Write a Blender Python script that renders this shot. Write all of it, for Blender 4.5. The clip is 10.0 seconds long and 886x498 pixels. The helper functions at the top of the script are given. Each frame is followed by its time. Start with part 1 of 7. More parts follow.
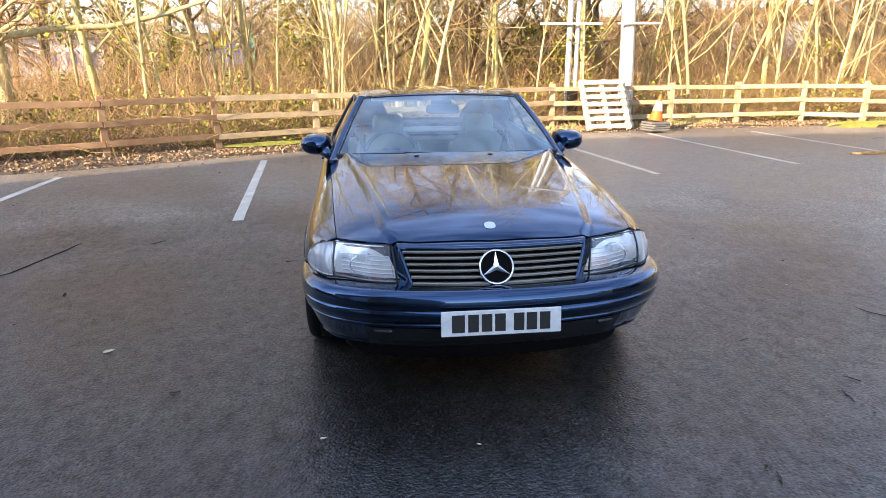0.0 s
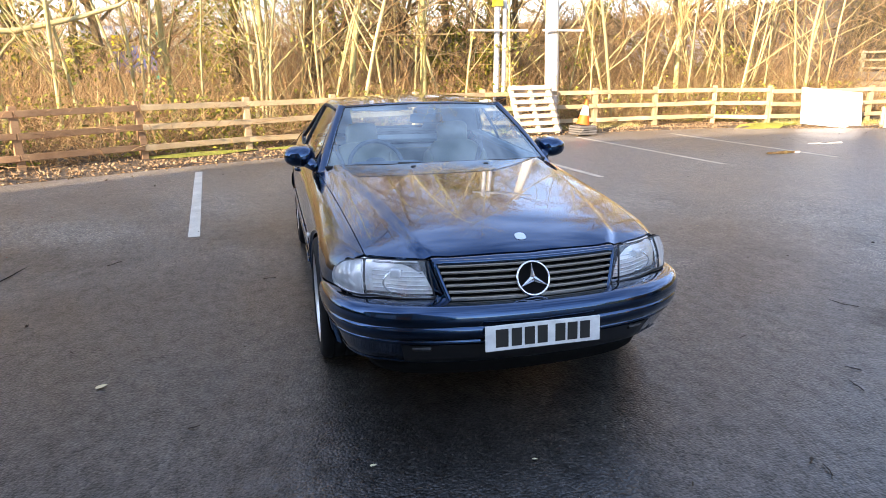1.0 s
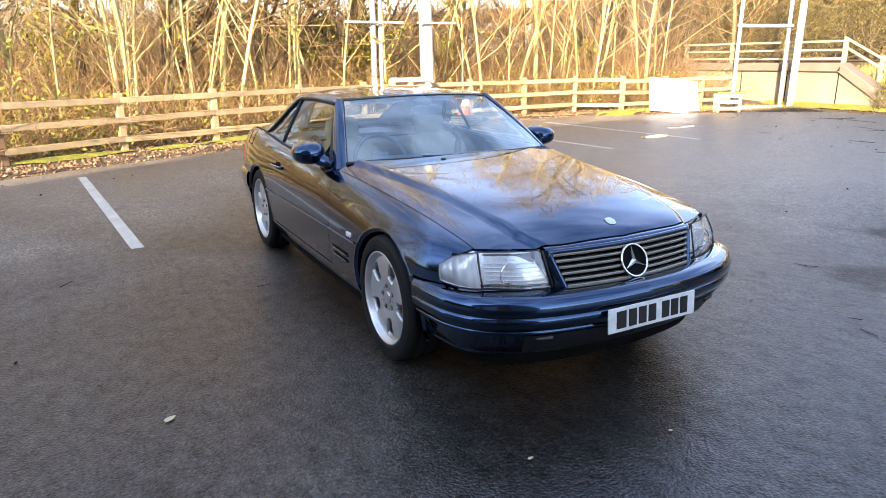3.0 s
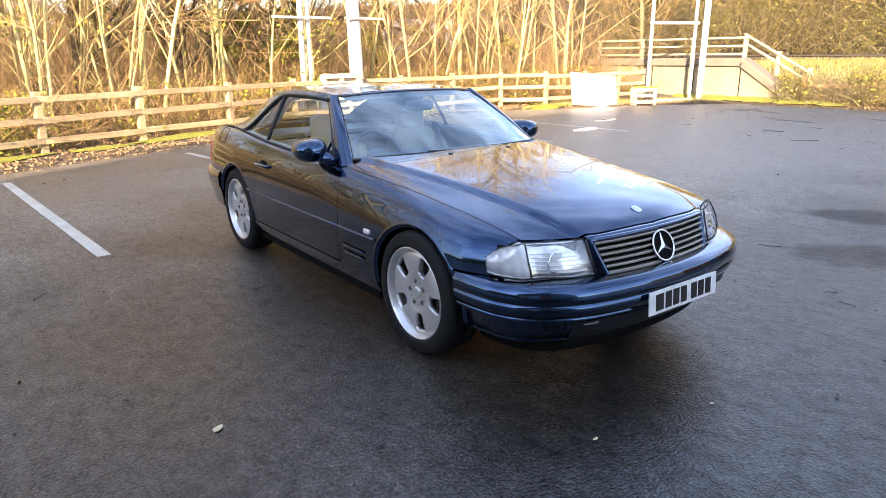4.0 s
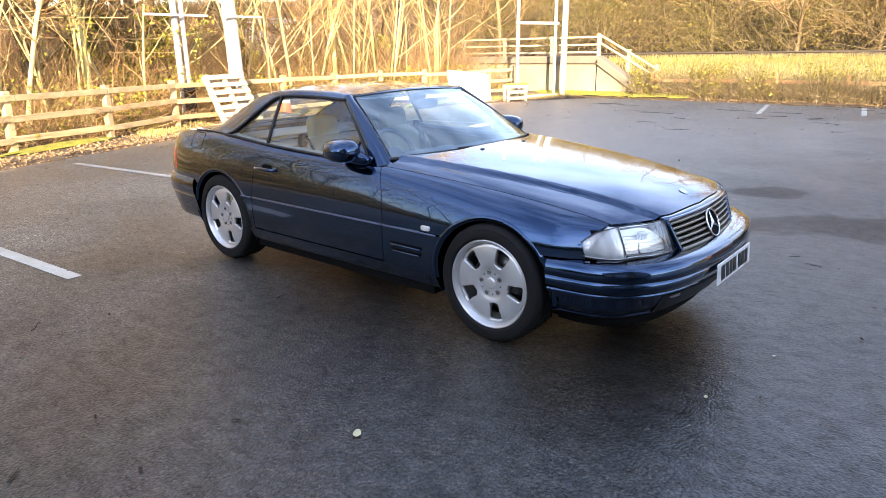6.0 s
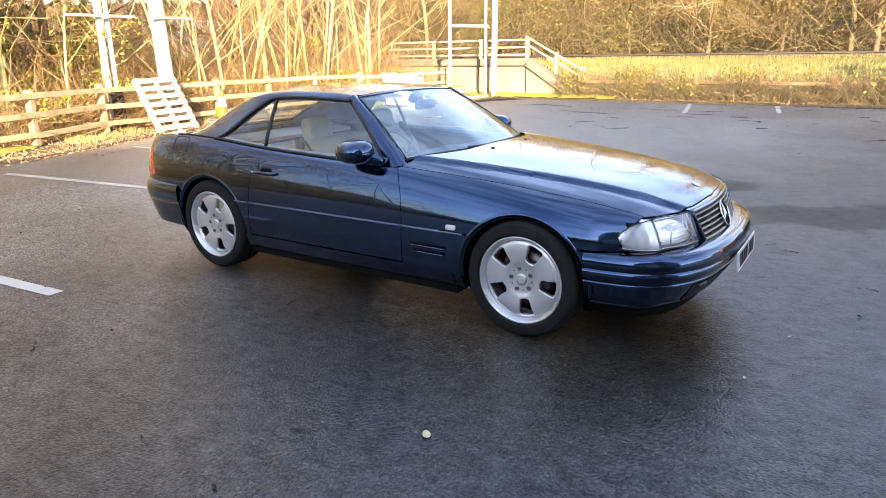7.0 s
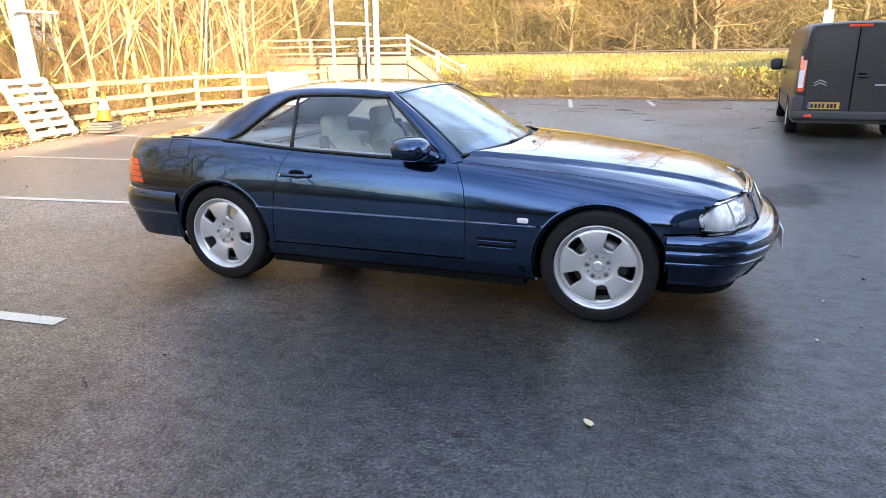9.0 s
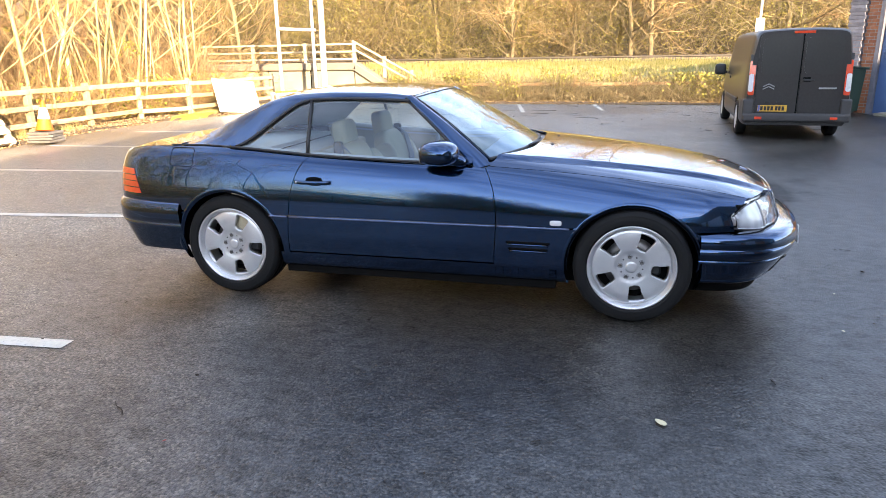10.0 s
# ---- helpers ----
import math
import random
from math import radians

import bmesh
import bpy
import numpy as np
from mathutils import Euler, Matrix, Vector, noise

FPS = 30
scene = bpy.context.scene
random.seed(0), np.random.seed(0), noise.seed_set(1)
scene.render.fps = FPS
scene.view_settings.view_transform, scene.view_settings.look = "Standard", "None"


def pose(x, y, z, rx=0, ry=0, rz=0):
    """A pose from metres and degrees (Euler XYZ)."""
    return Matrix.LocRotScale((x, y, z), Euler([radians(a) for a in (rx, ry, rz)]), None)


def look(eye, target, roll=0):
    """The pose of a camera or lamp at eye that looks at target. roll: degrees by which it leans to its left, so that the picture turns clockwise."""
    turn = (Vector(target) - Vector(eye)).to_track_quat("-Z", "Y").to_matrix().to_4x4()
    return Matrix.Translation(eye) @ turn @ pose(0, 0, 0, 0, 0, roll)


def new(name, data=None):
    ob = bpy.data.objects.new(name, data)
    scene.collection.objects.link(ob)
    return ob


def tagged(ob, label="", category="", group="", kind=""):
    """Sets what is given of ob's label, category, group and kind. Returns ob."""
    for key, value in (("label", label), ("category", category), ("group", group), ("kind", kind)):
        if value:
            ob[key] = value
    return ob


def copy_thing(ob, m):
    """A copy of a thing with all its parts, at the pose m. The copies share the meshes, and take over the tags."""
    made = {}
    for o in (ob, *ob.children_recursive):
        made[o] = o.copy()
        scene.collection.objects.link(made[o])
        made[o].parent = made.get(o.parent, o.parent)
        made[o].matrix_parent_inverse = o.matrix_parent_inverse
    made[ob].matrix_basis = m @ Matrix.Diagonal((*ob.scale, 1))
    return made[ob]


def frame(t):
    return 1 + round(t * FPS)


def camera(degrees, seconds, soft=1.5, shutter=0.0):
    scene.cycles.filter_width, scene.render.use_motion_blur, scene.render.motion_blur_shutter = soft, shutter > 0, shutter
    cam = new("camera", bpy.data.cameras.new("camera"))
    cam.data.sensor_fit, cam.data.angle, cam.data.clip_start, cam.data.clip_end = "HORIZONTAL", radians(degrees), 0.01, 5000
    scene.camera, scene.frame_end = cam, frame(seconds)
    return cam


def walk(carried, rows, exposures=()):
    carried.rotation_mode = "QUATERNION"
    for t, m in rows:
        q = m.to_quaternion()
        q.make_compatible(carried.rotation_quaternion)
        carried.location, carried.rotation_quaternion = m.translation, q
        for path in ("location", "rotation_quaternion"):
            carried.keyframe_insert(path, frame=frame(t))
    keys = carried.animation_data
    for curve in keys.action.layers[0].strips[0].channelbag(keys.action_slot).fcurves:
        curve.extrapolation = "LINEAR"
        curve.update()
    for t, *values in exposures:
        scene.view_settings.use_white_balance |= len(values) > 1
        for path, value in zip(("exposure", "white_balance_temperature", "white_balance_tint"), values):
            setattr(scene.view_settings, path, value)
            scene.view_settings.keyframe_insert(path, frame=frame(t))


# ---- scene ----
cam = camera(67.5, 10.0, 0.75)
PATH = [
    (0, (-0.546, -4.824, 1.475), (-0.328, -2.911, 0.937), -0.4),
    (0.5, (-0.799, -4.716, 1.502), (-0.463, -2.819, 0.965), -0.4),
    (1, (-1.054, -4.66, 1.5), (-0.58, -2.79, 0.974), -0.5),
    (1.5, (-1.375, -4.638, 1.525), (-0.788, -2.803, 0.987), -0.5),
    (2, (-1.618, -4.499, 1.486), (-0.962, -2.692, 0.934), -0.7),
    (2.5, (-1.862, -4.339, 1.499), (-1.081, -2.581, 0.95), -0.7),
    (4, (-2.644, -3.92, 1.503), (-1.509, -2.373, 0.939), -0.7),
    (4.5, (-2.87, -3.725, 1.52), (-1.648, -2.245, 0.959), -0.9),
    (5, (-3.148, -3.576, 1.53), (-1.828, -2.18, 0.975), -0.7),
    (5.5, (-3.361, -3.414, 1.523), (-1.969, -2.096, 0.954), -0.8),
    (7, (-3.917, -2.751, 1.508), (-2.312, -1.701, 0.94), -1.0),
    (7.5, (-4.035, -2.495, 1.487), (-2.368, -1.555, 0.907), -0.9),
    (8, (-4.136, -2.195, 1.504), (-2.428, -1.333, 0.922), -0.9),
    (8.5, (-4.289, -1.921, 1.491), (-2.542, -1.136, 0.917), -1.0),
    (9, (-4.438, -1.666, 1.504), (-2.644, -0.997, 0.926), -1.0),
    (9.5, (-4.499, -1.388, 1.479), (-2.675, -0.807, 0.902), -0.9),
    (10, (-4.543, -1.127, 1.491), (-2.687, -0.64, 0.928), -1.0),
]
walk(cam, [(t, look(eye, target, roll)) for t, eye, target, roll in PATH], [(0, 2.62, 7250, 19), (5, 2.84, 7900, 20), (7.5, 2.96, 8050, 20), (10, 3.16, 8150, 19)])

# ---- light: low winter sun over the buildings behind the camera, clear pale sky ----
SUN_AZ, SUN_EL = radians(231), radians(17)      # compass way the light comes from (0 is +y, clockwise), and its height
world = bpy.data.worlds.new("sky")
scene.world = world
world.use_nodes = True
wn = world.node_tree.nodes
sky = wn.new("ShaderNodeTexSky")
sky.sky_type = "NISHITA"
sky.sun_disc = False
sky.sun_elevation = SUN_EL
sky.sun_rotation = SUN_AZ
sky.altitude = 100
sky.air_density, sky.dust_density, sky.ozone_density = 0.9, 0.4, 1.0
# thin broken cloud all over the sky
wl = world.node_tree.links
way = wn.new("ShaderNodeTexCoord")
flat = wn.new("ShaderNodeMapping")
flat.inputs["Scale"].default_value = (1.0, 1.0, 2.2)
wl.new(way.outputs["Generated"], flat.inputs["Vector"])
cloud = wn.new("ShaderNodeTexNoise")
cloud.inputs["Scale"].default_value, cloud.inputs["Detail"].default_value, cloud.inputs["Roughness"].default_value = 2.6, 7.0, 0.58
wl.new(flat.outputs[0], cloud.inputs["Vector"])
cover = wn.new("ShaderNodeMapRange")
cover.inputs[1].default_value, cover.inputs[2].default_value = 0.40, 0.68
wl.new(cloud.outputs["Fac"], cover.inputs[0])
haze = wn.new("ShaderNodeMix")
haze.data_type, haze.blend_type = "RGBA", "ADD"
haze.inputs[7].default_value = (1.25, 1.70, 2.42, 1)
wl.new(cover.outputs[0], haze.inputs[0])
thin = wn.new("ShaderNodeMix")
thin.data_type, thin.blend_type = "RGBA", "MULTIPLY"
thin.inputs[0].default_value = 1.0
thin.inputs[7].default_value = (0.70, 0.74, 0.80, 1)
wl.new(sky.outputs[0], thin.inputs[6])
wl.new(thin.outputs[2], haze.inputs[6])
wl.new(haze.outputs[2], wn["Background"].inputs[0])
wn["Background"].inputs[1].default_value = 0.13
sun_data = bpy.data.lights.new("sun", "SUN")
sun_data.energy, sun_data.angle, sun_data.color = 3.2, radians(0.6), (1.0, 0.87, 0.68)
sun = new("sun", sun_data)
sun_from = Vector((math.sin(SUN_AZ) * math.cos(SUN_EL), math.cos(SUN_AZ) * math.cos(SUN_EL), math.sin(SUN_EL)))
sun.matrix_world = look(sun_from * 60, (0, 0, 0))


# ---- materials ----
def shader(name):
    m = bpy.data.materials.new(name)
    m.use_nodes = True
    return m, m.node_tree.nodes, m.node_tree.links, m.node_tree.nodes["Principled BSDF"]


def put(b, **values):
    for key, value in values.items():
        b.inputs[key.replace("_", " ")].default_value = value


def texture(n, l, kind, scale, detail=4.0, stretch=(1, 1, 1), space="Object", rough=0.5):
    co = n.new("ShaderNodeTexCoord")
    mp = n.new("ShaderNodeMapping")
    mp.inputs["Scale"].default_value = stretch
    l.new(co.outputs[space], mp.inputs["Vector"])
    t = n.new("ShaderNodeTexNoise" if kind == "noise" else "ShaderNodeTexVoronoi" if kind == "cells" else "ShaderNodeTexWave")
    t.inputs["Scale"].default_value = scale
    if kind == "noise":
        t.inputs["Detail"].default_value = detail
        t.inputs["Roughness"].default_value = rough
    l.new(mp.outputs[0], t.inputs["Vector"])
    return t


def ramp(n, l, source, stops):
    r = n.new("ShaderNodeValToRGB")
    while len(r.color_ramp.elements) < len(stops):
        r.color_ramp.elements.new(0.5)
    for e, (p, c) in zip(r.color_ramp.elements, stops):
        e.position, e.color = p, (*c, 1) if len(c) == 3 else c
    l.new(source, r.inputs[0])
    return r.outputs[0]


def blend(n, l, kind, fac, a, b):
    x = n.new("ShaderNodeMix")
    x.data_type, x.blend_type = "RGBA", kind
    for s, v in ((x.inputs[0], fac), (x.inputs[6], a), (x.inputs[7], b)):
        if isinstance(v, bpy.types.NodeSocket):
            l.new(v, s)
        else:
            s.default_value = v if s == x.inputs[0] else (*v, 1)
    return x.outputs[2]


def bump(n, l, height, strength, distance, b, before=None):
    k = n.new("ShaderNodeBump")
    k.inputs["Strength"].default_value, k.inputs["Distance"].default_value = strength, distance
    l.new(height, k.inputs["Height"])
    if before is not None:
        l.new(before, k.inputs["Normal"])
    l.new(k.outputs[0], b.inputs["Normal"])
    return k.outputs[0]


def surface(name, dark, light, scale=6.0, fine=60.0, rough=0.6, rough_var=0.15, relief=0.3, depth=0.004, metal=0.0, stretch=(1, 1, 1), per_piece=0.0, coat=0.0):
    """A worn surface: two colours mixed at a coarse and a fine scale, uneven gloss and fine relief."""
    m, n, l, b = shader(name)
    a = texture(n, l, "noise", scale, 5, stretch)
    f = texture(n, l, "noise", fine, 3, stretch)
    c = ramp(n, l, a.outputs["Fac"], [(0.3, dark), (0.7, light)])
    mid = tuple(0.5 * (p + q) for p, q in zip(dark, light))
    c2 = ramp(n, l, f.outputs["Fac"], [(0.3, tuple(0.75 * v for v in mid)), (0.7, tuple(min(1, 1.2 * v) for v in mid))])
    c = blend(n, l, "MIX", 0.4, c, c2)
    if per_piece:
        o = n.new("ShaderNodeObjectInfo")
        g = ramp(n, l, o.outputs["Random"], [(0, (1 - per_piece,) * 3), (1, (1 + per_piece,) * 3)])
        c = blend(n, l, "MULTIPLY", 1.0, c, g)
    l.new(c, b.inputs["Base Color"])
    r = n.new("ShaderNodeMapRange")
    r.inputs[3].default_value, r.inputs[4].default_value = max(0.02, rough - rough_var), min(1, rough + rough_var)
    l.new(a.outputs["Fac"], r.inputs[0])
    l.new(r.outputs[0], b.inputs["Roughness"])
    put(b, Metallic=metal)
    if coat:
        b.inputs["Coat Weight"].default_value = coat
    if relief:
        bump(n, l, f.outputs["Fac"], relief, depth, b)
    return m


def smooth(name, colour, rough=0.4, metal=0.0, coat=0.0, coat_rough=0.03, spec=0.5):
    m, n, l, b = shader(name)
    f = texture(n, l, "noise", 25.0, 3)
    c = ramp(n, l, f.outputs["Fac"], [(0.3, tuple(0.88 * v for v in colour)), (0.7, tuple(min(1, 1.1 * v) for v in colour))])
    l.new(c, b.inputs["Base Color"])
    put(b, Roughness=rough, Metallic=metal)
    b.inputs["Coat Weight"].default_value = coat
    b.inputs["Coat Roughness"].default_value = coat_rough
    b.inputs["Specular IOR Level"].default_value = spec
    return m


def glass(name, tint, gain=1.0, rough=0.0, sheen=(1, 1, 1)):
    m, n, l, b = shader(name)
    n.remove(b)
    clear = n.new("ShaderNodeBsdfTransparent")
    clear.inputs[0].default_value = (*tint, 1)
    gloss = n.new("ShaderNodeBsdfGlossy")
    gloss.inputs["Roughness"].default_value = rough
    gloss.inputs["Color"].default_value = (*sheen, 1)
    lw = n.new("ShaderNodeLayerWeight")
    lw.inputs["Blend"].default_value = 0.5
    p5 = n.new("ShaderNodeMath")
    p5.operation = "POWER"
    p5.inputs[1].default_value = 5.0
    l.new(lw.outputs["Facing"], p5.inputs[0])
    g = n.new("ShaderNodeMath")
    g.operation = "MULTIPLY_ADD"
    g.use_clamp = True
    g.inputs[1].default_value, g.inputs[2].default_value = 0.94, 0.055 * gain
    l.new(p5.outputs[0], g.inputs[0])
    x = n.new("ShaderNodeMixShader")
    l.new(g.outputs[0], x.inputs[0])
    l.new(clear.outputs[0], x.inputs[1])
    l.new(gloss.outputs[0], x.inputs[2])
    l.new(x.outputs[0], n["Material Output"].inputs[0])
    return m


def paint_blue():
    m, n, l, b = shader("navy_metallic_paint")
    f = texture(n, l, "noise", 900.0, 2)
    c = ramp(n, l, f.outputs["Fac"], [(0.3, (0.0004, 0.0250, 0.070)), (0.7, (0.0008, 0.0430, 0.122))])
    l.new(c, b.inputs["Base Color"])
    put(b, Metallic=1.0, Roughness=0.13)
    b.inputs["Coat Weight"].default_value = 1.0
    b.inputs["Coat Roughness"].default_value = 0.006
    b.inputs["Coat IOR"].default_value = 1.52
    w = texture(n, l, "noise", 3.0, 2)
    k = n.new("ShaderNodeBump")
    k.inputs["Strength"].default_value, k.inputs["Distance"].default_value = 0.008, 0.004
    l.new(w.outputs["Fac"], k.inputs["Height"])
    l.new(k.outputs[0], b.inputs["Coat Normal"])
    return m


STAINS = ((4.08, -1.33, -0.88, 1.1, 0.65), (3.05, -2.45, -0.85, 2.1, 1.15))


def asphalt():
    m, n, l, b = shader("damp_asphalt")
    stones = texture(n, l, "cells", 84.0)
    big = texture(n, l, "noise", 0.35, 6, rough=0.6)
    mid = texture(n, l, "noise", 2.2, 5, rough=0.6)
    fine = texture(n, l, "noise", 160.0, 3)
    c = ramp(n, l, stones.outputs["Color"], [(0.10, (0.0055, 0.0050, 0.0044)), (0.55, (0.0275, 0.0245, 0.0205)), (1.0, (0.090, 0.082, 0.070))])
    damp = ramp(n, l, big.outputs["Fac"], [(0.38, (0.62, 0.62, 0.64)), (0.60, (1.2, 1.18, 1.15))])
    c = blend(n, l, "MULTIPLY", 1.0, c, damp)
    patch = ramp(n, l, mid.outputs["Fac"], [(0.3, (0.8, 0.8, 0.8)), (0.7, (1.2, 1.18, 1.15))])
    c = blend(n, l, "MULTIPLY", 0.7, c, patch)
    # ragged, paler towards the yard's far edges: drier ground and painted-in sky sheen
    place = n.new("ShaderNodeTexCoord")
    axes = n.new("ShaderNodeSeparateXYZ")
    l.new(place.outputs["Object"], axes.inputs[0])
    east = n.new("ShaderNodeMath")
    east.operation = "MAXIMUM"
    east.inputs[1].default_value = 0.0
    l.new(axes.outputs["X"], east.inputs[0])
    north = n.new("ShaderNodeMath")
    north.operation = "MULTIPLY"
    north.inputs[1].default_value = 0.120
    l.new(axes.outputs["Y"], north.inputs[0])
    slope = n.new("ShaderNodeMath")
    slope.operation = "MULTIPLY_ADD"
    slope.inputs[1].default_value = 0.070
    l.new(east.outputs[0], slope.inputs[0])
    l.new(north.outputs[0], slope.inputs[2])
    sheen_drift = n.new("ShaderNodeMath")
    sheen_drift.operation = "MULTIPLY_ADD"
    sheen_drift.inputs[1].default_value = 0.9
    l.new(texture(n, l, "noise", 0.8, 6, rough=0.65).outputs["Fac"], sheen_drift.inputs[0])
    l.new(slope.outputs[0], sheen_drift.inputs[2])
    c = blend(n, l, "MULTIPLY", 1.0, c, ramp(n, l, sheen_drift.outputs[0], [(0.12, (0.55, 0.55, 0.56)), (0.34, (1.12, 1.12, 1.12)), (0.55, (1.22, 1.22, 1.22)), (1.0, (6.2, 6.1, 5.9))]))
    # two dull stains with soft, uneven edges
    co = n.new("ShaderNodeTexCoord")
    wob = texture(n, l, "noise", 1.6, 5)
    stained = None
    for sx, sy, turn, a2, b2 in STAINS:
        mp = n.new("ShaderNodeMapping")
        mp.vector_type = "TEXTURE"
        mp.inputs["Location"].default_value, mp.inputs["Rotation"].default_value, mp.inputs["Scale"].default_value = (sx, sy, 0), (0, 0, turn), (a2, b2, 1)
        l.new(co.outputs["Object"], mp.inputs["Vector"])
        ln = n.new("ShaderNodeVectorMath")
        ln.operation = "LENGTH"
        l.new(mp.outputs[0], ln.inputs[0])
        add = n.new("ShaderNodeMath")
        add.operation = "ADD"
        l.new(ln.outputs["Value"], add.inputs[0])
        l.new(wob.outputs["Fac"], add.inputs[1])
        dull = ramp(n, l, add.outputs[0], [(0.0, (0.28, 0.28, 0.28)), (0.84, (0.36, 0.36, 0.36)), (1.0, (1, 1, 1))])
        c = blend(n, l, "MULTIPLY", 1.0, c, dull)
        stained = dull if stained is None else blend(n, l, "MULTIPLY", 1.0, stained, dull)
    c = blend(n, l, "MULTIPLY", 1.0, c, ramp(n, l, texture(n, l, "noise", 62.0, 3, rough=0.65).outputs["Fac"], [(0.40, (0.38, 0.38, 0.38)), (0.53, (1.0, 1.0, 1.0))]))
    l.new(c, b.inputs["Base Color"])
    wet = ramp(n, l, big.outputs["Fac"], [(0.34, (0.31, 0.31, 0.31)), (0.66, (0.44, 0.44, 0.44))])
    dry = ramp(n, l, sheen_drift.outputs[0], [(0.40, (1.0, 1.0, 1.0)), (0.90, (1.2, 1.2, 1.2))])
    l.new(blend(n, l, "MULTIPLY", 1.0, wet, dry), b.inputs["Roughness"])
    mottle = texture(n, l, "noise", 13.0, 6, (1.0, 0.6, 1.0), rough=0.7)
    mottled = ramp(n, l, mottle.outputs["Fac"], [(0.36, (0.38, 0.38, 0.38)), (0.52, (0.75, 0.75, 0.75)), (0.66, (1.1, 1.1, 1.1))])
    pits = texture(n, l, "noise", 62.0, 3, rough=0.65)
    open_face = ramp(n, l, pits.outputs["Fac"], [(0.38, (0.50, 0.50, 0.50)), (0.54, (0.84, 0.84, 0.84))])
    # gloss also rises towards the far edges, for more sky sheen there
    l.new(blend(n, l, "MULTIPLY", 1.0, blend(n, l, "MULTIPLY", 1.0, blend(n, l, "MULTIPLY", 1.0, open_face, mottled), ramp(n, l, sheen_drift.outputs[0], [(0.45, (1, 1, 1)), (1.0, (2.2, 2.2, 2.2))])), stained), b.inputs["Specular IOR Level"])
    b.inputs["IOR"].default_value = 1.53
    s1 = n.new("ShaderNodeMath")
    s1.operation = "SUBTRACT"
    s1.inputs[0].default_value = 1.0
    l.new(stones.outputs["Distance"], s1.inputs[1])
    first = bump(n, l, s1.outputs[0], 0.58, 0.0036, b)
    rolls = texture(n, l, "noise", 22.0, 4, rough=0.6)
    second = bump(n, l, rolls.outputs["Fac"], 0.3, 0.004, b, first)
    bump(n, l, fine.outputs["Fac"], 0.25, 0.0012, b, second)
    return m


def worn_line():
    m, n, l, b = shader("worn_white_line")
    a = texture(n, l, "noise", 45.0, 6, rough=0.7)
    d = texture(n, l, "noise", 2.5, 4)
    c = ramp(n, l, a.outputs["Fac"], [(0.28, (0.10, 0.10, 0.10)), (0.38, (0.60, 0.565, 0.48)), (0.8, (0.76, 0.72, 0.61))])
    g = ramp(n, l, d.outputs["Fac"], [(0.3, (0.7, 0.69, 0.67)), (0.7, (1, 1, 1))])
    l.new(blend(n, l, "MULTIPLY", 1.0, c, g), b.inputs["Base Color"])
    put(b, Roughness=0.6)
    bump(n, l, a.outputs["Fac"], 0.5, 0.003, b)
    return m


def leafy(name, colours, translucent=0.3):
    """Leaves or stems whose colour changes from one to the next."""
    m, n, l, b = shader(name)
    g = n.new("ShaderNodeNewGeometry")
    k = len(colours) - 1
    c = ramp(n, l, g.outputs["Random Per Island"], [(i / k, col) for i, col in enumerate(colours)])
    l.new(c, b.inputs["Base Color"])
    put(b, Roughness=0.7)
    b.inputs["Specular IOR Level"].default_value = 0.25
    return m


def lamp_lens(name, tint, ribs, haze):
    """Moulded lamp glass: clear with a milky share that follows its ribs."""
    m = glass(name, tint, 2.0, 0.03)
    n, l = m.node_tree.nodes, m.node_tree.links
    w = texture(n, l, "wave", ribs, stretch=(0.3, 0.2, 1))
    k = n.new("ShaderNodeBump")
    k.inputs["Strength"].default_value, k.inputs["Distance"].default_value = 0.2, 0.003
    l.new(w.outputs["Fac"], k.inputs["Height"])
    mixer = [x for x in n if x.type == "MIX_SHADER"][0]
    for node in n:
        if node.type == "BSDF_GLOSSY":
            l.new(k.outputs[0], node.inputs["Normal"])
    milk = n.new("ShaderNodeBsdfDiffuse")
    milk.inputs["Color"].default_value = (0.80, 0.82, 0.84, 1)
    share = n.new("ShaderNodeMapRange")
    share.inputs[3].default_value, share.inputs[4].default_value = haze * 0.93, haze * 1.06
    l.new(w.outputs["Fac"], share.inputs[0])
    x2 = n.new("ShaderNodeMixShader")
    l.new(share.outputs[0], x2.inputs[0])
    l.new(mixer.outputs[0], x2.inputs[1])
    l.new(milk.outputs[0], x2.inputs[2])
    l.new(x2.outputs[0], n["Material Output"].inputs[0])
    return m


PAINT = paint_blue()
ASPHALT = asphalt()
LINE = worn_line()
BLACK = smooth("black_plastic", (0.012, 0.012, 0.013), 0.45)
SEAL = smooth("black_rubber_seal", (0.010, 0.010, 0.011), 0.55)
DARKGAP = smooth("dark_void", (0.004, 0.004, 0.004), 0.9, spec=0.1)
TYRE = surface("tyre_rubber", (0.006, 0.006, 0.006), (0.013, 0.013, 0.013), 12, 120, 0.75, 0.1, 0.3, 0.002)
TYRE.node_tree.nodes["Principled BSDF"].inputs["Specular IOR Level"].default_value = 0.2
ALLOY = surface("silver_alloy", (0.55, 0.55, 0.55), (0.68, 0.68, 0.67), 9, 220, 0.34, 0.06, 0.05, 0.001, metal=0.75)
CHROME = smooth("chrome", (0.75, 0.75, 0.76), 0.10, 1.0)
SLAT = smooth("champagne_slat", (0.34, 0.305, 0.25), 0.36, 0.7)
RAIL_WOOD = surface("pale_rail_wood", (0.26, 0.235, 0.15), (0.42, 0.385, 0.27), 4, 40, 0.75, 0.1, 0.3, 0.004)
SILVER = smooth("silver_badge", (0.55, 0.62, 0.70), 0.35, 0.2, 0.5)
REFLECTOR = smooth("lamp_reflector", (0.90, 0.90, 0.89), 0.18, 0.5)
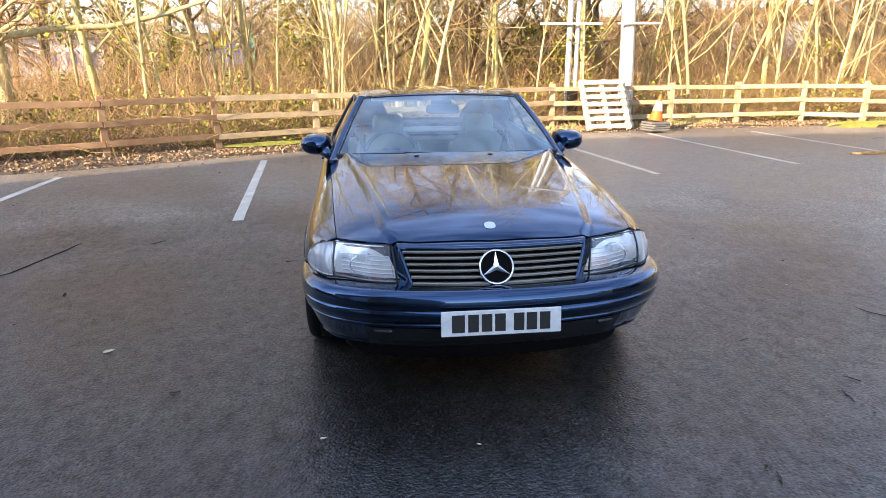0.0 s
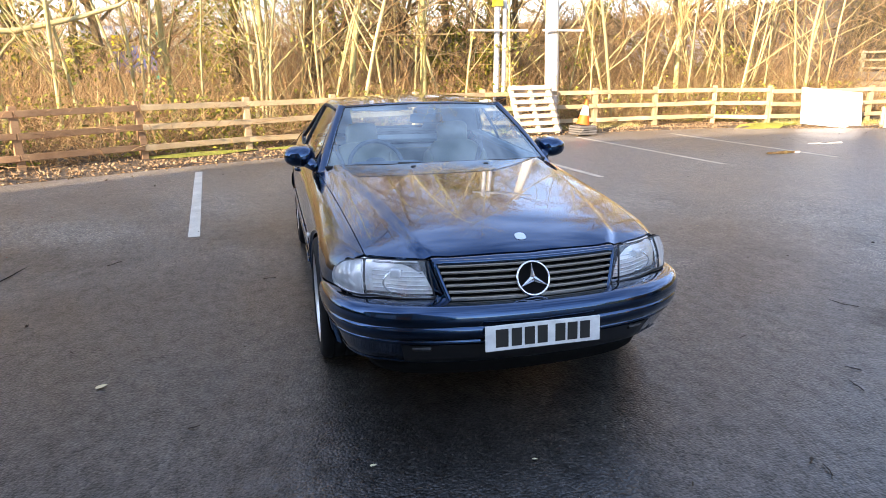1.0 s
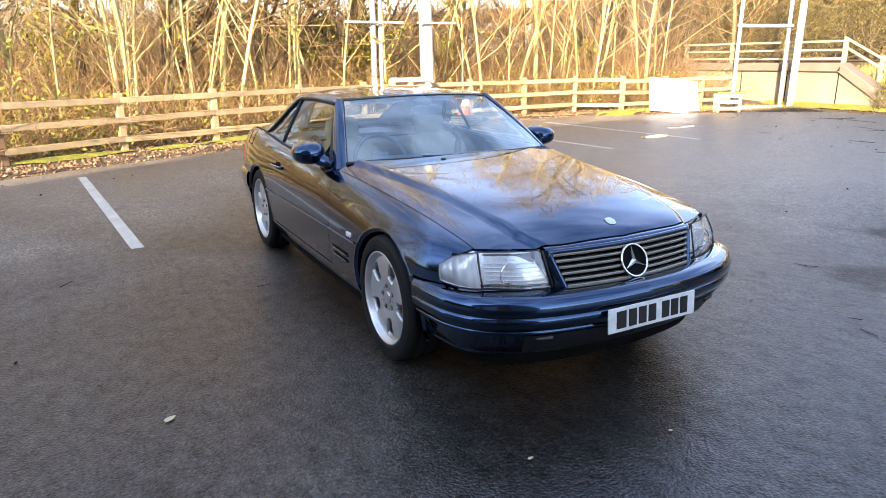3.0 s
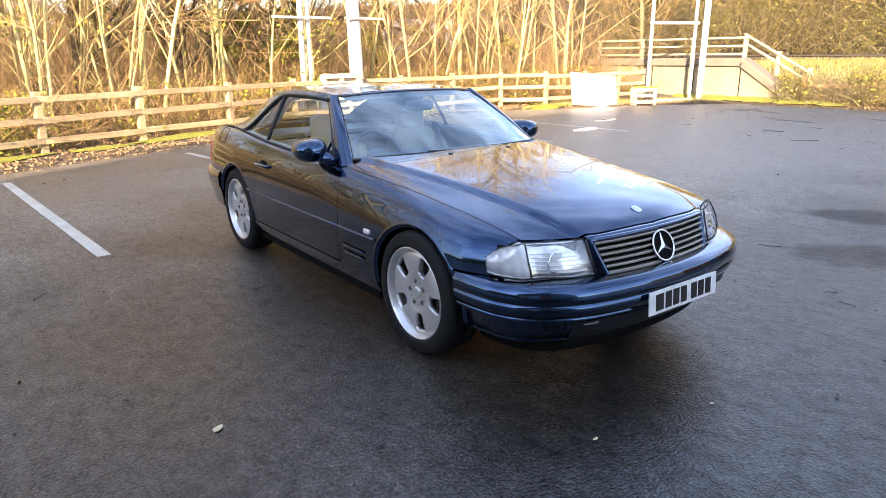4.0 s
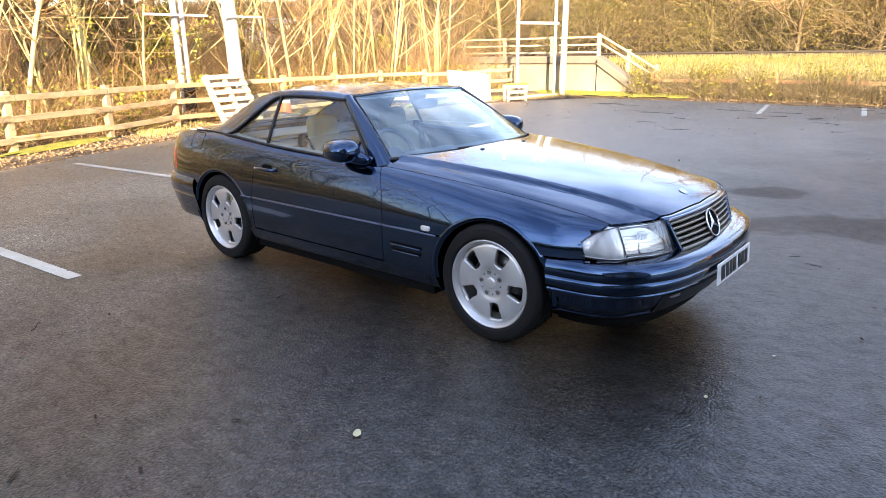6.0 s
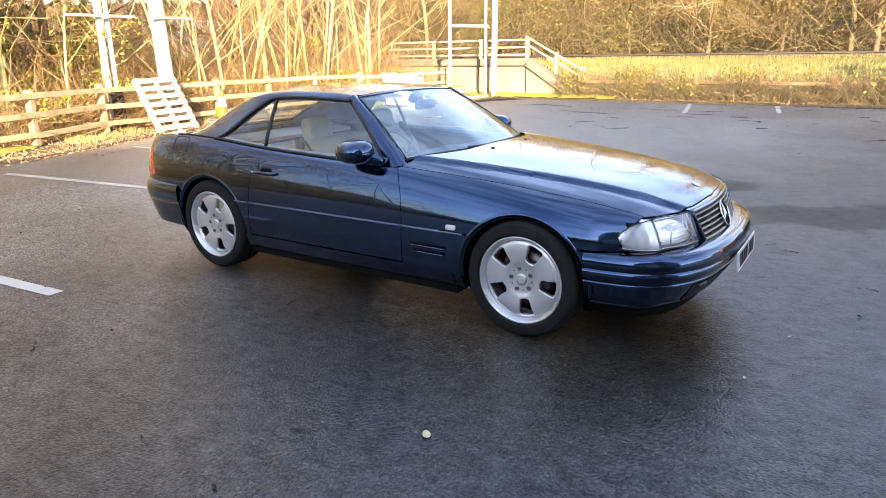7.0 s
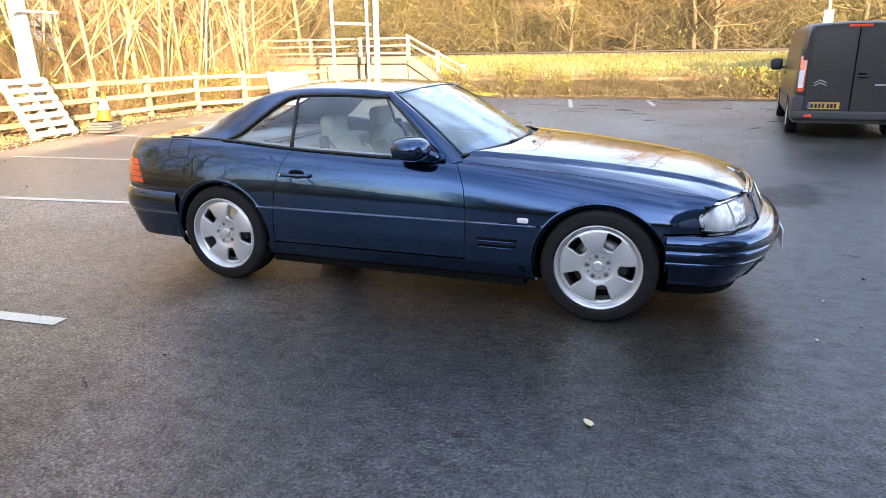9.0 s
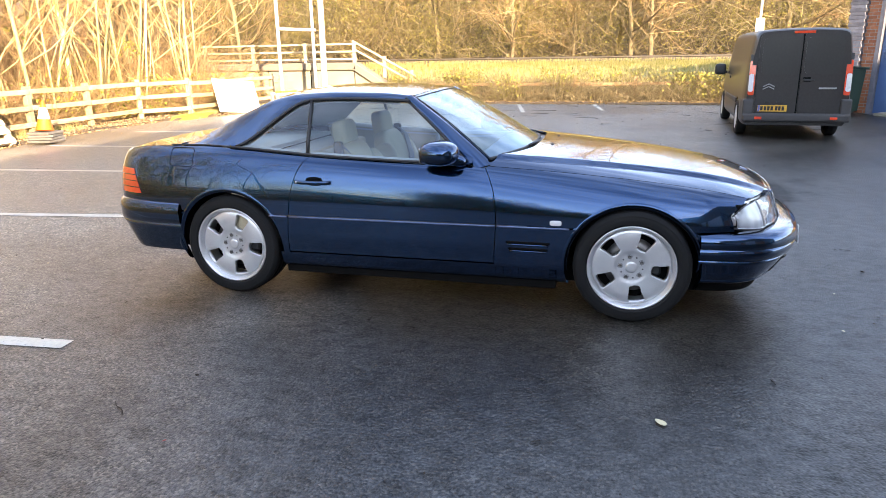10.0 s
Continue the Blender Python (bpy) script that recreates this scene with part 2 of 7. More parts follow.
LENS = lamp_lens("ribbed_lamp_lens", (0.93, 0.95, 0.96), 26.0, 0.13)
LENS_CLEAR = lamp_lens("clear_indicator_lens", (0.93, 0.94, 0.95), 34.0, 0.30)
TWIG = surface("dark_wet_twig", (0.012, 0.010, 0.008), (0.03, 0.022, 0.016), 20, 90, 0.7, 0.1, 0.3, 0.002)
RED_LENS = smooth("red_lens", (0.72, 0.06, 0.02), 0.15, 0.0, 0.8)
GLASS = glass("window_glass", (0.72, 0.80, 0.79), 1.9)
GLASS_SCREEN = glass("windscreen_glass", (0.70, 0.87, 0.95), 3.8, 0.0, (0.84, 0.95, 1.0))
GLASS_DARK = glass("rear_glass", (0.80, 0.86, 0.84), 1.2)
LEATHER = surface("grey_leather", (0.30, 0.255, 0.165), (0.42, 0.365, 0.25), 7, 180, 0.5, 0.08, 0.25, 0.002)
TRIM_IN = surface("grey_cabin_trim", (0.30, 0.31, 0.31), (0.41, 0.42, 0.42), 8, 160, 0.6, 0.1, 0.2, 0.002)
DASH = surface("dark_dashboard", (0.07, 0.08, 0.095), (0.11, 0.12, 0.135), 8, 200, 0.55, 0.1, 0.2, 0.002)
PLATE_W = smooth("white_plate", (0.72, 0.72, 0.70), 0.35, 0, 0.4)
PLATE_Y = smooth("yellow_plate", (0.62, 0.33, 0.04), 0.35, 0, 0.4)
INK = smooth("black_ink", (0.008, 0.008, 0.008), 0.4)
STRIP = smooth("satin_blue_strip", (0.16, 0.20, 0.30), 0.28, 0.9)
MIRROR = smooth("mirror_glass", (0.85, 0.85, 0.85), 0.02, 1.0)
DISC = smooth("brake_disc", (0.16, 0.15, 0.14), 0.4, 0.8)
WOOD_FENCE = surface("weathered_fence_wood", (0.17, 0.082, 0.036), (0.38, 0.235, 0.12), 3.0, 40, 0.75, 0.1, 0.6, 0.006, stretch=(1, 1, 1), per_piece=0.22)
WOOD_STRAW = surface("straw_coloured_fence_wood", (0.30, 0.205, 0.10), (0.52, 0.40, 0.235), 3.0, 40, 0.75, 0.1, 0.6, 0.006, per_piece=0.2)
WOOD_PALE = surface("pale_pallet_wood", (0.40, 0.31, 0.205), (0.58, 0.48, 0.345), 4.0, 50, 0.75, 0.1, 0.5, 0.004, per_piece=0.12)
BARK = surface("pale_bark", (0.33, 0.27, 0.11), (0.58, 0.49, 0.245), 5.0, 30, 0.85, 0.1, 0.7, 0.012, stretch=(1, 1, 0.35), per_piece=0.25)
BARK_MOSS = surface("mossy_bark", (0.29, 0.26, 0.09), (0.60, 0.53, 0.24), 6.0, 34, 0.85, 0.12, 0.75, 0.014, stretch=(1, 1, 0.35), per_piece=0.25)
BARK_DARK = surface("brown_bark", (0.10, 0.075, 0.04), (0.22, 0.17, 0.09), 5.0, 30, 0.85, 0.1, 0.7, 0.012, stretch=(1, 1, 0.35), per_piece=0.25)
STEMS = leafy("dry_stems", [(0.18, 0.092, 0.042), (0.34, 0.20, 0.088), (0.46, 0.31, 0.15), (0.25, 0.128, 0.056), (0.40, 0.255, 0.115)])
STEMS_MID = leafy("bramble_stems", [(0.17, 0.10, 0.05), (0.33, 0.215, 0.10), (0.50, 0.37, 0.19), (0.23, 0.13, 0.064), (0.41, 0.285, 0.135)])
LEAF_GREEN = leafy("green_leaves", [(0.09, 0.11, 0.02), (0.22, 0.22, 0.035), (0.38, 0.33, 0.05), (0.14, 0.15, 0.03)])
LEAF_BROWN = leafy("fallen_leaves", [(0.15, 0.09, 0.046), (0.30, 0.205, 0.115), (0.21, 0.13, 0.066), (0.38, 0.285, 0.17)])
GRASS = leafy("winter_grass", [(0.21, 0.20, 0.05), (0.35, 0.32, 0.10), (0.46, 0.40, 0.19), (0.28, 0.26, 0.08)])
EARTH = surface("leaf_littered_earth", (0.065, 0.045, 0.028), (0.15, 0.11, 0.07), 1.5, 26, 0.9, 0.08, 1.0, 0.03)
TURF = surface("rough_turf", (0.21, 0.195, 0.06), (0.38, 0.335, 0.14), 1.2, 30, 0.9, 0.08, 1.0, 0.03)
MOSS = surface("bright_moss", (0.16, 0.18, 0.02), (0.33, 0.32, 0.05), 6, 60, 0.95, 0.05, 1.0, 0.02)
CONCRETE = surface("stained_concrete", (0.20, 0.175, 0.125), (0.34, 0.30, 0.22), 1.6, 40, 0.85, 0.1, 0.4, 0.006)
CONCRETE_D = surface("dark_concrete_coping", (0.14, 0.12, 0.095), (0.22, 0.19, 0.15), 2.0, 40, 0.85, 0.1, 0.4, 0.006)
GALV = surface("galvanised_steel", (0.42, 0.43, 0.44), (0.58, 0.58, 0.575), 6, 80, 0.5, 0.12, 0.1, 0.002, metal=0.35)
WHITE_WOOD = surface("white_painted_post", (0.46, 0.44, 0.39), (0.62, 0.59, 0.53), 3, 40, 0.7, 0.1, 0.3, 0.004)
BOARD = surface("white_board", (0.72, 0.71, 0.68), (0.84, 0.83, 0.80), 1.5, 30, 0.6, 0.1, 0.15, 0.003)
CONE_O = surface("orange_cone", (0.58, 0.095, 0.008), (0.68, 0.14, 0.015), 6, 60, 0.5, 0.1, 0.1, 0.002)
CONE_W = surface("white_sleeve", (0.70, 0.69, 0.66), (0.80, 0.79, 0.77), 6, 60, 0.4, 0.1, 0.1, 0.002)
RUBBER = surface("grey_rubber_base", (0.07, 0.065, 0.06), (0.15, 0.14, 0.125), 6, 60, 0.8, 0.1, 0.3, 0.004)
VAN_PAINT = smooth("van_grey_paint", (0.030, 0.027, 0.0255), 0.40, 0.3, 0.25, 0.10, 0.4)
DULL_BADGE = smooth("dull_badge", (0.34, 0.335, 0.33), 0.35, 0.5)
VAN_PLASTIC = surface("van_grey_plastic", (0.032, 0.030, 0.029), (0.046, 0.043, 0.042), 8, 90, 0.6, 0.1, 0.15, 0.002)
VAN_GLASS = smooth("van_dark_glass", (0.020, 0.019, 0.018), 0.30, 0, 0.2, 0.1, 0.4)
WHITE_LENS = smooth("white_lens", (0.62, 0.60, 0.58), 0.2, 0, 0.8)
STEMS_ROAD = leafy("roadside_stems", [(0.09, 0.068, 0.040), (0.19, 0.148, 0.080), (0.32, 0.26, 0.145), (0.13, 0.096, 0.054)])
STEMS_HEDGE = leafy("hedge_stems", [(0.075, 0.058, 0.034), (0.19, 0.150, 0.083), (0.31, 0.255, 0.145), (0.12, 0.09, 0.05)])
LEAF_YELLOW = leafy("yellow_leaves", [(0.24, 0.205, 0.060), (0.34, 0.295, 0.095), (0.17, 0.150, 0.048)])
LEAF_RUST = leafy("rust_leaves", [(0.13, 0.085, 0.04), (0.23, 0.155, 0.07), (0.09, 0.06, 0.032), (0.31, 0.225, 0.10)])
LEAF_OLIVE = leafy("olive_leaves", [(0.09, 0.085, 0.022), (0.20, 0.18, 0.04), (0.32, 0.275, 0.065), (0.14, 0.128, 0.03), (0.24, 0.21, 0.048)])
BRICK_GREY = surface("blue_grey_brick", (0.11, 0.11, 0.13), (0.20, 0.20, 0.22), 9, 90, 0.75, 0.1, 0.5, 0.004, per_piece=0.18)
BLUE_DOOR = surface("blue_painted_steel", (0.045, 0.10, 0.22), (0.07, 0.14, 0.28), 4, 60, 0.45, 0.1, 0.1, 0.002)
CLADDING = surface("grey_profiled_cladding", (0.10, 0.105, 0.11), (0.16, 0.165, 0.17), 2, 30, 0.6, 0.1, 0.1, 0.003)
GREEN_BIN = surface("dark_green_bin", (0.012, 0.035, 0.022), (0.025, 0.055, 0.035), 5, 60, 0.55, 0.1, 0.1, 0.002)
FAR_WHITE = surface("far_white_wall", (0.60, 0.62, 0.66), (0.74, 0.75, 0.78), 2, 20, 0.7, 0.1, 0.1, 0.003)
FAR_BLUE = smooth("far_blue_panel", (0.09, 0.12, 0.30), 0.5)
FAR_GREEN = smooth("far_green_panel", (0.05, 0.36, 0.24), 0.5)
FAR_YELLOW = smooth("far_yellow_panel", (0.80, 0.62, 0.03), 0.5)


# ---- mesh tools ----
def mesh_object(name, verts, faces, material, parent=None, label="", smooth_shade=True):
    me = bpy.data.meshes.new(name)
    me.from_pydata([tuple(v) for v in verts], [], faces)
    me.validate()
    if smooth_shade:
        me.polygons.foreach_set("use_smooth", [True] * len(me.polygons))
    me.materials.append(material)
    ob = new(name, me)
    if parent is not None:
        ob.parent = parent
    if label:
        ob["label"] = label
    return ob


def part(name, bm, material, parent=None, label="", shade=False):
    me = bpy.data.meshes.new(name)
    bmesh.ops.recalc_face_normals(bm, faces=bm.faces)
    bm.to_mesh(me)
    bm.free()
    if shade:
        me.polygons.foreach_set("use_smooth", [True] * len(me.polygons))
    me.materials.append(material)
    ob = new(name, me)
    if parent is not None:
        ob.parent = parent
    if label:
        ob["label"] = label
    return ob


def thing(name, label, category, at=(0, 0, 0), turn=0.0, group="", kind=""):
    ob = new(name)
    ob.empty_display_size = 0.1
    ob.matrix_basis = pose(*at, 0, 0, turn)
    return tagged(ob, label, category, group, kind)


def box_into(bm, size, at=(0, 0, 0), rot=(0, 0, 0), bevel=0.0, segs=1):
    got = bmesh.ops.create_cube(bm, size=1.0, matrix=pose(*at, *rot) @ Matrix.Diagonal((*size, 1)))
    if bevel:
        es = list({e for v in got["verts"] for e in v.link_edges})
        bmesh.ops.bevel(bm, geom=es, offset=bevel, segments=segs, affect="EDGES", profile=0.6)
    return bm


def box(name, size, at, material, parent=None, label="", rot=(0, 0, 0), bevel=0.004, segs=1):
    return part(name, box_into(bmesh.new(), size, at, rot, bevel, segs), material, parent, label)


def pch(xs, ys, x):
    """Smooth monotone curve through the points (xs, ys)."""
    xs, ys, x = np.asarray(xs, float), np.asarray(ys, float), np.asarray(x, float)
    h = np.diff(xs)
    d = np.diff(ys) / h
    m = np.zeros_like(ys)
    for i in range(1, len(xs) - 1):
        if d[i - 1] * d[i] > 0:
            w1, w2 = 2 * h[i] + h[i - 1], h[i] + 2 * h[i - 1]
            m[i] = (w1 + w2) / (w1 / d[i - 1] + w2 / d[i])
    m[0], m[-1] = d[0], d[-1]
    k = np.clip(np.searchsorted(xs, x) - 1, 0, len(xs) - 2)
    t = np.clip((x - xs[k]) / h[k], 0, 1)
    return (ys[k] * (1 + 2 * t) * (1 - t) ** 2 + h[k] * m[k] * t * (1 - t) ** 2 + ys[k + 1] * t * t * (3 - 2 * t) + h[k] * m[k + 1] * t * t * (t - 1))


def spline(points, count):
    """Catmull-Rom curve through points, count samples, evenly by chord."""
    p = np.asarray(points, float)
    p = np.vstack([2 * p[0] - p[1], p, 2 * p[-1] - p[-2]])
    seg = np.linalg.norm(np.diff(p[1:-1], axis=0), axis=1)
    cum = np.concatenate([[0], np.cumsum(seg)])
    out = []
    for s in np.linspace(0, cum[-1], count):
        i = min(int(np.searchsorted(cum, s, side="right")) - 1, len(seg) - 1)
        t = (s - cum[i]) / seg[i]
        a, b, c, d = p[i], p[i + 1], p[i + 2], p[i + 3]
        out.append(0.5 * (2 * b + (c - a) * t + (2 * a - 5 * b + 4 * c - d) * t * t + (3 * b - a - 3 * c + d) * t ** 3))
    return np.array(out)


def grid_faces(nu, nv, off=0, keep=None):
    fs = []
    for i in range(nu - 1):
        for j in range(nv - 1):
            if keep is None or keep[i, j]:
                fs.append((off + i * nv + j, off + (i + 1) * nv + j, off + (i + 1) * nv + j + 1, off + i * nv + j + 1))
    return fs


def normals(P):
    du, dv = np.gradient(P, axis=0), np.gradient(P, axis=1)
    n = np.cross(du, dv)
    return n / np.maximum(np.linalg.norm(n, axis=2, keepdims=True), 1e-9)


def panel(name, P, material, parent, label="", gap=0.0025, flange=0.014, cuts=(), out=None):
    """A pressed sheet over the grid P, its rim drawn back by gap and folded inwards, with round openings (y, z, r, squat)."""
    P = P.copy()
    nu, nv = P.shape[:2]
    n = normals(P)
    mid = n[nu // 2, nv // 2]
    if out is not None and np.dot(mid, out) < 0:
        n = -n
    if gap:
        for a, b in (((0, slice(None)), (1, slice(None))), ((-1, slice(None)), (-2, slice(None))), ((slice(None), 0), (slice(None), 1)), ((slice(None), -1), (slice(None), -2))):
            d = P[b] - P[a]
            P[a] += gap * d / np.maximum(np.linalg.norm(d, axis=-1, keepdims=True), 1e-9)
    keep = np.ones((nu - 1, nv - 1), bool)
    for yc, zc, r, squat in cuts:
        dy, dz = P[..., 1] - yc, np.maximum(P[..., 2] - zc, 0) / squat + np.minimum(P[..., 2] - zc, 0)
        rad = np.hypot(dy, dz)
        inside = rad < r
        keep &= ~(inside[:-1, :-1] & inside[1:, :-1] & inside[:-1, 1:] & inside[1:, 1:])
        s = np.where(inside, r / np.maximum(rad, 1e-6), 1.0)
        dz = dz * s
        P[..., 1], P[..., 2] = yc + dy * s, zc + np.maximum(dz, 0) * squat + np.minimum(dz, 0)
    verts = list(P.reshape(-1, 3))
    faces = grid_faces(nu, nv, 0, keep)
    if flange:
        ring = [(i, 0) for i in range(nu)] + [(nu - 1, j) for j in range(1, nv)] + [(i, nv - 1) for i in range(nu - 2, -1, -1)] + [(0, j) for j in range(nv - 2, 0, -1)]
        base = len(verts)
        for i, j in ring:
            verts.append(P[i, j])
            verts.append(P[i, j] - n[i, j] * flange)
        k = len(ring)
        for a in range(k):
            (i, j), (p, q) = ring[a], ring[(a + 1) % k]
            c = (min(i, p, nu - 2), min(j, q, nv - 2))
            if keep[c]:
                b = (a + 1) % k
                faces.append((base + 2 * a, base + 2 * b, base + 2 * b + 1, base + 2 * a + 1))
    return mesh_object(name, verts, faces, material, parent, label)


def mirrored(P):
    Q = P[::-1].copy()
    Q[..., 0] *= -1
    return Q


def lathe(name, profile, material, parent, label="", axis="x", steps=48, at=(0, 0, 0)):
    """Turn the profile [(along the axis, radius), ...] round the axis through at."""
    verts, faces = [], []
    k = len(profile)
    for i in range(steps):
        a = 2 * math.pi * i / steps
        for d, r in profile:
            c, s = r * math.cos(a), r * math.sin(a)
            v = (d, c, s) if axis == "x" else (c, d, s) if axis == "y" else (c, s, d)
            verts.append((v[0] + at[0], v[1] + at[1], v[2] + at[2]))
    for i in range(steps):
        for j in range(k - 1):
            faces.append((i * k + j, ((i + 1) % steps) * k + j, ((i + 1) % steps) * k + j + 1, i * k + j + 1))
    return mesh_object(name, verts, faces, material, parent, label)


def sweep(name, path, radius, material, parent=None, label="", sides=8, closed=False, flat=None):
    """A tube along a path; flat=(a, b) squashes its section to half-widths a across and b up."""
    p = [Vector(v) for v in path]
    verts, faces = [], []
    m = len(p)
    for i in range(m):
        t = (p[(i + 1) % m] - p[i - 1]) if closed else (p[min(i + 1, m - 1)] - p[max(i - 1, 0)])
        t.normalize()
        up = Vector((0, 0, 1)) if abs(t.z) < 0.95 else Vector((0, 1, 0))
        a = t.cross(up).normalized()
        b = a.cross(t)
        ra, rb = flat if flat else ((radius[i], radius[i]) if isinstance(radius, (list, tuple)) else (radius, radius))
        for k in range(sides):
            w = 2 * math.pi * k / sides
            verts.append(p[i] + a * ra * math.cos(w) + b * rb * math.sin(w))
    for i in range(m if closed else m - 1):
        j = (i + 1) % m
        for k in range(sides):
            q = (k + 1) % sides
            faces.append((i * sides + k, j * sides + k, j * sides + q, i * sides + q))
    if not closed:
        faces.append(tuple(range(sides)))
        faces.append(tuple((m - 1) * sides + k for k in range(sides - 1, -1, -1)))
    return mesh_object(name, verts, faces, material, parent, label)


def blob(name, size, at, material, parent=None, label="", power=2.6, nu=18, nv=28, rot=(0, 0, 0), shape=None):
    """A rounded solid (superellipsoid); shape(v) may push its points about."""
    verts, faces = [], []
    m = pose(*at, *rot)

    def sp(c):
        return math.copysign(abs(c) ** (2 / power), c)
    for i in range(nu + 1):
        f = math.pi * (i / nu - 0.5)
        for j in range(nv):
            w = 2 * math.pi * j / nv
            v = Vector((sp(math.cos(f)) * sp(math.cos(w)) * size[0] / 2, sp(math.cos(f)) * sp(math.sin(w)) * size[1] / 2, sp(math.sin(f)) * size[2] / 2))
            if shape:
                v = Vector(shape(v))
            verts.append(m @ v)
    for i in range(nu):
        for j in range(nv):
            faces.append((i * nv + j, i * nv + (j + 1) % nv, (i + 1) * nv + (j + 1) % nv, (i + 1) * nv + j))
    return mesh_object(name, verts, faces, material, parent, label)


def words(name, text, size, m, material, parent=None, depth=0.001, spacing=1.0, squash=1.0):
    """Lettering in the built-in font as a mesh, centred on the pose m, reading along its x, facing its z."""
    cu = bpy.data.curves.new(name, "FONT")
    cu.body, cu.size, cu.extrude, cu.align_x, cu.align_y = text, size, depth, "CENTER", "CENTER"
    cu.space_character = spacing
    cu.offset = 0.012 * size
    tmp = new(name, cu)
    me = bpy.data.meshes.new_from_object(tmp.evaluated_get(bpy.context.evaluated_depsgraph_get()))
    bpy.data.objects.remove(tmp)
    me.transform(m @ Matrix.Diagonal((squash, 1, 1, 1)))
    me.materials.clear()
    me.materials.append(material)
    ob = new(name, me)
    if parent is not None:
        ob.parent = parent
    return ob


# ---- the navy coupe: faces -y, stands over the origin, its right side is -x ----
AXLE, HUB_Z, ARCH = 1.25, 0.326, 0.374
car = thing("car", "dark navy blue two-door coupe with hardtop, parked on damp asphalt", "car")

Y_W = [-2.0, -1.76, -1.6, -1.25, -0.8, 0, 0.8, 1.25, 1.7, 1.9, 2.05, 2.14, 2.19]
X_W = [0.69, 0.813, 0.868, 0.893, 0.893, 0.897, 0.899, 0.904, 0.882, 0.858, 0.81, 0.745, 0.66]
Y_B = [-2.0, -1.86, -1.75, -1.5, -1.25, -0.9, -0.5, -0.3, 0, 0.4, 0.65, 0.9, 1.12, 1.45, 1.7, 2.0, 2.12, 2.19]
Z_B = [0.66, 0.705, 0.730, 0.770, 0.800, 0.833, 0.862, 0.874, 0.878, 0.893, 0.905, 0.922, 0.938, 0.952, 0.948, 0.930, 0.905, 0.865]
X_B = [0.62, 0.695, 0.705, 0.722, 0.737, 0.757, 0.782, 0.797, 0.808, 0.813, 0.814, 0.811, 0.803, 0.785, 0.765, 0.71, 0.64, 0.53]
TRIM_Z = 0.545


def half_width(y): return pch(Y_W, X_W, y)
def belt_z(y): return pch(Y_B, Z_B, y)
def belt_x(y): return pch(Y_B, X_B, y)


UP_F = [0.0, 0.20, 0.45, 0.68, 0.86, 0.955, 1.0]      # share of the way from the trim line to the shoulder
UP_X = [0.0, 0.02, 0.12, 0.30, 0.56, 0.80, 1.0]       # share of the lean inwards there


def side_x(y, z):
    """Half-width of the body side at the height z."""
    y, z = np.asarray(y, float), np.asarray(z, float)
    w, bx, bz = half_width(y), belt_x(y), belt_z(y)
    f = np.clip((z - TRIM_Z) / (bz - TRIM_Z), 0, 1)
    up = w - (w - bx) * pch(UP_F, UP_X, f)
    low = w + np.interp(z, [0.19, 0.22, 0.30, 0.42, 0.53, 0.545], [-0.085, -0.046, -0.016, 0.000, 0.004, 0.004])
    return np.where(z >= TRIM_Z, up, low)


def side_grid(front, rear, z0, z1, nu, nv):
    """Grid on the right-hand half between two curves y(z) and two heights (numbers or functions of y)."""
    P = np.zeros((nu, nv, 3))
    for j in range(nv):
        t = j / (nv - 1)
        for i in range(nu):
            s = i / (nu - 1)
            y = 0.0
            za = 0.6
            for _ in range(3):
                ya, yb = front(za), rear(za)
                y = ya + (yb - ya) * s
                lo = z0(y) if callable(z0) else z0
                hi = z1(y) if callable(z1) else z1
                za = lo + (hi - lo) * t
            P[i, j] = (side_x(y, za), y, za)
    return P


def door_front(z): return float(pch([0.2, 0.36, 0.56, 0.71, 0.80, 0.88], [-0.470, -0.474, -0.484, -0.470, -0.440, -0.395], z))
def door_rear(z): return float(pch([0.2, 0.34, 0.65, 0.77, 0.87, 0.915], [0.838, 0.835, 0.806, 0.775, 0.722, 0.668], z))
def wing_front(z): return float(pch([0.5, 0.545, 0.58, 0.63, 0.67, 0.70, 0.74], [-1.775, -1.775, -1.768, -1.752, -1.798, -1.836, -1.88], z))
def tail_end(z): return 2.19


def both(name, P, material, label="", **k):
    side = np.array((1.0, 0, 0))
    panel(name, P, material, car, label, out=side, **k)
    panel(name, mirrored(P), material, car, label, out=-side, **k)


SQUAT = {-AXLE: 0.945, AXLE: 0.965}
F_CUT, R_CUT = (-AXLE, HUB_Z + 0.005, ARCH, SQUAT[-AXLE]), (AXLE, HUB_Z + 0.005, ARCH, SQUAT[AXLE])
both("front_wing", side_grid(wing_front, door_front, TRIM_Z, lambda y: float(belt_z(y)), 90, 26), PAINT, cuts=(F_CUT,))
both("front_wing_cladding", side_grid(lambda z: -1.66, door_front, lambda y: 0.20 + 0.22 * (abs(y) > 1.60), TRIM_Z - 0.004, 74, 22), PAINT, cuts=(F_CUT,))
both("door", side_grid(door_front, door_rear, TRIM_Z, lambda y: float(belt_z(y)), 60, 24), PAINT)
both("door_cladding", side_grid(door_front, door_rear, 0.312, TRIM_Z - 0.004, 50, 12), PAINT)
both("sill", side_grid(lambda z: -0.84, lambda z: 0.90, 0.20, 0.308, 40, 8), PAINT)
both("rear_wing", side_grid(door_rear, tail_end, TRIM_Z, lambda y: float(belt_z(y)), 96, 26), PAINT, cuts=(R_CUT,))
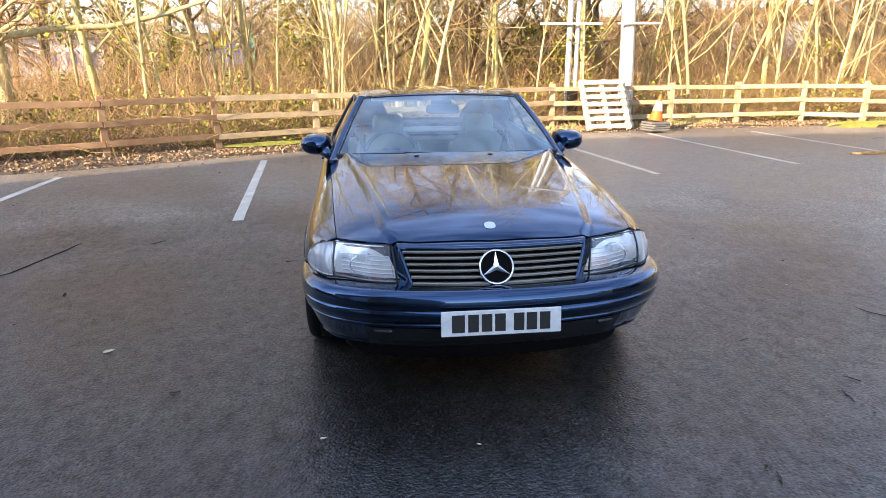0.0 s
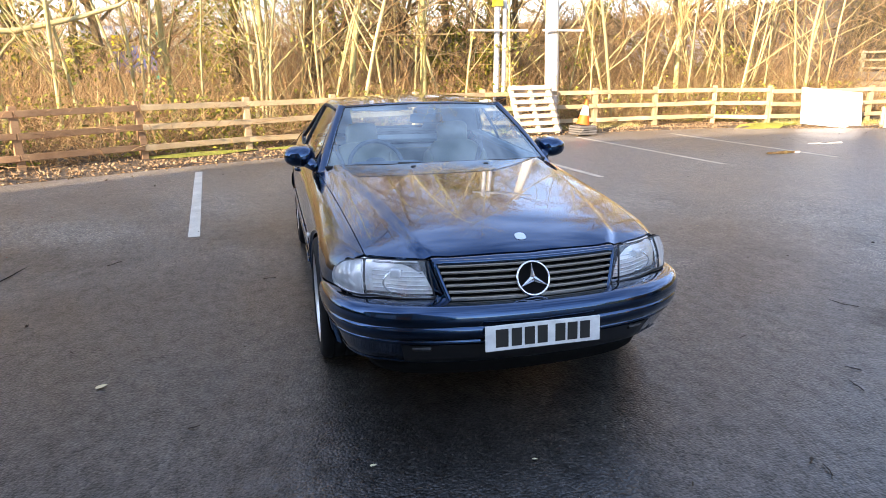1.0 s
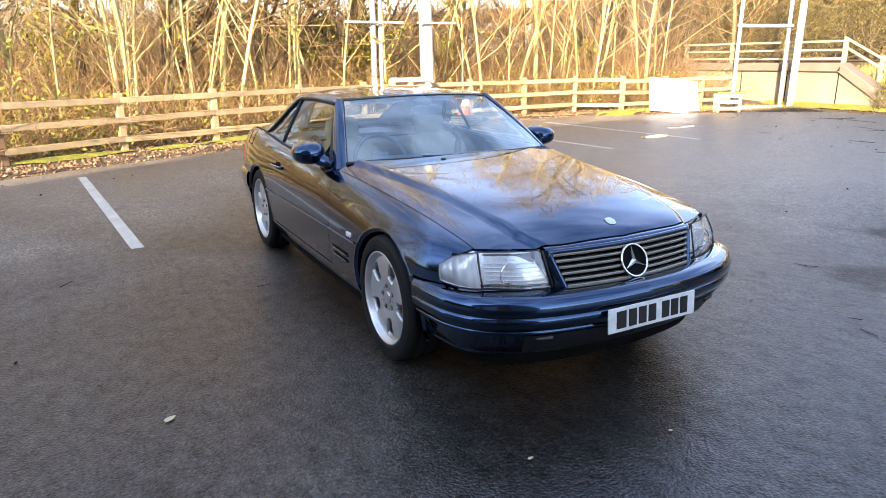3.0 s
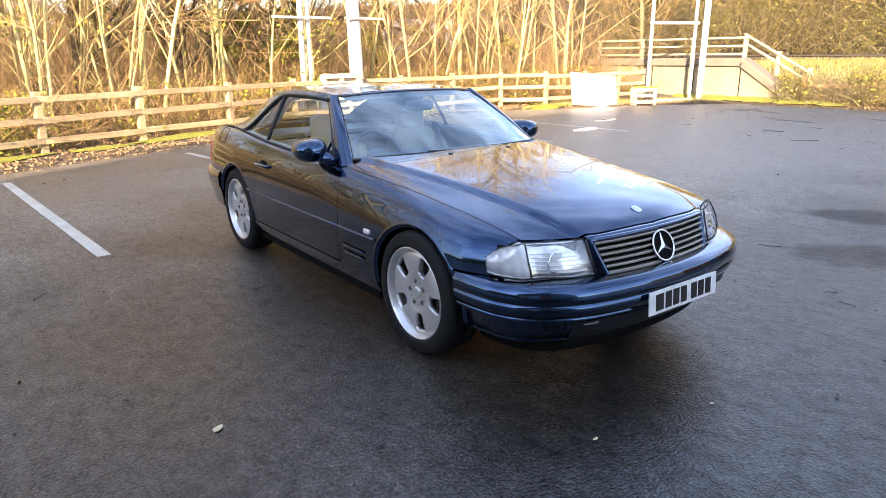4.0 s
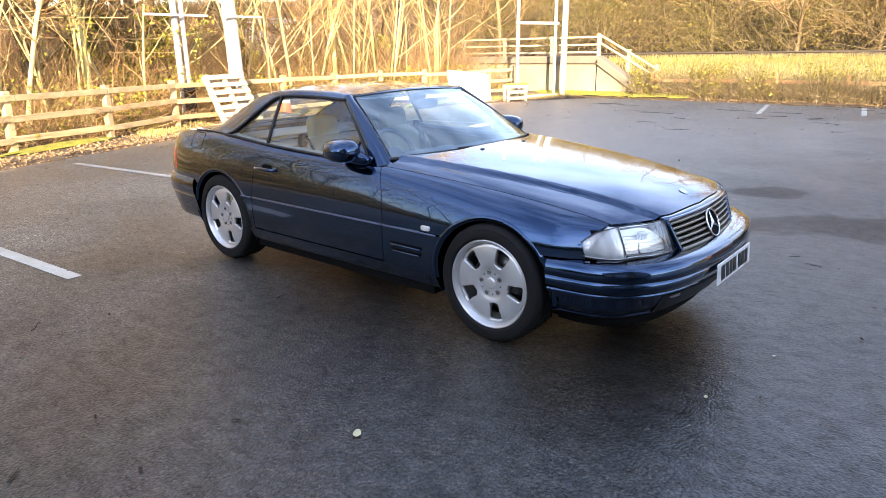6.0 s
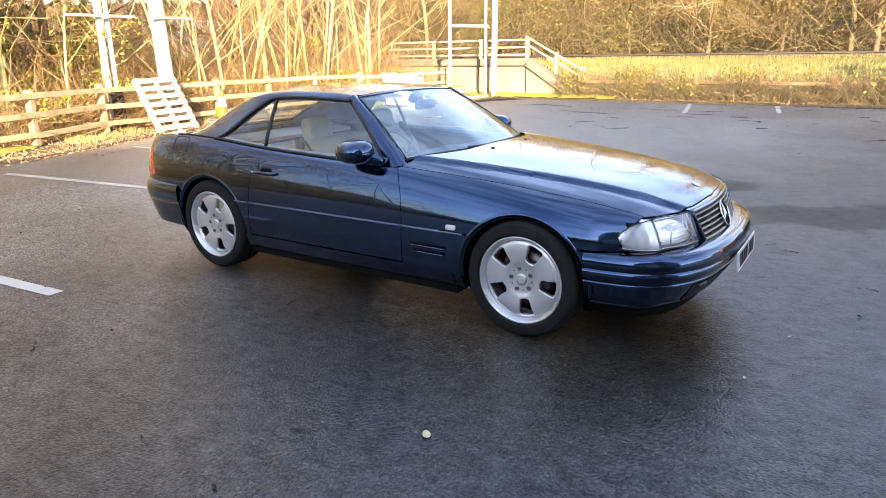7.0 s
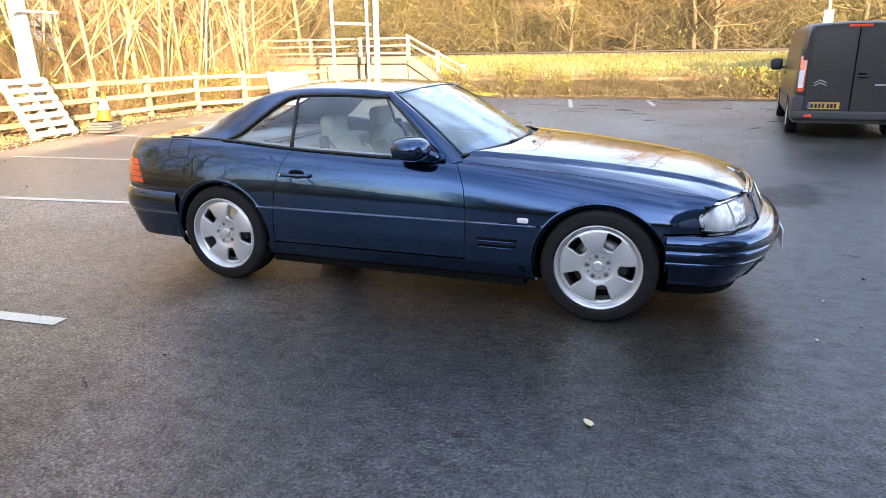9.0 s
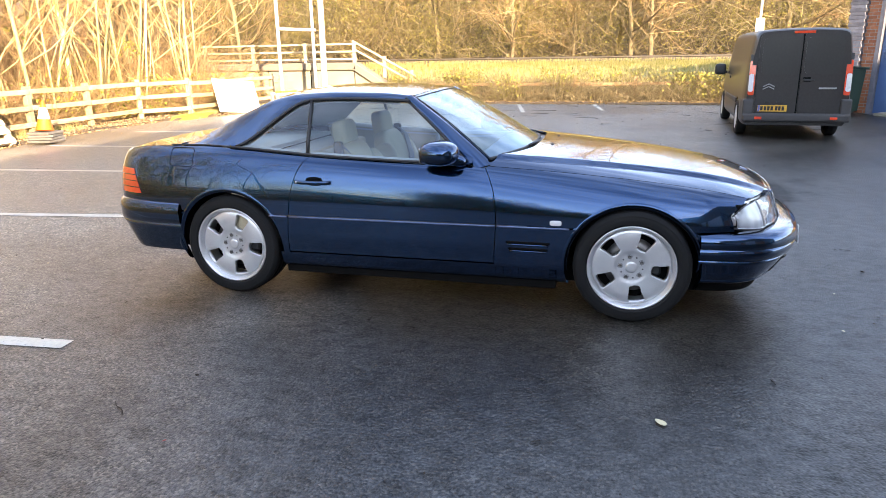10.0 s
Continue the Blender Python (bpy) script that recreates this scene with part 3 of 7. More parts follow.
both("rear_wing_cladding", side_grid(door_rear, lambda z: 1.66, lambda y: 0.20 + 0.22 * (abs(y) > 1.60), TRIM_Z - 0.004, 56, 22), PAINT, cuts=(R_CUT,))

for sgn in (-1, 1):
    # bright thin strip along the top of the side cladding
    for y0, y1 in ((-0.90, -0.49), (-0.48, 0.815), (0.83, 0.95)):
        sweep("side_strip", [(sgn * (float(side_x(y, 0.538)) + 0.002), y, 0.5405) for y in np.linspace(y0, y1, 14)], 0.0050, STRIP, car, "thin satin strip", sides=6)
    for yc in (-AXLE, AXLE):
        # rolled arch lip and the dark well behind it
        verts, faces = [], []
        angs = np.linspace(radians(-7), radians(187), 46)
        prof = [(0.022, -0.0040), (0.013, 0.0002), (0.006, 0.0014), (0.001, 0.0012), (-0.003, -0.001), (-0.005, -0.007), (-0.016, -0.014)]
        for a in angs:
            sq = SQUAT[yc] if math.sin(a) > 0 else 1.0
            for d, o in prof[::-1]:
                y, z = yc + (ARCH + d) * math.cos(a), HUB_Z + 0.005 + (ARCH + d) * math.sin(a) * sq
                verts.append((sgn * (float(side_x(y, max(z, 0.2))) + o), y, z))
        k = len(prof)
        faces = grid_faces(len(angs), k)
        mesh_object("arch_lip", verts, faces, PAINT, car)
        verts = []
        for a in np.linspace(radians(-5), radians(185), 30):
            y, z = yc + (ARCH + 0.010) * math.cos(a), HUB_Z + 0.005 + (ARCH + 0.010) * math.sin(a) * (SQUAT[yc] if math.sin(a) > 0 else 1.0)
            for x in (0.48, float(side_x(y, max(z, 0.2))) - 0.016):
                verts.append((sgn * x, y, z))
        mesh_object("wheel_well", verts, grid_faces(30, 2), DARKGAP, car)
        box("inner_well_wall", (0.01, 0.74, 0.46), (sgn * 0.48, yc, 0.45), DARKGAP, car)

# bonnet: from the front edge back to the cowl, with the crease on either side
def bonnet_edge(s): return float(pch([0, 0.55, 0.66, 0.80, 0.92, 1.0], [-2.016, -1.992, -1.972, -1.934, -1.888, -1.845], s))
def bonnet_rear(s): return float(pch([0, 0.45, 0.75, 0.9, 1.0], [-0.655, -0.635, -0.545, -0.44, -0.32], s))
def crown_z(y): return float(pch([-2.022, -1.98, -1.90, -1.755, -1.57, -1.2, -0.73, -0.3], [0.712, 0.738, 0.770, 0.810, 0.843, 0.890, 0.932, 0.962], y))


def bonnet_z(s, y):
    crease = 0.66 + 0.20 * (y + 1.97) / 1.4
    b, c = float(belt_z(y)), crown_z(y)
    if s < crease:
        g = 1 - 0.34 * (s / crease) ** 2.0
    else:
        q = (s - crease) / (1 - crease)
        g = 0.66 - 0.26 * min(q / 0.12, 1.0) - 0.40 * max(q - 0.12, 0) / 0.88 * (0.55 + 0.45 * q)
    return b + (c - b) * g


nu, nv = 70, 81
B = np.zeros((nu, nv, 3))
for j in range(nv):
    s = -1 + 2 * j / (nv - 1)
    for i in range(nu):
        q = i / (nu - 1)
        y = bonnet_edge(abs(s)) + (bonnet_rear(abs(s)) - bonnet_edge(abs(s))) * q
        B[i, j] = (s * float(belt_x(y)), y, bonnet_z(abs(s), y))
panel("bonnet", B, PAINT, car, out=np.array((0, 0, 1.0)))

# cowl, wipers and washer jets between bonnet and windscreen
C = np.zeros((8, 41, 3))
for j in range(41):
    s = -1 + 2 * j / 40
    y0 = bonnet_rear(abs(s)) - 0.02
    for i in range(8):
        y = y0 + 0.15 * i / 7 * (1 - 0.5 * abs(s))
        C[i, j] = (s * 0.79, y, bonnet_z(abs(s), bonnet_rear(abs(s))) - 0.022 - 0.006 * i / 7)
panel("cowl", C, BLACK, car, gap=0, flange=0.02, out=np.array((0, 0, 1.0)))
for x in (-0.24, 0.22):
    blob("washer_jet", (0.034, 0.022, 0.014), (x, -0.735, crown_z(-0.735) - 0.004), BLACK, car)

# windscreen, pillars
def screen(u, v):
    """u across -1..1, v from the base 0 to the header 1."""
    a = abs(u)
    base = np.array((u * 0.742, -0.615 + 0.19 * a ** 2.4, 0.918 - 0.022 * a ** 2))
    top = np.array((u * 0.556, 0.035 + 0.055 * a ** 2, 1.268 - 0.022 * a ** 2))
    p = base + (top - base) * v
    p[2] += 0.016 * math.sin(math.pi * v)
    return p


S = np.array([[screen(-1 + 2 * j / 30, 0.985 * i / 16) for j in range(31)] for i in range(17)])
def header_point(u, v):
    p = screen(u, v) + np.array((0, -0.002, 0.002))
    p[2] = min(p[2], 1.2735 - 0.030 * (p[0] / 0.577) ** 2 - 0.004 * max(0, (1.01 - v) / 0.06) ** 2)
    return p


header = np.array([[header_point(-0.98 + 1.96 * j / 30, 0.978 + 0.062 * i / 8) for j in range(31)] for i in range(9)])
panel("screen_header", header, PAINT, car, gap=0, flange=0.003, out=np.array((0, -0.5, 1.0)))
windscreen = panel("windscreen", S, GLASS_SCREEN, car, "clear windscreen reflecting the bright sky", gap=0, flange=0)
inset = [tuple(screen(u, 0.980) + np.array((0, -0.003, 0.002))) for u in np.linspace(-1, 1, 24)]
sweep("header_seal", inset, 0.0022, SEAL, car, sides=6)
sweep("base_seal", [tuple(screen(u, 0.012) + np.array((0, -0.003, 0.001))) for u in np.linspace(-1, 1, 24)], 0.010, SEAL, car, sides=6)
wiper = sweep("wiper_blade", [tuple(screen(u, 0.026 - 0.02 * u) + np.array((0, -0.016, -0.006))) for u in np.linspace(-0.86, 0.02, 16)], 0.008, BLACK, car, "black single wiper blade", sides=6)
sweep("wiper_arm", [tuple(screen(0.10, -0.03) + np.array((0, -0.030, 0.010))), tuple(screen(-0.1, 0.020) + np.array((0, -0.034, 0.0))), tuple(screen(-0.42, 0.040) + np.array((0, -0.030, 0.0)))], 0.009, BLACK, wiper, sides=6)
for sgn in (-1, 1):
    ring = []
    for v in np.linspace(-0.06, 1.02, 18):
        inner = screen(sgn, v) + np.array((-sgn * 0.012, 0, 0))
        foot = np.array((0.800, -0.320, 0.873)) + (np.array((0.602, 0.118, 1.234)) - np.array((0.800, -0.320, 0.873))) * v
        outer = np.array((sgn * foot[0], foot[1], foot[2] + 0.012 * math.sin(math.pi * max(0, min(v, 1)))))
        mid = 0.5 * (inner + outer) + np.array((sgn * 0.016, -0.016, 0.010))
        ring.append(spline([inner, mid, outer, outer + np.array((-sgn * 0.03, 0.02, -0.01))], 10))
    panel("screen_pillar", np.array(ring), PAINT, car, gap=0, flange=0.0)
    sweep("pillar_seal", [tuple(screen(sgn, v) + np.array((-sgn * 0.008, -0.004, 0.003))) for v in np.linspace(0, 0.96, 14)], 0.0035, SEAL, car, sides=6)

# hardtop
def roof_z(y): return float(pch([0.03, 0.3, 0.6, 0.85, 1.0, 1.2, 1.45, 1.62, 1.70], [1.272, 1.296, 1.303, 1.294, 1.270, 1.190, 1.065, 0.975, 0.940], y))
def rail_z(y): return float(pch([0.03, 0.3, 0.6, 0.85, 1.0, 1.2, 1.45, 1.62, 1.70], [1.243, 1.262, 1.266, 1.252, 1.222, 1.145, 1.030, 0.958, 0.935], y))
def rail_x(y): return float(pch([0.03, 0.4, 0.8, 1.2, 1.5, 1.70], [0.577, 0.590, 0.598, 0.620, 0.640, 0.650], y))
def opening_z(y): return float(pch([0.03, 0.16, 0.5, 0.72, 0.80, 0.88, 1.19, 1.22, 1.45, 1.70], [1.213, 1.226, 1.236, 1.230, 1.212, 1.165, 0.955, 0.948, 0.955, 0.945], y))


def cabin_side_x(y, z):
    """Half-width of the window plane."""
    b = float(belt_x(y)) - 0.004
    t = (z - float(belt_z(y))) / max(rail_z(y) - float(belt_z(y)), 0.02)
    return b + (rail_x(y) + 0.012 - b) * min(max(t, 0), 1.0) ** 1.12


ys = np.concatenate([np.linspace(0.042, 1.0, 36), np.linspace(1.02, 1.69, 40)])
half = []
for y in ys:
    zo, zr, zt, xr = opening_z(y), rail_z(y), roof_z(y), rail_x(y)
    zo = min(zo, zr - 0.012)
    xo = cabin_side_x(y, zo)
    pts = [(xo, y, zo), (0.5 * (xo + xr + 0.014), y, 0.5 * (zo + zr) - 0.002), (xr + 0.012, y, zr - 0.010), (xr - 0.012, y, zr + 0.008), (xr - 0.10, y, zr + 0.42 * (zt - zr)), (xr * 0.5, y, zr + 0.85 * (zt - zr)), (0, y, zt)]
    half.append(spline(pts, 26))
half = np.array(half)
full = np.concatenate([half * np.array((-1, 1, 1)), half[:, ::-1][:, 1:]], axis=1)
# the front edge bows back towards the pillars as the screen does
full[..., 1] += 0.058 * np.minimum(np.abs(full[..., 0]) / 0.556, 1.0) ** 2 * np.clip(1 - (full[..., 1] - 0.042) / 0.34, 0, 1)
rear_from, rear_to = 46, 70                      # rows of the back window
lo, hi = 14, full.shape[1] - 15
top_keep = np.ones((full.shape[0] - 1, full.shape[1] - 1), bool)
top_keep[rear_from:rear_to, lo:hi] = False
mesh_object("hardtop", full.reshape(-1, 3), grid_faces(*full.shape[:2], 0, top_keep), PAINT, car, "navy hardtop with rear quarter windows")
panel("rear_window", full[rear_from:rear_to + 1, lo:hi + 1], GLASS_DARK, car, gap=0, flange=0)
lining_keep = top_keep.copy()
lining_keep[:3] = False
lining = full * np.array((0.965, 1, 1)) - np.array((0, 0, 0.022))
mesh_object("headlining", lining.reshape(-1, 3), grid_faces(*lining.shape[:2], 0, lining_keep), TRIM_IN, car)
for sgn in (-1, 1):
    seal = [(sgn * (cabin_side_x(y, opening_z(y)) + 0.003), y, opening_z(y) + 0.002) for y in np.linspace(0.10, 1.20, 44)]
    sweep("roof_seal", seal, 0.011, SEAL, car, sides=6)
    seal = [(sgn * (float(belt_x(y)) + 0.001), y, float(belt_z(y)) + 0.008) for y in np.linspace(-0.30, 1.24, 40)]
    sweep("belt_seal", seal, 0.009, SEAL, car, sides=6)
    seal = [(sgn * (float(belt_x(y)) - 0.006), y, float(belt_z(y)) + 0.006) for y in np.linspace(1.22, 1.69, 14)]
    sweep("hardtop_foot_seal", seal, 0.006, SEAL, car, sides=6)

    # glass of door and quarter
    def pane(name, bottom, top):
        G = np.zeros((16, 12, 3))
        for i in range(16):
            q = i / 15
            for j in range(12):
                t = j / 11
                y0 = bottom[0] + (bottom[1] - bottom[0]) * q
                y1 = top[0] + (top[1] - top[0]) * q
                y = y0 + (y1 - y0) * t
                zt = opening_z(y1) if y1 > 0.05 else 1.21
                z = (float(belt_z(y0)) - 0.004) * (1 - t) + zt * t
                G[i, j] = (sgn * (cabin_side_x(max(y, 0.03), z) - 0.004 if y > 0.03 else (float(belt_x(y)) - 0.008) * (1 - t) + 0.592 * t), y, z)
        panel(name, G, GLASS, car, gap=0, flange=0)
    pane("door_window", (-0.313, 0.700), (0.108, 0.715))
    pane("quarter_window", (0.715, 1.185), (0.745, 1.183))
    sweep("window_divider", [(sgn * (cabin_side_x(y, z) + 0.001), y, z) for y, z in ((0.704, 0.905), (0.712, 1.0), (0.722, 1.12), (0.732, 1.228))], 0.013, SEAL, car, sides=6, flat=(0.012, 0.012))
    sweep("front_window_seal", [(sgn * (0.802 - 0.206 * v), -0.313 + 0.428 * v, 0.875 + 0.35 * v + 0.010 * math.sin(math.pi * v)) for v in np.linspace(0, 1, 12)], 0.009, SEAL, car, sides=6)

    # door mirror
    mirror = blob("door_mirror", (0.205, 0.215, 0.156), (sgn * 0.886, -0.146, 0.948), PAINT, car, "rounded navy door mirror",
                  power=2.5, shape=lambda v, s=sgn: (v.x, v.y * (1.0 if v.y > 0 else 1.15), v.z * (1 - 0.9 * (s * v.x + 0.10) * (1 if s * v.x > -0.1 else 0) * 0.9)), rot=(0, 0, sgn * 10))
    sweep("mirror_arm", [(sgn * 0.790, -0.305, 0.884), (sgn * 0.805, -0.265, 0.892), (sgn * 0.835, -0.215, 0.910), (sgn * 0.86, -0.16, 0.930)], [0.016, 0.034, 0.042, 0.046], PAINT, car, sides=10)
    panel("mirror_foot", np.array([[(sgn * (0.812 - 0.03 * b - 0.05 * a * b), -0.33 + 0.17 * a, 0.880 + (0.085 + 0.02 * a) * b * (0.35 + 0.65 * a)) for b in np.linspace(0, 1, 5)] for a in np.linspace(0, 1, 6)]), PAINT, car, gap=0, flange=0.01)
    part("mirror_glass", box_into(bmesh.new(), (0.130, 0.004, 0.086), (sgn * 0.880, -0.064, 0.942), (0, 0, sgn * 10), 0.0015), MIRROR, mirror)

    # door handle with its cup, repeater, wing vents, fuel flap
    hx = float(side_x(0.64, 0.755))
    blob("handle_cup", (0.012, 0.115, 0.075), (sgn * (hx - 0.0025), 0.640, 0.752), DARKGAP, car, power=3)
    sweep("door_handle", [(sgn * (float(side_x(y, 0.757)) + d), y, 0.757) for y, d in ((0.765, 0.004), (0.750, 0.016), (0.70, 0.021), (0.62, 0.022), (0.555, 0.019), (0.535, 0.004))], 0.011, PAINT, car, sides=8, flat=(0.008, 0.012))
    blob("door_lock", (0.008, 0.016, 0.016), (sgn * (float(side_x(0.752, 0.757)) + 0.022), 0.748, 0.757), CHROME, car)
    blob("side_repeater", (0.016, 0.066, 0.030), (sgn * (float(side_x(-0.825, 0.571)) + 0.002), -0.825, 0.571), WHITE_LENS, car, power=4)
    for z, y0, y1 in ((0.448, -0.795, -0.545), (0.410, -0.785, -0.555)):
        x = float(side_x(-0.67, z))
        sweep("vent_slot", [(sgn * (x - 0.002), y, z + 0.004 * (y + 0.67)) for y in np.linspace(y0, y1, 6)], 0.008, DARKGAP, car, sides=6, flat=(0.006, 0.008))
        sweep("vent_rib", [(sgn * (x + 0.003), y, z - 0.013 + 0.004 * (y + 0.67)) for y in np.linspace(y0 + 0.01, y1 - 0.01, 6)], 0.006, PAINT, car, sides=6)
flap = [(1.49, 0.838), (1.49, 0.925), (1.505, 0.940), (1.652, 0.940), (1.665, 0.925), (1.665, 0.845), (1.65, 0.832), (1.505, 0.828)]
sweep("fuel_flap_gap", [(-(float(side_x(y, z)) + 0.0005), y, z) for (a, b) in zip(flap, flap[1:] + flap[:1]) for y, z in [(a[0] + (b[0] - a[0]) * q, a[1] + (b[1] - a[1]) * q) for q in (0, 0.33, 0.66)]], 0.0022, DARKGAP, car, sides=4, closed=True)

# boot lid and tail
D = np.zeros((30, 41, 3))
for j in range(41):
    s = -1 + 2 * j / 40
    for i in range(30):
        y = 1.66 + 0.56 * (i / 29)
        yy = min(y, 2.19)
        D[i, j] = (s * float(belt_x(yy)), y - 0.03 * abs(s) ** 3 * (i / 29), float(belt_z(yy)) + 0.022 * (1 - s * s) - (0.035 * max(0, y - 2.12) / 0.1) ** 1.0)
panel("boot_lid", D, PAINT, car, out=np.array((0, 0, 1.0)))
T = np.zeros((12, 41, 3))
for j in range(41):
    s = -1 + 2 * j / 40
    for i in range(12):
        q = i / 11
        z = 0.52 + 0.355 * q
        T[i, j] = (s * 0.67 * (1 - 0.16 * q), 2.235 - 0.028 * abs(s) ** 3 - 0.03 * q + 0.01 * (1 - s * s), z)
panel("tail_panel", T, PAINT, car, gap=0, flange=0.05, out=np.array((0, 1.0, 0)))
for sgn in (-1, 1):
    lamp = None
    for k, (z0, z1, m) in enumerate(((0.642, 0.677, RED_LENS), (0.682, 0.717, RED_LENS), (0.722, 0.757, RED_LENS), (0.762, 0.800, RED_LENS))):
        G = np.zeros((14, 6, 3))
        for i in range(14):
            for j in range(6):
                z = z0 + (z1 - z0) * j / 5
                ya = 1.905 + 0.065 * (z - 0.642) / 0.16
                y = ya + (2.185 - ya) * i / 13
                G[i, j] = (sgn * (float(side_x(y, z)) + 0.005), y, z)
        ob = panel("tail_lamp" if lamp is None else "tail_lamp_band", G, m, lamp or car, "ribbed red tail lamp" if lamp is None else "", gap=0, flange=0.01, out=np.array((sgn, 0.3, 0)))
        lamp = lamp or ob


# bumpers: a section carried round a plan curve
def bumper(name, plan, section, material, label, count=96, tuck=1.0):
    right = spline(plan, count)
    line = np.vstack([right * np.array((1, 1)), (right[::-1][1:]) * np.array((-1, 1))])
    tang = np.gradient(line, axis=0)
    tang /= np.linalg.norm(tang, axis=1, keepdims=True)
    nrm = np.stack([-tang[:, 1], tang[:, 0]], axis=1)
    c = line - np.array((0, np.sign(plan[-1][1]) * 1.3))
    nrm *= np.sign((nrm * c).sum(axis=1, keepdims=True))
    P = np.zeros((len(line), len(section), 3))
    front = np.clip(tuck + (0.86 - np.abs(line[:, :1])) / 0.55, tuck, 1)
    for j, (d, z) in enumerate(section):
        P[:, j, :2] = line + nrm * d * (front if d < -0.01 and z < 0.44 else 1)
        P[:, j, 2] = z
    return panel(name, P, material, car, label, gap=0, flange=0)


F_PLAN = [(0.880, -1.600), (0.872, -1.72), (0.846, -1.86), (0.780, -1.982), (0.672, -2.074), (0.510, -2.146), (0.26, -2.192), (0, -2.206)]
front_bumper = bumper("front_bumper", F_PLAN, [(-0.25, 0.215), (-0.20, 0.222), (-0.150, 0.232), (-0.116, 0.248), (-0.100, 0.260), (-0.104, 0.263), (-0.099, 0.266), (-0.066, 0.315), (-0.036, 0.365), (-0.018, 0.386), (-0.024, 0.388), (-0.024, 0.392), (-0.012, 0.396), (0.002, 0.425), (0.007, 0.455), (0.002, 0.457), (0.002, 0.461), (0.009, 0.463), (0.010, 0.49), (0.006, 0.515), (-0.008, 0.533), (-0.033, 0.542), (-0.075, 0.546), (-0.16, 0.548)], PAINT, "body-coloured navy front bumper", tuck=0.72)
bumper("front_valance", [(x * 0.985, y + 0.012) for x, y in F_PLAN], [(-0.30, 0.142), (-0.215, 0.146), (-0.168, 0.165), (-0.152, 0.205), (-0.16, 0.245)], DARKGAP, "black lower spoiler lip")
# black skin over the navy bumper: intake, with the underside's shade put in
bumper("lower_intake", [(0.60, -2.110)] + F_PLAN[5:], [(-0.145, 0.237), (-0.094, 0.262), (-0.072, 0.296), (-0.043, 0.344), (-0.028, 0.368)], BLACK, "black skin on the lower bumper, intake and shade together", tuck=0.72)
R_PLAN = [(0.899, 1.600), (0.890, 1.75), (0.872, 1.92), (0.83, 2.06), (0.74, 2.165), (0.58, 2.225), (0.30, 2.258), (0, 2.268)]
bumper("rear_bumper", R_PLAN, [(-0.34, 0.262), (-0.27, 0.275), (-0.19, 0.315), (-0.10, 0.37), (-0.03, 0.425), (0.002, 0.450), (-0.004, 0.453), (-0.004, 0.457), (0.008, 0.460), (0.012, 0.49), (0.010, 0.545), (0.0, 0.578), (-0.02, 0.598), (-0.06, 0.606), (-0.16, 0.608)], PAINT, "body-coloured navy rear bumper", tuck=0.15)
for sgn in (-1, 1):
    blob("fog_lens", (0.085, 0.03, 0.034), (sgn * 0.50, -2.096, 0.350), BLACK, car, "dim fog lamp glass", power=5, rot=(-35, 0, sgn * 18))

# radiator grille with louvres, ring emblem and the bonnet badge
grille = new("grille")
grille.parent = car


def grille_point(u, v, d=0.0):
    """u -1..1 across, v 0 at the foot to 1 at the top, d metres proud."""
    hw = 0.366 + 0.052 * v
    return (u * hw, -2.074 + 0.066 * v - 0.038 * (1 - u * u) - d, 0.538 + 0.152 * v)


G = np.array([[grille_point(-1 + 2 * i / 30, j / 6, -0.035) for j in range(7)] for i in range(31)])
panel("grille_backing", G, DARKGAP, grille, gap=0, flange=0)
for k in range(6):
    v = 0.075 + k * 0.170
    path = [grille_point(u, v, 0.006) for u in np.linspace(-0.985, 0.985, 27)]
    verts, faces = [], []
    for x, y, z in path:
        for dy, dz in ((0.0, 0.0060), (-0.004, 0.003), (-0.003, -0.0045), (0.002, -0.0060), (0.028, -0.004), (0.028, 0.002)):
            verts.append((x, y + dy, z + dz))
    for i in range(26):
        for j in range(6):
            faces.append((i * 6 + j, (i + 1) * 6 + j, (i + 1) * 6 + (j + 1) % 6, i * 6 + (j + 1) % 6))
    mesh_object("louvre", verts, faces, SLAT, grille, "", False)
LIP = np.zeros((31, 6, 3))
for i, u in enumerate(np.linspace(-1.02, 1.02, 31)):
    foot = np.array(grille_point(u, 1.06, 0.0))
    yb = bonnet_edge(abs(foot[0]) / float(belt_x(-1.97)))
    sb = abs(foot[0]) / float(belt_x(yb))
    top = np.array((foot[0], yb + 0.004, bonnet_z(sb, yb) - 0.004))
    for j, q in enumerate(np.linspace(0, 1, 6)):
        LIP[i, j] = top + (foot - top) * q + np.array((0, -0.006, 0.004)) * math.sin(math.pi * q)
panel("bonnet_lip", LIP, PAINT, car, gap=0, flange=0.006, out=np.array((0, -1.0, 0.6)))
frame_path = [grille_point(u, -0.01, 0.002) for u in np.linspace(-1, 1, 25)] + [grille_point(1.012, v, 0.002) for v in np.linspace(0.08, 0.92, 9)] + [grille_point(u, 1.03, 0.002) for u in np.linspace(1, -1, 25)] + [grille_point(-1.012, v, 0.002) for v in np.linspace(0.92, 0.08, 9)]
sweep("grille_frame", frame_path, 0.011, PAINT, car, sides=8, closed=True)
for sgn in (-1, 1):
    G = np.array([[(sgn * ((0.366 + 0.052 * v) + (0.040 + 0.022 * v) * w), -2.072 + 0.066 * v + 0.040 * w, 0.536 + 0.165 * v) for v in np.linspace(0, 1, 8)] for w in np.linspace(-0.1, 1.15, 6)])
    panel("grille_cheek", G, PAINT, car, gap=0, flange=0.02, out=np.array((0, -1.0, 0)))
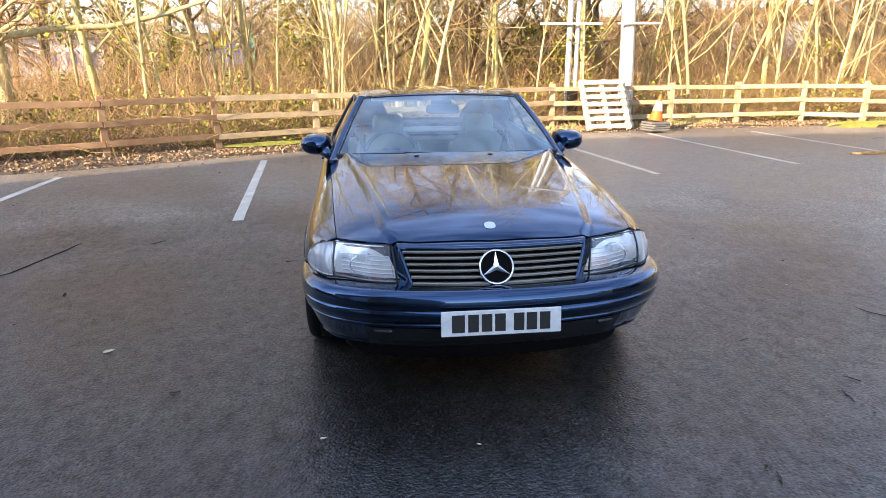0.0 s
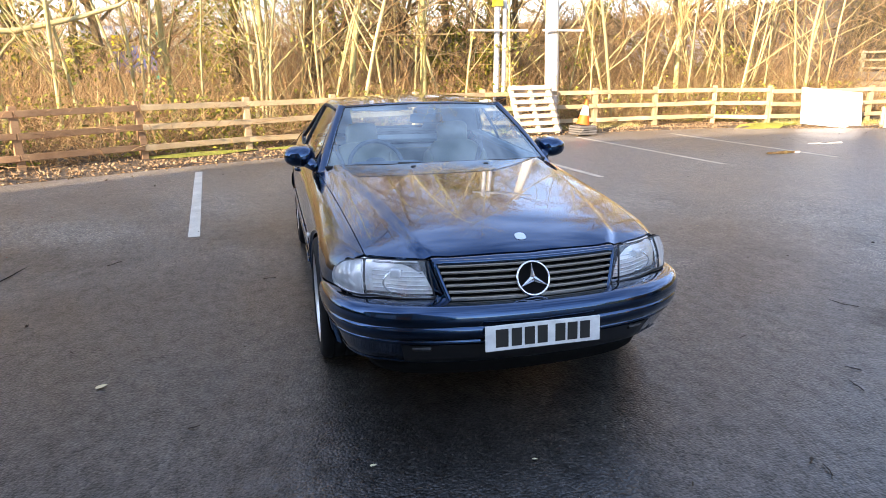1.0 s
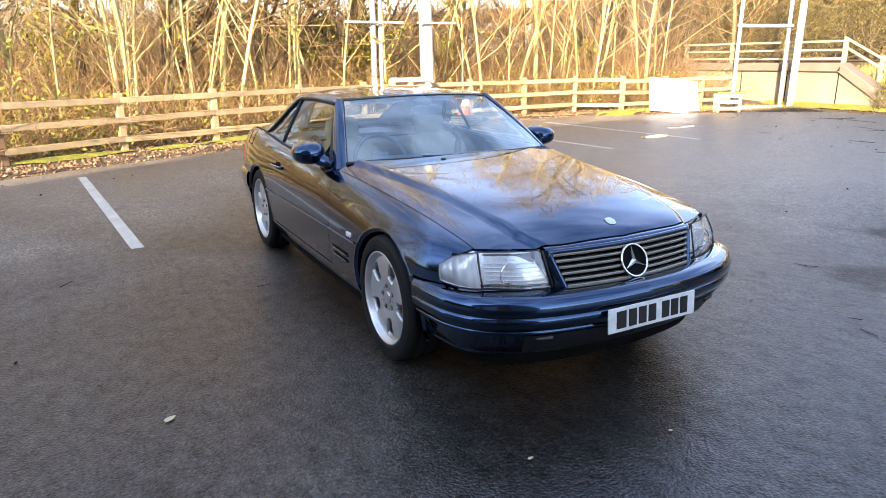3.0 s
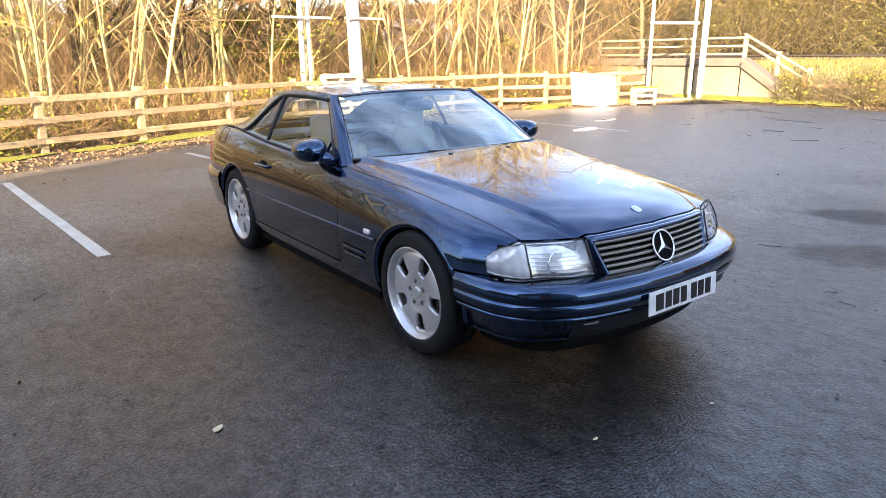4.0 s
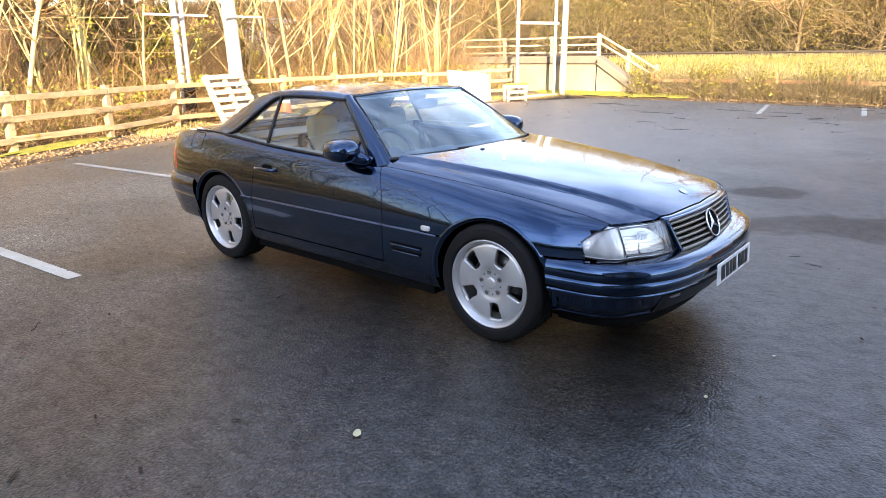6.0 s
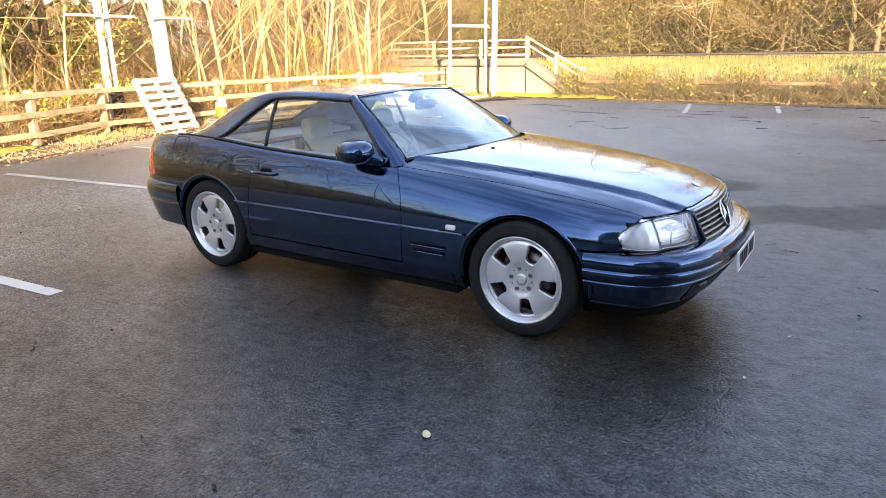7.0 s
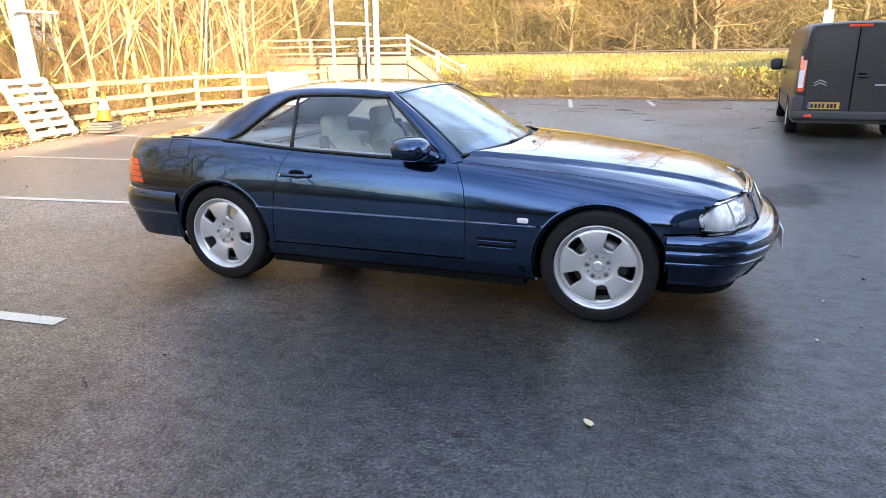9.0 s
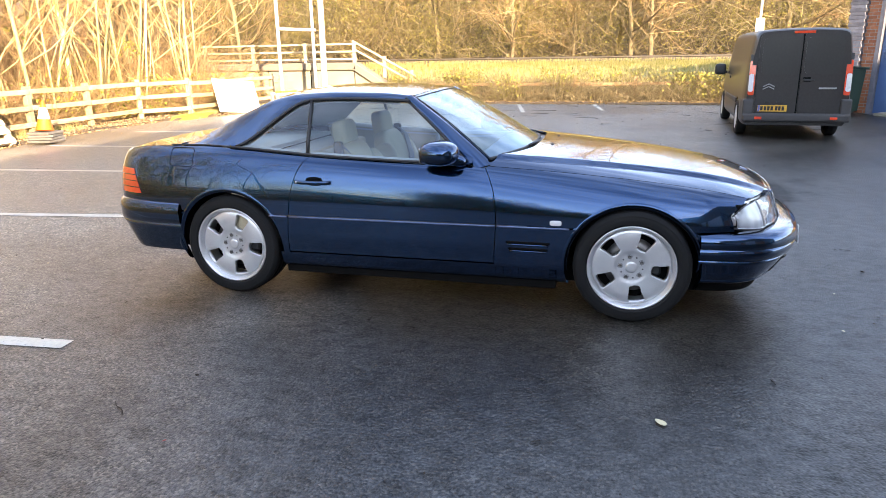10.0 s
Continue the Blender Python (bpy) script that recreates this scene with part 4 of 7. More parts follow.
em = Matrix.Translation((0, -2.094, 0.617)) @ pose(0, 0, 0, 66, 0, 0)
verts, faces = [], []
for i in range(48):
    a = 2 * math.pi * i / 48
    for k in range(10):
        b = 2 * math.pi * k / 10
        r = 0.0735 + 0.0055 * math.cos(b)
        verts.append(em @ Vector((r * math.cos(a), r * math.sin(a), 0.006 * math.sin(b))))
for i in range(48):
    for k in range(10):
        faces.append((i * 10 + k, ((i + 1) % 48) * 10 + k, ((i + 1) % 48) * 10 + (k + 1) % 10, i * 10 + (k + 1) % 10))
emblem = mesh_object("emblem_ring", verts, faces, CHROME, grille, "chrome ring with three spokes")
mesh_object("emblem_disc", [em @ Vector((0.071 * math.cos(2 * math.pi * i / 40), 0.071 * math.sin(2 * math.pi * i / 40), -0.004)) for i in range(40)], [tuple(range(40))], DARKGAP, emblem, "", False)
for k in range(3):
    a = math.pi / 2 + k * 2 * math.pi / 3
    tip, l1, r1 = Vector((0.072 * math.cos(a), 0.072 * math.sin(a), 0)), Vector((0.014 * math.cos(a + 1.05), 0.014 * math.sin(a + 1.05), 0)), Vector((0.014 * math.cos(a - 1.05), 0.014 * math.sin(a - 1.05), 0))
    mesh_object("emblem_spoke", [em @ v for v in (tip, l1, Vector((0, 0, 0.009)), r1, Vector((0, 0, -0.003)))], [(0, 1, 2), (0, 2, 3), (1, 0, 4), (0, 3, 4)], CHROME, emblem, "", False)
bz = crown_z(-1.925)
blob("bonnet_badge", (0.052, 0.052, 0.007), (0, -1.925, bz + 0.003), SILVER, car, "small round pale badge", rot=(24, 0, 0))

# headlamps: lens over a silver bowl, clear indicator round the corner
LAMP_TOP = [(0.452, -1.995, 0.703), (0.56, -1.960, 0.702), (0.665, -1.898, 0.700), (0.735, -1.862, 0.696), (0.788, -1.808, 0.676), (0.822, -1.757, 0.632)]
LAMP_BOT = [(0.432, -2.050, 0.552), (0.56, -2.015, 0.555), (0.668, -1.955, 0.560), (0.742, -1.918, 0.560), (0.792, -1.850, 0.564), (0.827, -1.772, 0.574)]


def lamp_grid(s0, s1, sgn, back=0.0, count=16):
    t, b = spline(LAMP_TOP, 61), spline(LAMP_BOT, 61)
    G = []
    for q in np.linspace(s0, s1, count):
        i = int(round(q * 60))
        col = []
        for v in np.linspace(0, 1, 9):
            p = b[i] + (t[i] - b[i]) * v
            out = np.array((0.35 + 0.5 * q, -0.85 + 0.4 * q, 0))
            p = p + out * (0.012 * math.sin(math.pi * v) - back)
            col.append((sgn * p[0], p[1], p[2]))
        G.append(col)
    return np.array(G)


for sgn in (-1, 1):
    lamp = panel("headlamp", lamp_grid(0.0, 1.0, sgn, 0.055, 20), REFLECTOR, car, "clear headlamp with silver reflector and indicator", gap=0, flange=0)
    panel("lamp_lens", lamp_grid(0.02, 0.58, sgn), LENS, lamp, gap=0.001, flange=0.010)
    panel("indicator_lens", lamp_grid(0.60, 0.99, sgn), LENS_CLEAR, lamp, gap=0.001, flange=0.010)
    lamp_in = lamp_grid(0.03, 0.57, sgn, 0.050, 12)
    for k in range(5):
        row = lamp_in[:, 1 + k]
        sweep("reflector_step", [tuple(p) for p in row], 0.0035, REFLECTOR, lamp, sides=6)
    mid = lamp_grid(0.30, 0.32, sgn, 0.030, 3)[1]
    blob("lamp_bulb_shield", (0.046, 0.036, 0.040), tuple(mid[5]), REFLECTOR, lamp, power=5, rot=(0, 0, sgn * 22))
    sweep("bowl_rim", [tuple(mid[3] + np.array((sgn * 0.058 * math.cos(a), -0.012 * math.cos(a) + 0.016, 0.048 * math.sin(a)))) for a in np.linspace(0, 2 * math.pi, 28, endpoint=False)], 0.004, CHROME, lamp, sides=6, closed=True)
    ind = lamp_grid(0.63, 0.97, sgn, 0.028, 9)
    for k in range(0, 9, 2):
        sweep("indicator_flute", [tuple(p) for p in ind[k][1:8]], 0.004, REFLECTOR, lamp, sides=6)
    sweep("lens_divider", [tuple(lamp_grid(0.58, 0.60, sgn, -0.001, 3)[1][k]) for k in range(9)], 0.0045, BLACK, lamp, sides=6)
    lt, lb = spline(LAMP_TOP, 30), spline(LAMP_BOT, 30)
    sweep("lamp_seal_top", [(sgn * p[0], p[1] + 0.004, p[2] + 0.001) for p in lt], 0.0030, SEAL, car, sides=6)
    sweep("lamp_seal_foot", [(sgn * p[0], p[1] + 0.004, p[2] - 0.005) for p in lb], 0.0065, SEAL, car, sides=6)
    sweep("lamp_seal_side", [(sgn * (lb[0] + (lt[0] - lb[0]) * v)[0], (lb[0] + (lt[0] - lb[0]) * v)[1] - 0.010, (lb[0] + (lt[0] - lb[0]) * v)[2]) for v in (0, 0.5, 1)], 0.0045, SEAL, car, sides=6)
    box("nose_block", (0.36, 0.10, 0.14), (sgn * 0.60, -1.84, 0.615), DARKGAP, car, rot=(0, 0, sgn * 30))

# front number plate: its characters stay as plain bars
plate = box("number_plate", (0.520, 0.008, 0.111), (0, -2.226, 0.412), PLATE_W, car, "white front number plate with dark bars", rot=(-4, 0, 0), bevel=0.002)
for k, x in enumerate((-0.187, -0.122, -0.064, -0.006, 0.075, 0.131, 0.189)):
    box("plate_bar", (0.046 if k else 0.056, 0.003, 0.078), (x, -2.2308, 0.412), INK, plate, rot=(-4, 0, 0), bevel=0.001)

# wheels
def wheel(at, sgn):
    w = new("wheel")
    w.parent = car
    w.matrix_basis = pose(*at) @ (Matrix.Rotation(math.pi, 4, "Z") if sgn < 0 else Matrix())
    # local +x is outwards
    prof = [(-0.118, 0.238), (-0.122, 0.270), (-0.114, 0.298), (-0.102, 0.315), (-0.088, 0.3235)]
    for g in (-0.058, -0.004, 0.050):
        prof += [(g - 0.006, 0.3265), (g - 0.0055, 0.318), (g + 0.0055, 0.318), (g + 0.006, 0.3265)]
    prof += [(0.086, 0.3235), (0.100, 0.316), (0.109, 0.304), (0.111, 0.301), (0.1105, 0.299), (0.114, 0.290), (0.116, 0.274), (0.1145, 0.260), (0.115, 0.257), (0.1125, 0.254), (0.106, 0.246), (0.098, 0.238)]
    lathe("tyre", prof, TYRE, w, "black road tyre", steps=72)
    lathe("rim", [(-0.10, 0.238), (-0.09, 0.222), (0.0, 0.206), (0.050, 0.208), (0.070, 0.213), (0.084, 0.222), (0.098, 0.228), (0.107, 0.235), (0.109, 0.240), (0.107, 0.2445), (0.096, 0.246)], ALLOY, w, "silver alloy wheel rim", steps=72)
    nt, nr = 300, 44
    rs = np.linspace(0.026, 0.218, nr)
    def face_a(r): return float(pch([0.03, 0.075, 0.10, 0.16, 0.205, 0.22], [0.078, 0.079, 0.084, 0.088, 0.084, 0.076], r))
    P = np.zeros((nt, nr, 3))
    hole = np.zeros((nt, nr), bool)
    period = 2 * math.pi / 5
    for i in range(nt):
        a = 2 * math.pi * i / nt
        rel = (a - radians(65) + period / 2) % period - period / 2      # from the middle of an opening
        for j in range(nr):
            r = rs[j]
            c, s = r * math.cos(rel), r * math.sin(rel)
            hw = 0.0285 + 0.020 * (c - 0.108) / 0.09
            corner = max(0.0, 0.014 - (hw - abs(s))) ** 2 + max(0.0, 0.014 - min(c - 0.106, 0.207 - r)) ** 2
            hole[i, j] = 0.106 < c and r < 0.207 and abs(s) < hw and corner < 0.014 ** 2
            P[i, j] = (face_a(r), r * math.cos(a), r * math.sin(a))
    keep = np.zeros((nt, nr - 1), bool)
    faces = []
    for i in range(nt):
        for j in range(nr - 1):
            q = (i + 1) % nt
            if not (hole[i, j] and hole[q, j] and hole[i, j + 1] and hole[q, j + 1]):
                faces.append((i * nr + j, q * nr + j, q * nr + j + 1, i * nr + j + 1))
    spokes = mesh_object("spokes", P.reshape(-1, 3), faces, ALLOY, w, "five broad alloy spokes")
    sol = spokes.modifiers.new("thick", "SOLIDIFY")
    sol.thickness, sol.offset = 0.030, 1.0
    lathe("hub_cap", [(0.0855, 0.0), (0.0850, 0.020), (0.0845, 0.0300), (0.0825, 0.032), (0.080, 0.0325), (0.070, 0.0325)], ALLOY, w, steps=32)
    for k in range(5):
        a = radians(65) + period / 2 + k * period
        at_bolt = (0, 0.062 * math.cos(a), 0.062 * math.sin(a))
        lathe("bolt_seat", [(0.079, 0.0150), (0.0798, 0.0145), (0.0790, 0.0135), (0.072, 0.0130)], BLACK, w, steps=16, at=at_bolt)
        lathe("wheel_bolt", [(0.074, 0.0105), (0.0835, 0.0105), (0.0855, 0.0085), (0.0845, 0.0060), (0.0815, 0.0050), (0.0815, 0.0)], DISC, w, steps=12, at=at_bolt)
        lathe("vent_hole", [(0.0796, 0.0), (0.0796, 0.0042), (0.0785, 0.0045)], BLACK, w, steps=10, at=(0, 0.062 * math.cos(a + period / 2), 0.062 * math.sin(a + period / 2)))
    lathe("brake_disc", [(0.012, 0.05), (0.020, 0.05), (0.020, 0.155), (0.006, 0.155)], DISC, w, steps=40)
    box("brake_caliper", (0.05, 0.075, 0.14), (0.020, 0.125, 0.02), BLACK, w, bevel=0.012)
    lathe("wheel_barrel", [(-0.02, 0.205), (-0.03, 0.0)], DARKGAP, w, steps=40)
    return w


for yc in (-AXLE, AXLE):
    for sgn in (-1, 1):
        wheel((sgn * 0.775, yc, 0.3265), sgn)

# underside and firewall close the shell; the floor sits low to block light
box("floor_pan", (1.30, 3.2, 0.10), (0, -0.15, 0.205), DARKGAP, car)
box("sill_box", (0.20, 1.72, 0.13), (0.73, 0.03, 0.225), DARKGAP, car)
box("sill_box", (0.20, 1.72, 0.13), (-0.73, 0.03, 0.225), DARKGAP, car)
box("firewall", (1.5, 0.03, 0.55), (0, -0.66, 0.55), DARKGAP, car)
box("boot_wall", (1.45, 0.03, 0.55), (0, 1.32, 0.55), DARKGAP, car)
# unseen trays, subframe and exhaust added low to block light under the car
box("nose_shade_tray", (1.12, 0.34, 0.04), (0, -1.765, 0.172), DARKGAP, car, bevel=0.015)
box("side_shade_tray", (1.62, 1.45, 0.05), (0, 0.0, 0.178), DARKGAP, car, bevel=0.015)
box("engine_shade_tray", (1.16, 0.95, 0.06), (0, -1.30, 0.158), DARKGAP, car, bevel=0.02)
box("rear_subframe", (1.05, 0.55, 0.10), (0, 1.28, 0.20), DARKGAP, car, bevel=0.03)
blob("silencer", (0.95, 0.34, 0.17), (0, 1.84, 0.235), DARKGAP, car, power=5)
for px in (-0.16, 0.16):
    sweep("exhaust_pipe", [(px, -0.9, 0.150), (px, 0.4, 0.150), (px, 1.1, 0.155), (px, 1.7, 0.22)], 0.032, DARKGAP, car, sides=8)
box("front_crossmember", (1.1, 0.05, 0.24), (0, -1.96, 0.40), DARKGAP, car)

# cabin
cabin = new("cabin")
cabin.parent = car
box("cabin_floor", (1.45, 2.0, 0.02), (0, 0.32, 0.32), TRIM_IN, cabin)
for sgn in (-1, 1):
    dc = np.array([[(sgn * (float(side_x(y, z)) - 0.075), y, z) for z in np.linspace(0.34, float(belt_z(y)) - 0.006, 10)] for y in np.linspace(-0.55, 1.25, 26)])
    panel("door_card", dc, LEATHER, cabin, gap=0, flange=0.0)
    sweep("door_card_top", [(sgn * (float(belt_x(y)) - 0.035), y, float(belt_z(y)) - 0.008) for y in np.linspace(-0.4, 1.25, 20)], 0.030, TRIM_IN, cabin, sides=8)
dashg = np.zeros((12, 31, 3))
for j in range(31):
    u = -1 + 2 * j / 30
    prof = [(-0.60 + 0.17 * abs(u) ** 2.4, 0.895), (-0.50 + 0.12 * u * u, 0.905), (-0.38, 0.903 + (0.02 if -0.75 < u < -0.15 else 0)), (-0.30, 0.885), (-0.27, 0.85), (-0.28, 0.70), (-0.33, 0.55)]
    sp = spline(prof, 12)
    for i in range(12):
        dashg[i, j] = (u * 0.735, sp[i][0], sp[i][1])
panel("dashboard", dashg, DASH, cabin, gap=0, flange=0)
sw = Matrix.Translation((-0.37, -0.10, 0.845)) @ pose(0, 0, 0, 66, 0, 0)
sweep("steering_wheel", [tuple(sw @ Vector((0.185 * math.cos(a), 0.185 * math.sin(a), 0))) for a in np.linspace(0, 2 * math.pi, 40, endpoint=False)], 0.015, DASH, cabin, sides=8, closed=True)
for a in (0.1, math.pi - 0.1, -math.pi / 2):
    sweep("wheel_spoke", [tuple(sw @ Vector((0.06 * math.cos(a), 0.06 * math.sin(a), -0.01))), tuple(sw @ Vector((0.18 * math.cos(a), 0.18 * math.sin(a), 0)))], 0.014, DASH, cabin, sides=6)
c = sw.translation
blob("wheel_boss", (0.15, 0.13, 0.05), tuple(c), DASH, cabin, rot=(66, 0, 0), power=3)
box("steering_column", (0.09, 0.22, 0.09), (-0.37, -0.24, 0.80), DASH, cabin, rot=(-24, 0, 0), bevel=0.02)
for sx in (-0.37, 0.37):
    seat = new("seat")
    seat.parent = cabin
    blob("seat_cushion", (0.52, 0.52, 0.17), (sx, 0.22, 0.43), LEATHER, seat, power=3.6, rot=(6, 0, 0))
    blob("seat_back", (0.50, 0.15, 0.56), (sx, 0.535, 0.675), LEATHER, seat, power=3.6, rot=(-15, 0, 0), shape=lambda v: (v.x * (1 - 0.25 * max(v.z, 0)), v.y, v.z))
    for bx in (-0.225, 0.225):
        blob("seat_bolster", (0.085, 0.19, 0.44), (sx + bx, 0.495, 0.655), LEATHER, seat, power=2.6, rot=(-15, 0, 0))
    blob("headrest", (0.250, 0.105, 0.205), (sx, 0.630, 0.985), LEATHER, seat, "padded grey headrest", power=4.2, rot=(-9, 0, 0))
    blob("belt_guide", (0.045, 0.06, 0.09), (sx + 0.23 * (1 if sx > 0 else -1), 0.585, 0.925), BLACK, seat, power=4)
    bx = sx + (0.21 if sx > 0 else -0.21)
    sweep("seat_belt", [(bx, 0.565, 0.94), (bx, 0.51, 0.89), (sx + (0.15 if sx > 0 else -0.15), 0.45, 0.75), (sx, 0.39, 0.58)], 0.02, DASH, seat, sides=6, flat=(0.022, 0.003))
box("rear_shelf", (1.40, 0.34, 0.10), (0, 1.08, 0.80), TRIM_IN, cabin, bevel=0.03, segs=2)
box("rear_bulkhead", (1.40, 0.08, 0.50), (0, 0.93, 0.60), LEATHER, cabin, bevel=0.03, segs=2)
box("rear_deck", (1.30, 0.46, 0.03), (0, 1.42, 0.880), TRIM_IN, cabin)
box("gear_console", (0.24, 0.9, 0.22), (0, 0.25, 0.48), DASH, cabin, bevel=0.03, segs=2)
blob("rear_view_mirror", (0.235, 0.035, 0.070), (0, -0.06, 1.165), DASH, cabin, "dark interior mirror", power=4)
blob("mirror_mount", (0.15, 0.05, 0.075), (0, 0.02, 1.205), DASH, cabin, power=3, rot=(30, 0, 0))
for sx in (-0.30, 0.30):
    box("sun_visor", (0.40, 0.12, 0.012), (sx, 0.11, 1.235), TRIM_IN, cabin, rot=(14, 0, 0), bevel=0.005)


# ---- ground ----
EDGE_X = [-14, -10, -7.5, -6, -4.7, -3.16, -1.5, 0.1, 1.93, 3.7, 5, 6.6, 8.3, 10, 11.2, 12.5, 14.5, 16.3]
EDGE_Y = [0.0, 2.7, 4.4, 5.0, 5.55, 6.35, 7.2, 7.8, 8.45, 9.1, 9.5, 9.85, 9.9, 9.9, 9.25, 8.95, 8.1, 7.0]
FENCE = [(-13.6, -0.8), (-12.9, 0.6), (-11.8, 1.8), (-10.5, 3.0), (-9.1, 4.0), (-7.7, 4.95), (-6.25, 5.75), (-4.73, 6.50), (-3.16, 7.42), (-1.49, 8.26), (0.12, 8.87), (1.93, 9.46), (3.72, 10.32), (5.2, 10.42), (6.62, 10.42), (8.33, 10.52), (10.0, 10.50), (11.1, 9.82)]


def edge_y(x): return float(np.interp(x, EDGE_X, EDGE_Y))
def east_x(y): return float(np.interp(y, [-40, -8, -4, 0, 2, 5, 7], [15.6, 15.7, 15.8, 16.05, 16.2, 16.3, 16.3]))


def paved(x, y): return x > -14 and x < east_x(y) and y < edge_y(x)


def land_z(x, y):
    """Height of the land: verge a little above the asphalt, a bank behind the hedge and the concrete wall."""
    n = noise.noise((x * 0.7, y * 0.7, 0)) * 0.05 + noise.noise((x * 0.09, y * 0.09, 5)) * 0.12
    if paved(x, y) and y > -60:
        return -0.06
    z = 0.03 + abs(n) * 0.8
    over = max(0.0, y - edge_y(min(max(x, -14), 16.3)))
    z += 0.02 * min(over, 12)
    if x > 17.35:
        t = min((x - 17.35) / 3.0, 1)
        z = max(z, (0.20 + 0.80 * t * t * (3 - 2 * t)) * (1 if y < 60 else 0.5) + 0.2 * n)
    if x > 31:
        z += min((x - 31) * 0.32, 5.0)
    if y > 33:
        z += min((y - 33) * 0.15, 1.3)
    far = math.hypot(x, y)
    if far > 70:
        z += min((far - 70) * 0.05, 5.0)
    return z


xs = np.concatenate([np.linspace(-420, -40, 20)[:-1], np.linspace(-40, -16, 20)[:-1], np.linspace(-16, 26, 106)[:-1], np.linspace(26, 60, 24)[:-1], np.linspace(60, 420, 20)])
yv = np.concatenate([np.linspace(-420, -40, 20)[:-1], np.linspace(-40, -10, 16)[:-1], np.linspace(-10, 16, 88)[:-1], np.linspace(16, 60, 30)[:-1], np.linspace(60, 420, 20)])
verts = [(x, y, land_z(x, y)) for x in xs for y in yv]
ground = mesh_object("ground", verts, grid_faces(len(xs), len(yv)), EARTH)
tagged(ground, "leaf-littered earth verge and rough land around the car park", "ground", kind="structure")

verts, faces = [], []
ax = np.concatenate([np.linspace(-14, 16.28, 90)])
for x in ax:
    top = min(edge_y(x), 40) + 0.10 * noise.noise((x * 1.7, 0, 3)) + 0.05 * noise.noise((x * 6, 0, 3))
    verts += [(x, -42, 0), (x, -6, 0), (x, top, 0), (x, top + 0.02, -0.08)]
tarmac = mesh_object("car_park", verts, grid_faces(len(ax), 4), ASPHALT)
tagged(tarmac, "damp dark grey asphalt car park with worn patches", "asphalt", kind="structure")
tarmac.data.polygons.foreach_set("use_smooth", [False] * len(tarmac.data.polygons))


def strip(name, a, b, width, material, z=0.004, label="worn white painted parking bay line", cat="bay line"):
    a, b = Vector((*a, 0)), Vector((*b, 0))
    d = (b - a).normalized()
    s = Vector((-d.y, d.x, 0)) * width / 2
    k = 30
    verts, faces = [], []
    for i in range(k + 1):
        p = a + (b - a) * i / k
        j1, j2 = 1 + 0.06 * noise.noise((p.x * 9, p.y * 9, 1)), 1 + 0.06 * noise.noise((p.x * 9, p.y * 9, 7))
        verts += [(*(p + s * j1).xy, z), (*(p - s * j2).xy, z)]
    ob = mesh_object(name, verts, grid_faces(k + 1, 2), material, None, "", False)
    return tagged(ob, label, cat, "bay lines", "structure")


for a, b in (((-4.72, 1.2), (-4.76, 4.78)), ((-1.83, 1.72), (-2.18, 6.05)), ((0.98, 2.75), (0.42, 7.3)), ((3.40, 3.78), (2.98, 8.25)), ((5.83, 4.36), (5.48, 8.95)), ((8.12, 4.5), (7.86, 9.0)),
             ((13.1, 1.27), (15.95, 1.80)), ((13.7, -0.76), (15.95, -0.42))):
    strip("bay_line", a, b, 0.105, LINE)

# crack in the asphalt, and damp puddles
crack = [(-3.9, -0.55), (-3.6, -0.2), (-3.35, 0.0), (-3.2, 0.2), (-3.12, 0.55), (-3.06, 0.8), (-3.02, 1.05)]
verts = []
for i, (x, y) in enumerate(crack):
    w = 0.010 * (1 if 0 < i < 6 else 0.2)
    verts += [(x - w, y, 0.003), (x + w, y, 0.003)]
tagged(mesh_object("asphalt_crack", verts, grid_faces(len(crack), 2), DARKGAP), "thin dark crack in the asphalt", "crack", kind="structure")


def puddle(x, y, a, b, turn, seed):
    verts, k = [], 40
    for i in range(k):
        w = 2 * math.pi * i / k
        r = 1 + 0.35 * noise.noise((math.cos(w) * 1.6, math.sin(w) * 1.6, seed))
        px, py = a * r * math.cos(w), b * r * math.sin(w)
        c, s = math.cos(turn), math.sin(turn)
        verts.append((x + c * px - s * py, y + s * px + c * py, 0.005))
    tagged(mesh_object("puddle", verts, [tuple(range(k))], WATER, None, "", False), "shallow puddle of rain water on the asphalt", "puddle", "puddles", "structure")


WATER, wnn, wll, wb = shader("rain_water")
put(wb, Base_Color=(0.02, 0.02, 0.02, 1), Roughness=0.04)
for args in ((7.75, 5.3, 0.42, 0.15, 0.2, 1), (9.6, 6.3, 0.45, 0.10, 0.1, 3)):
    puddle(*args)


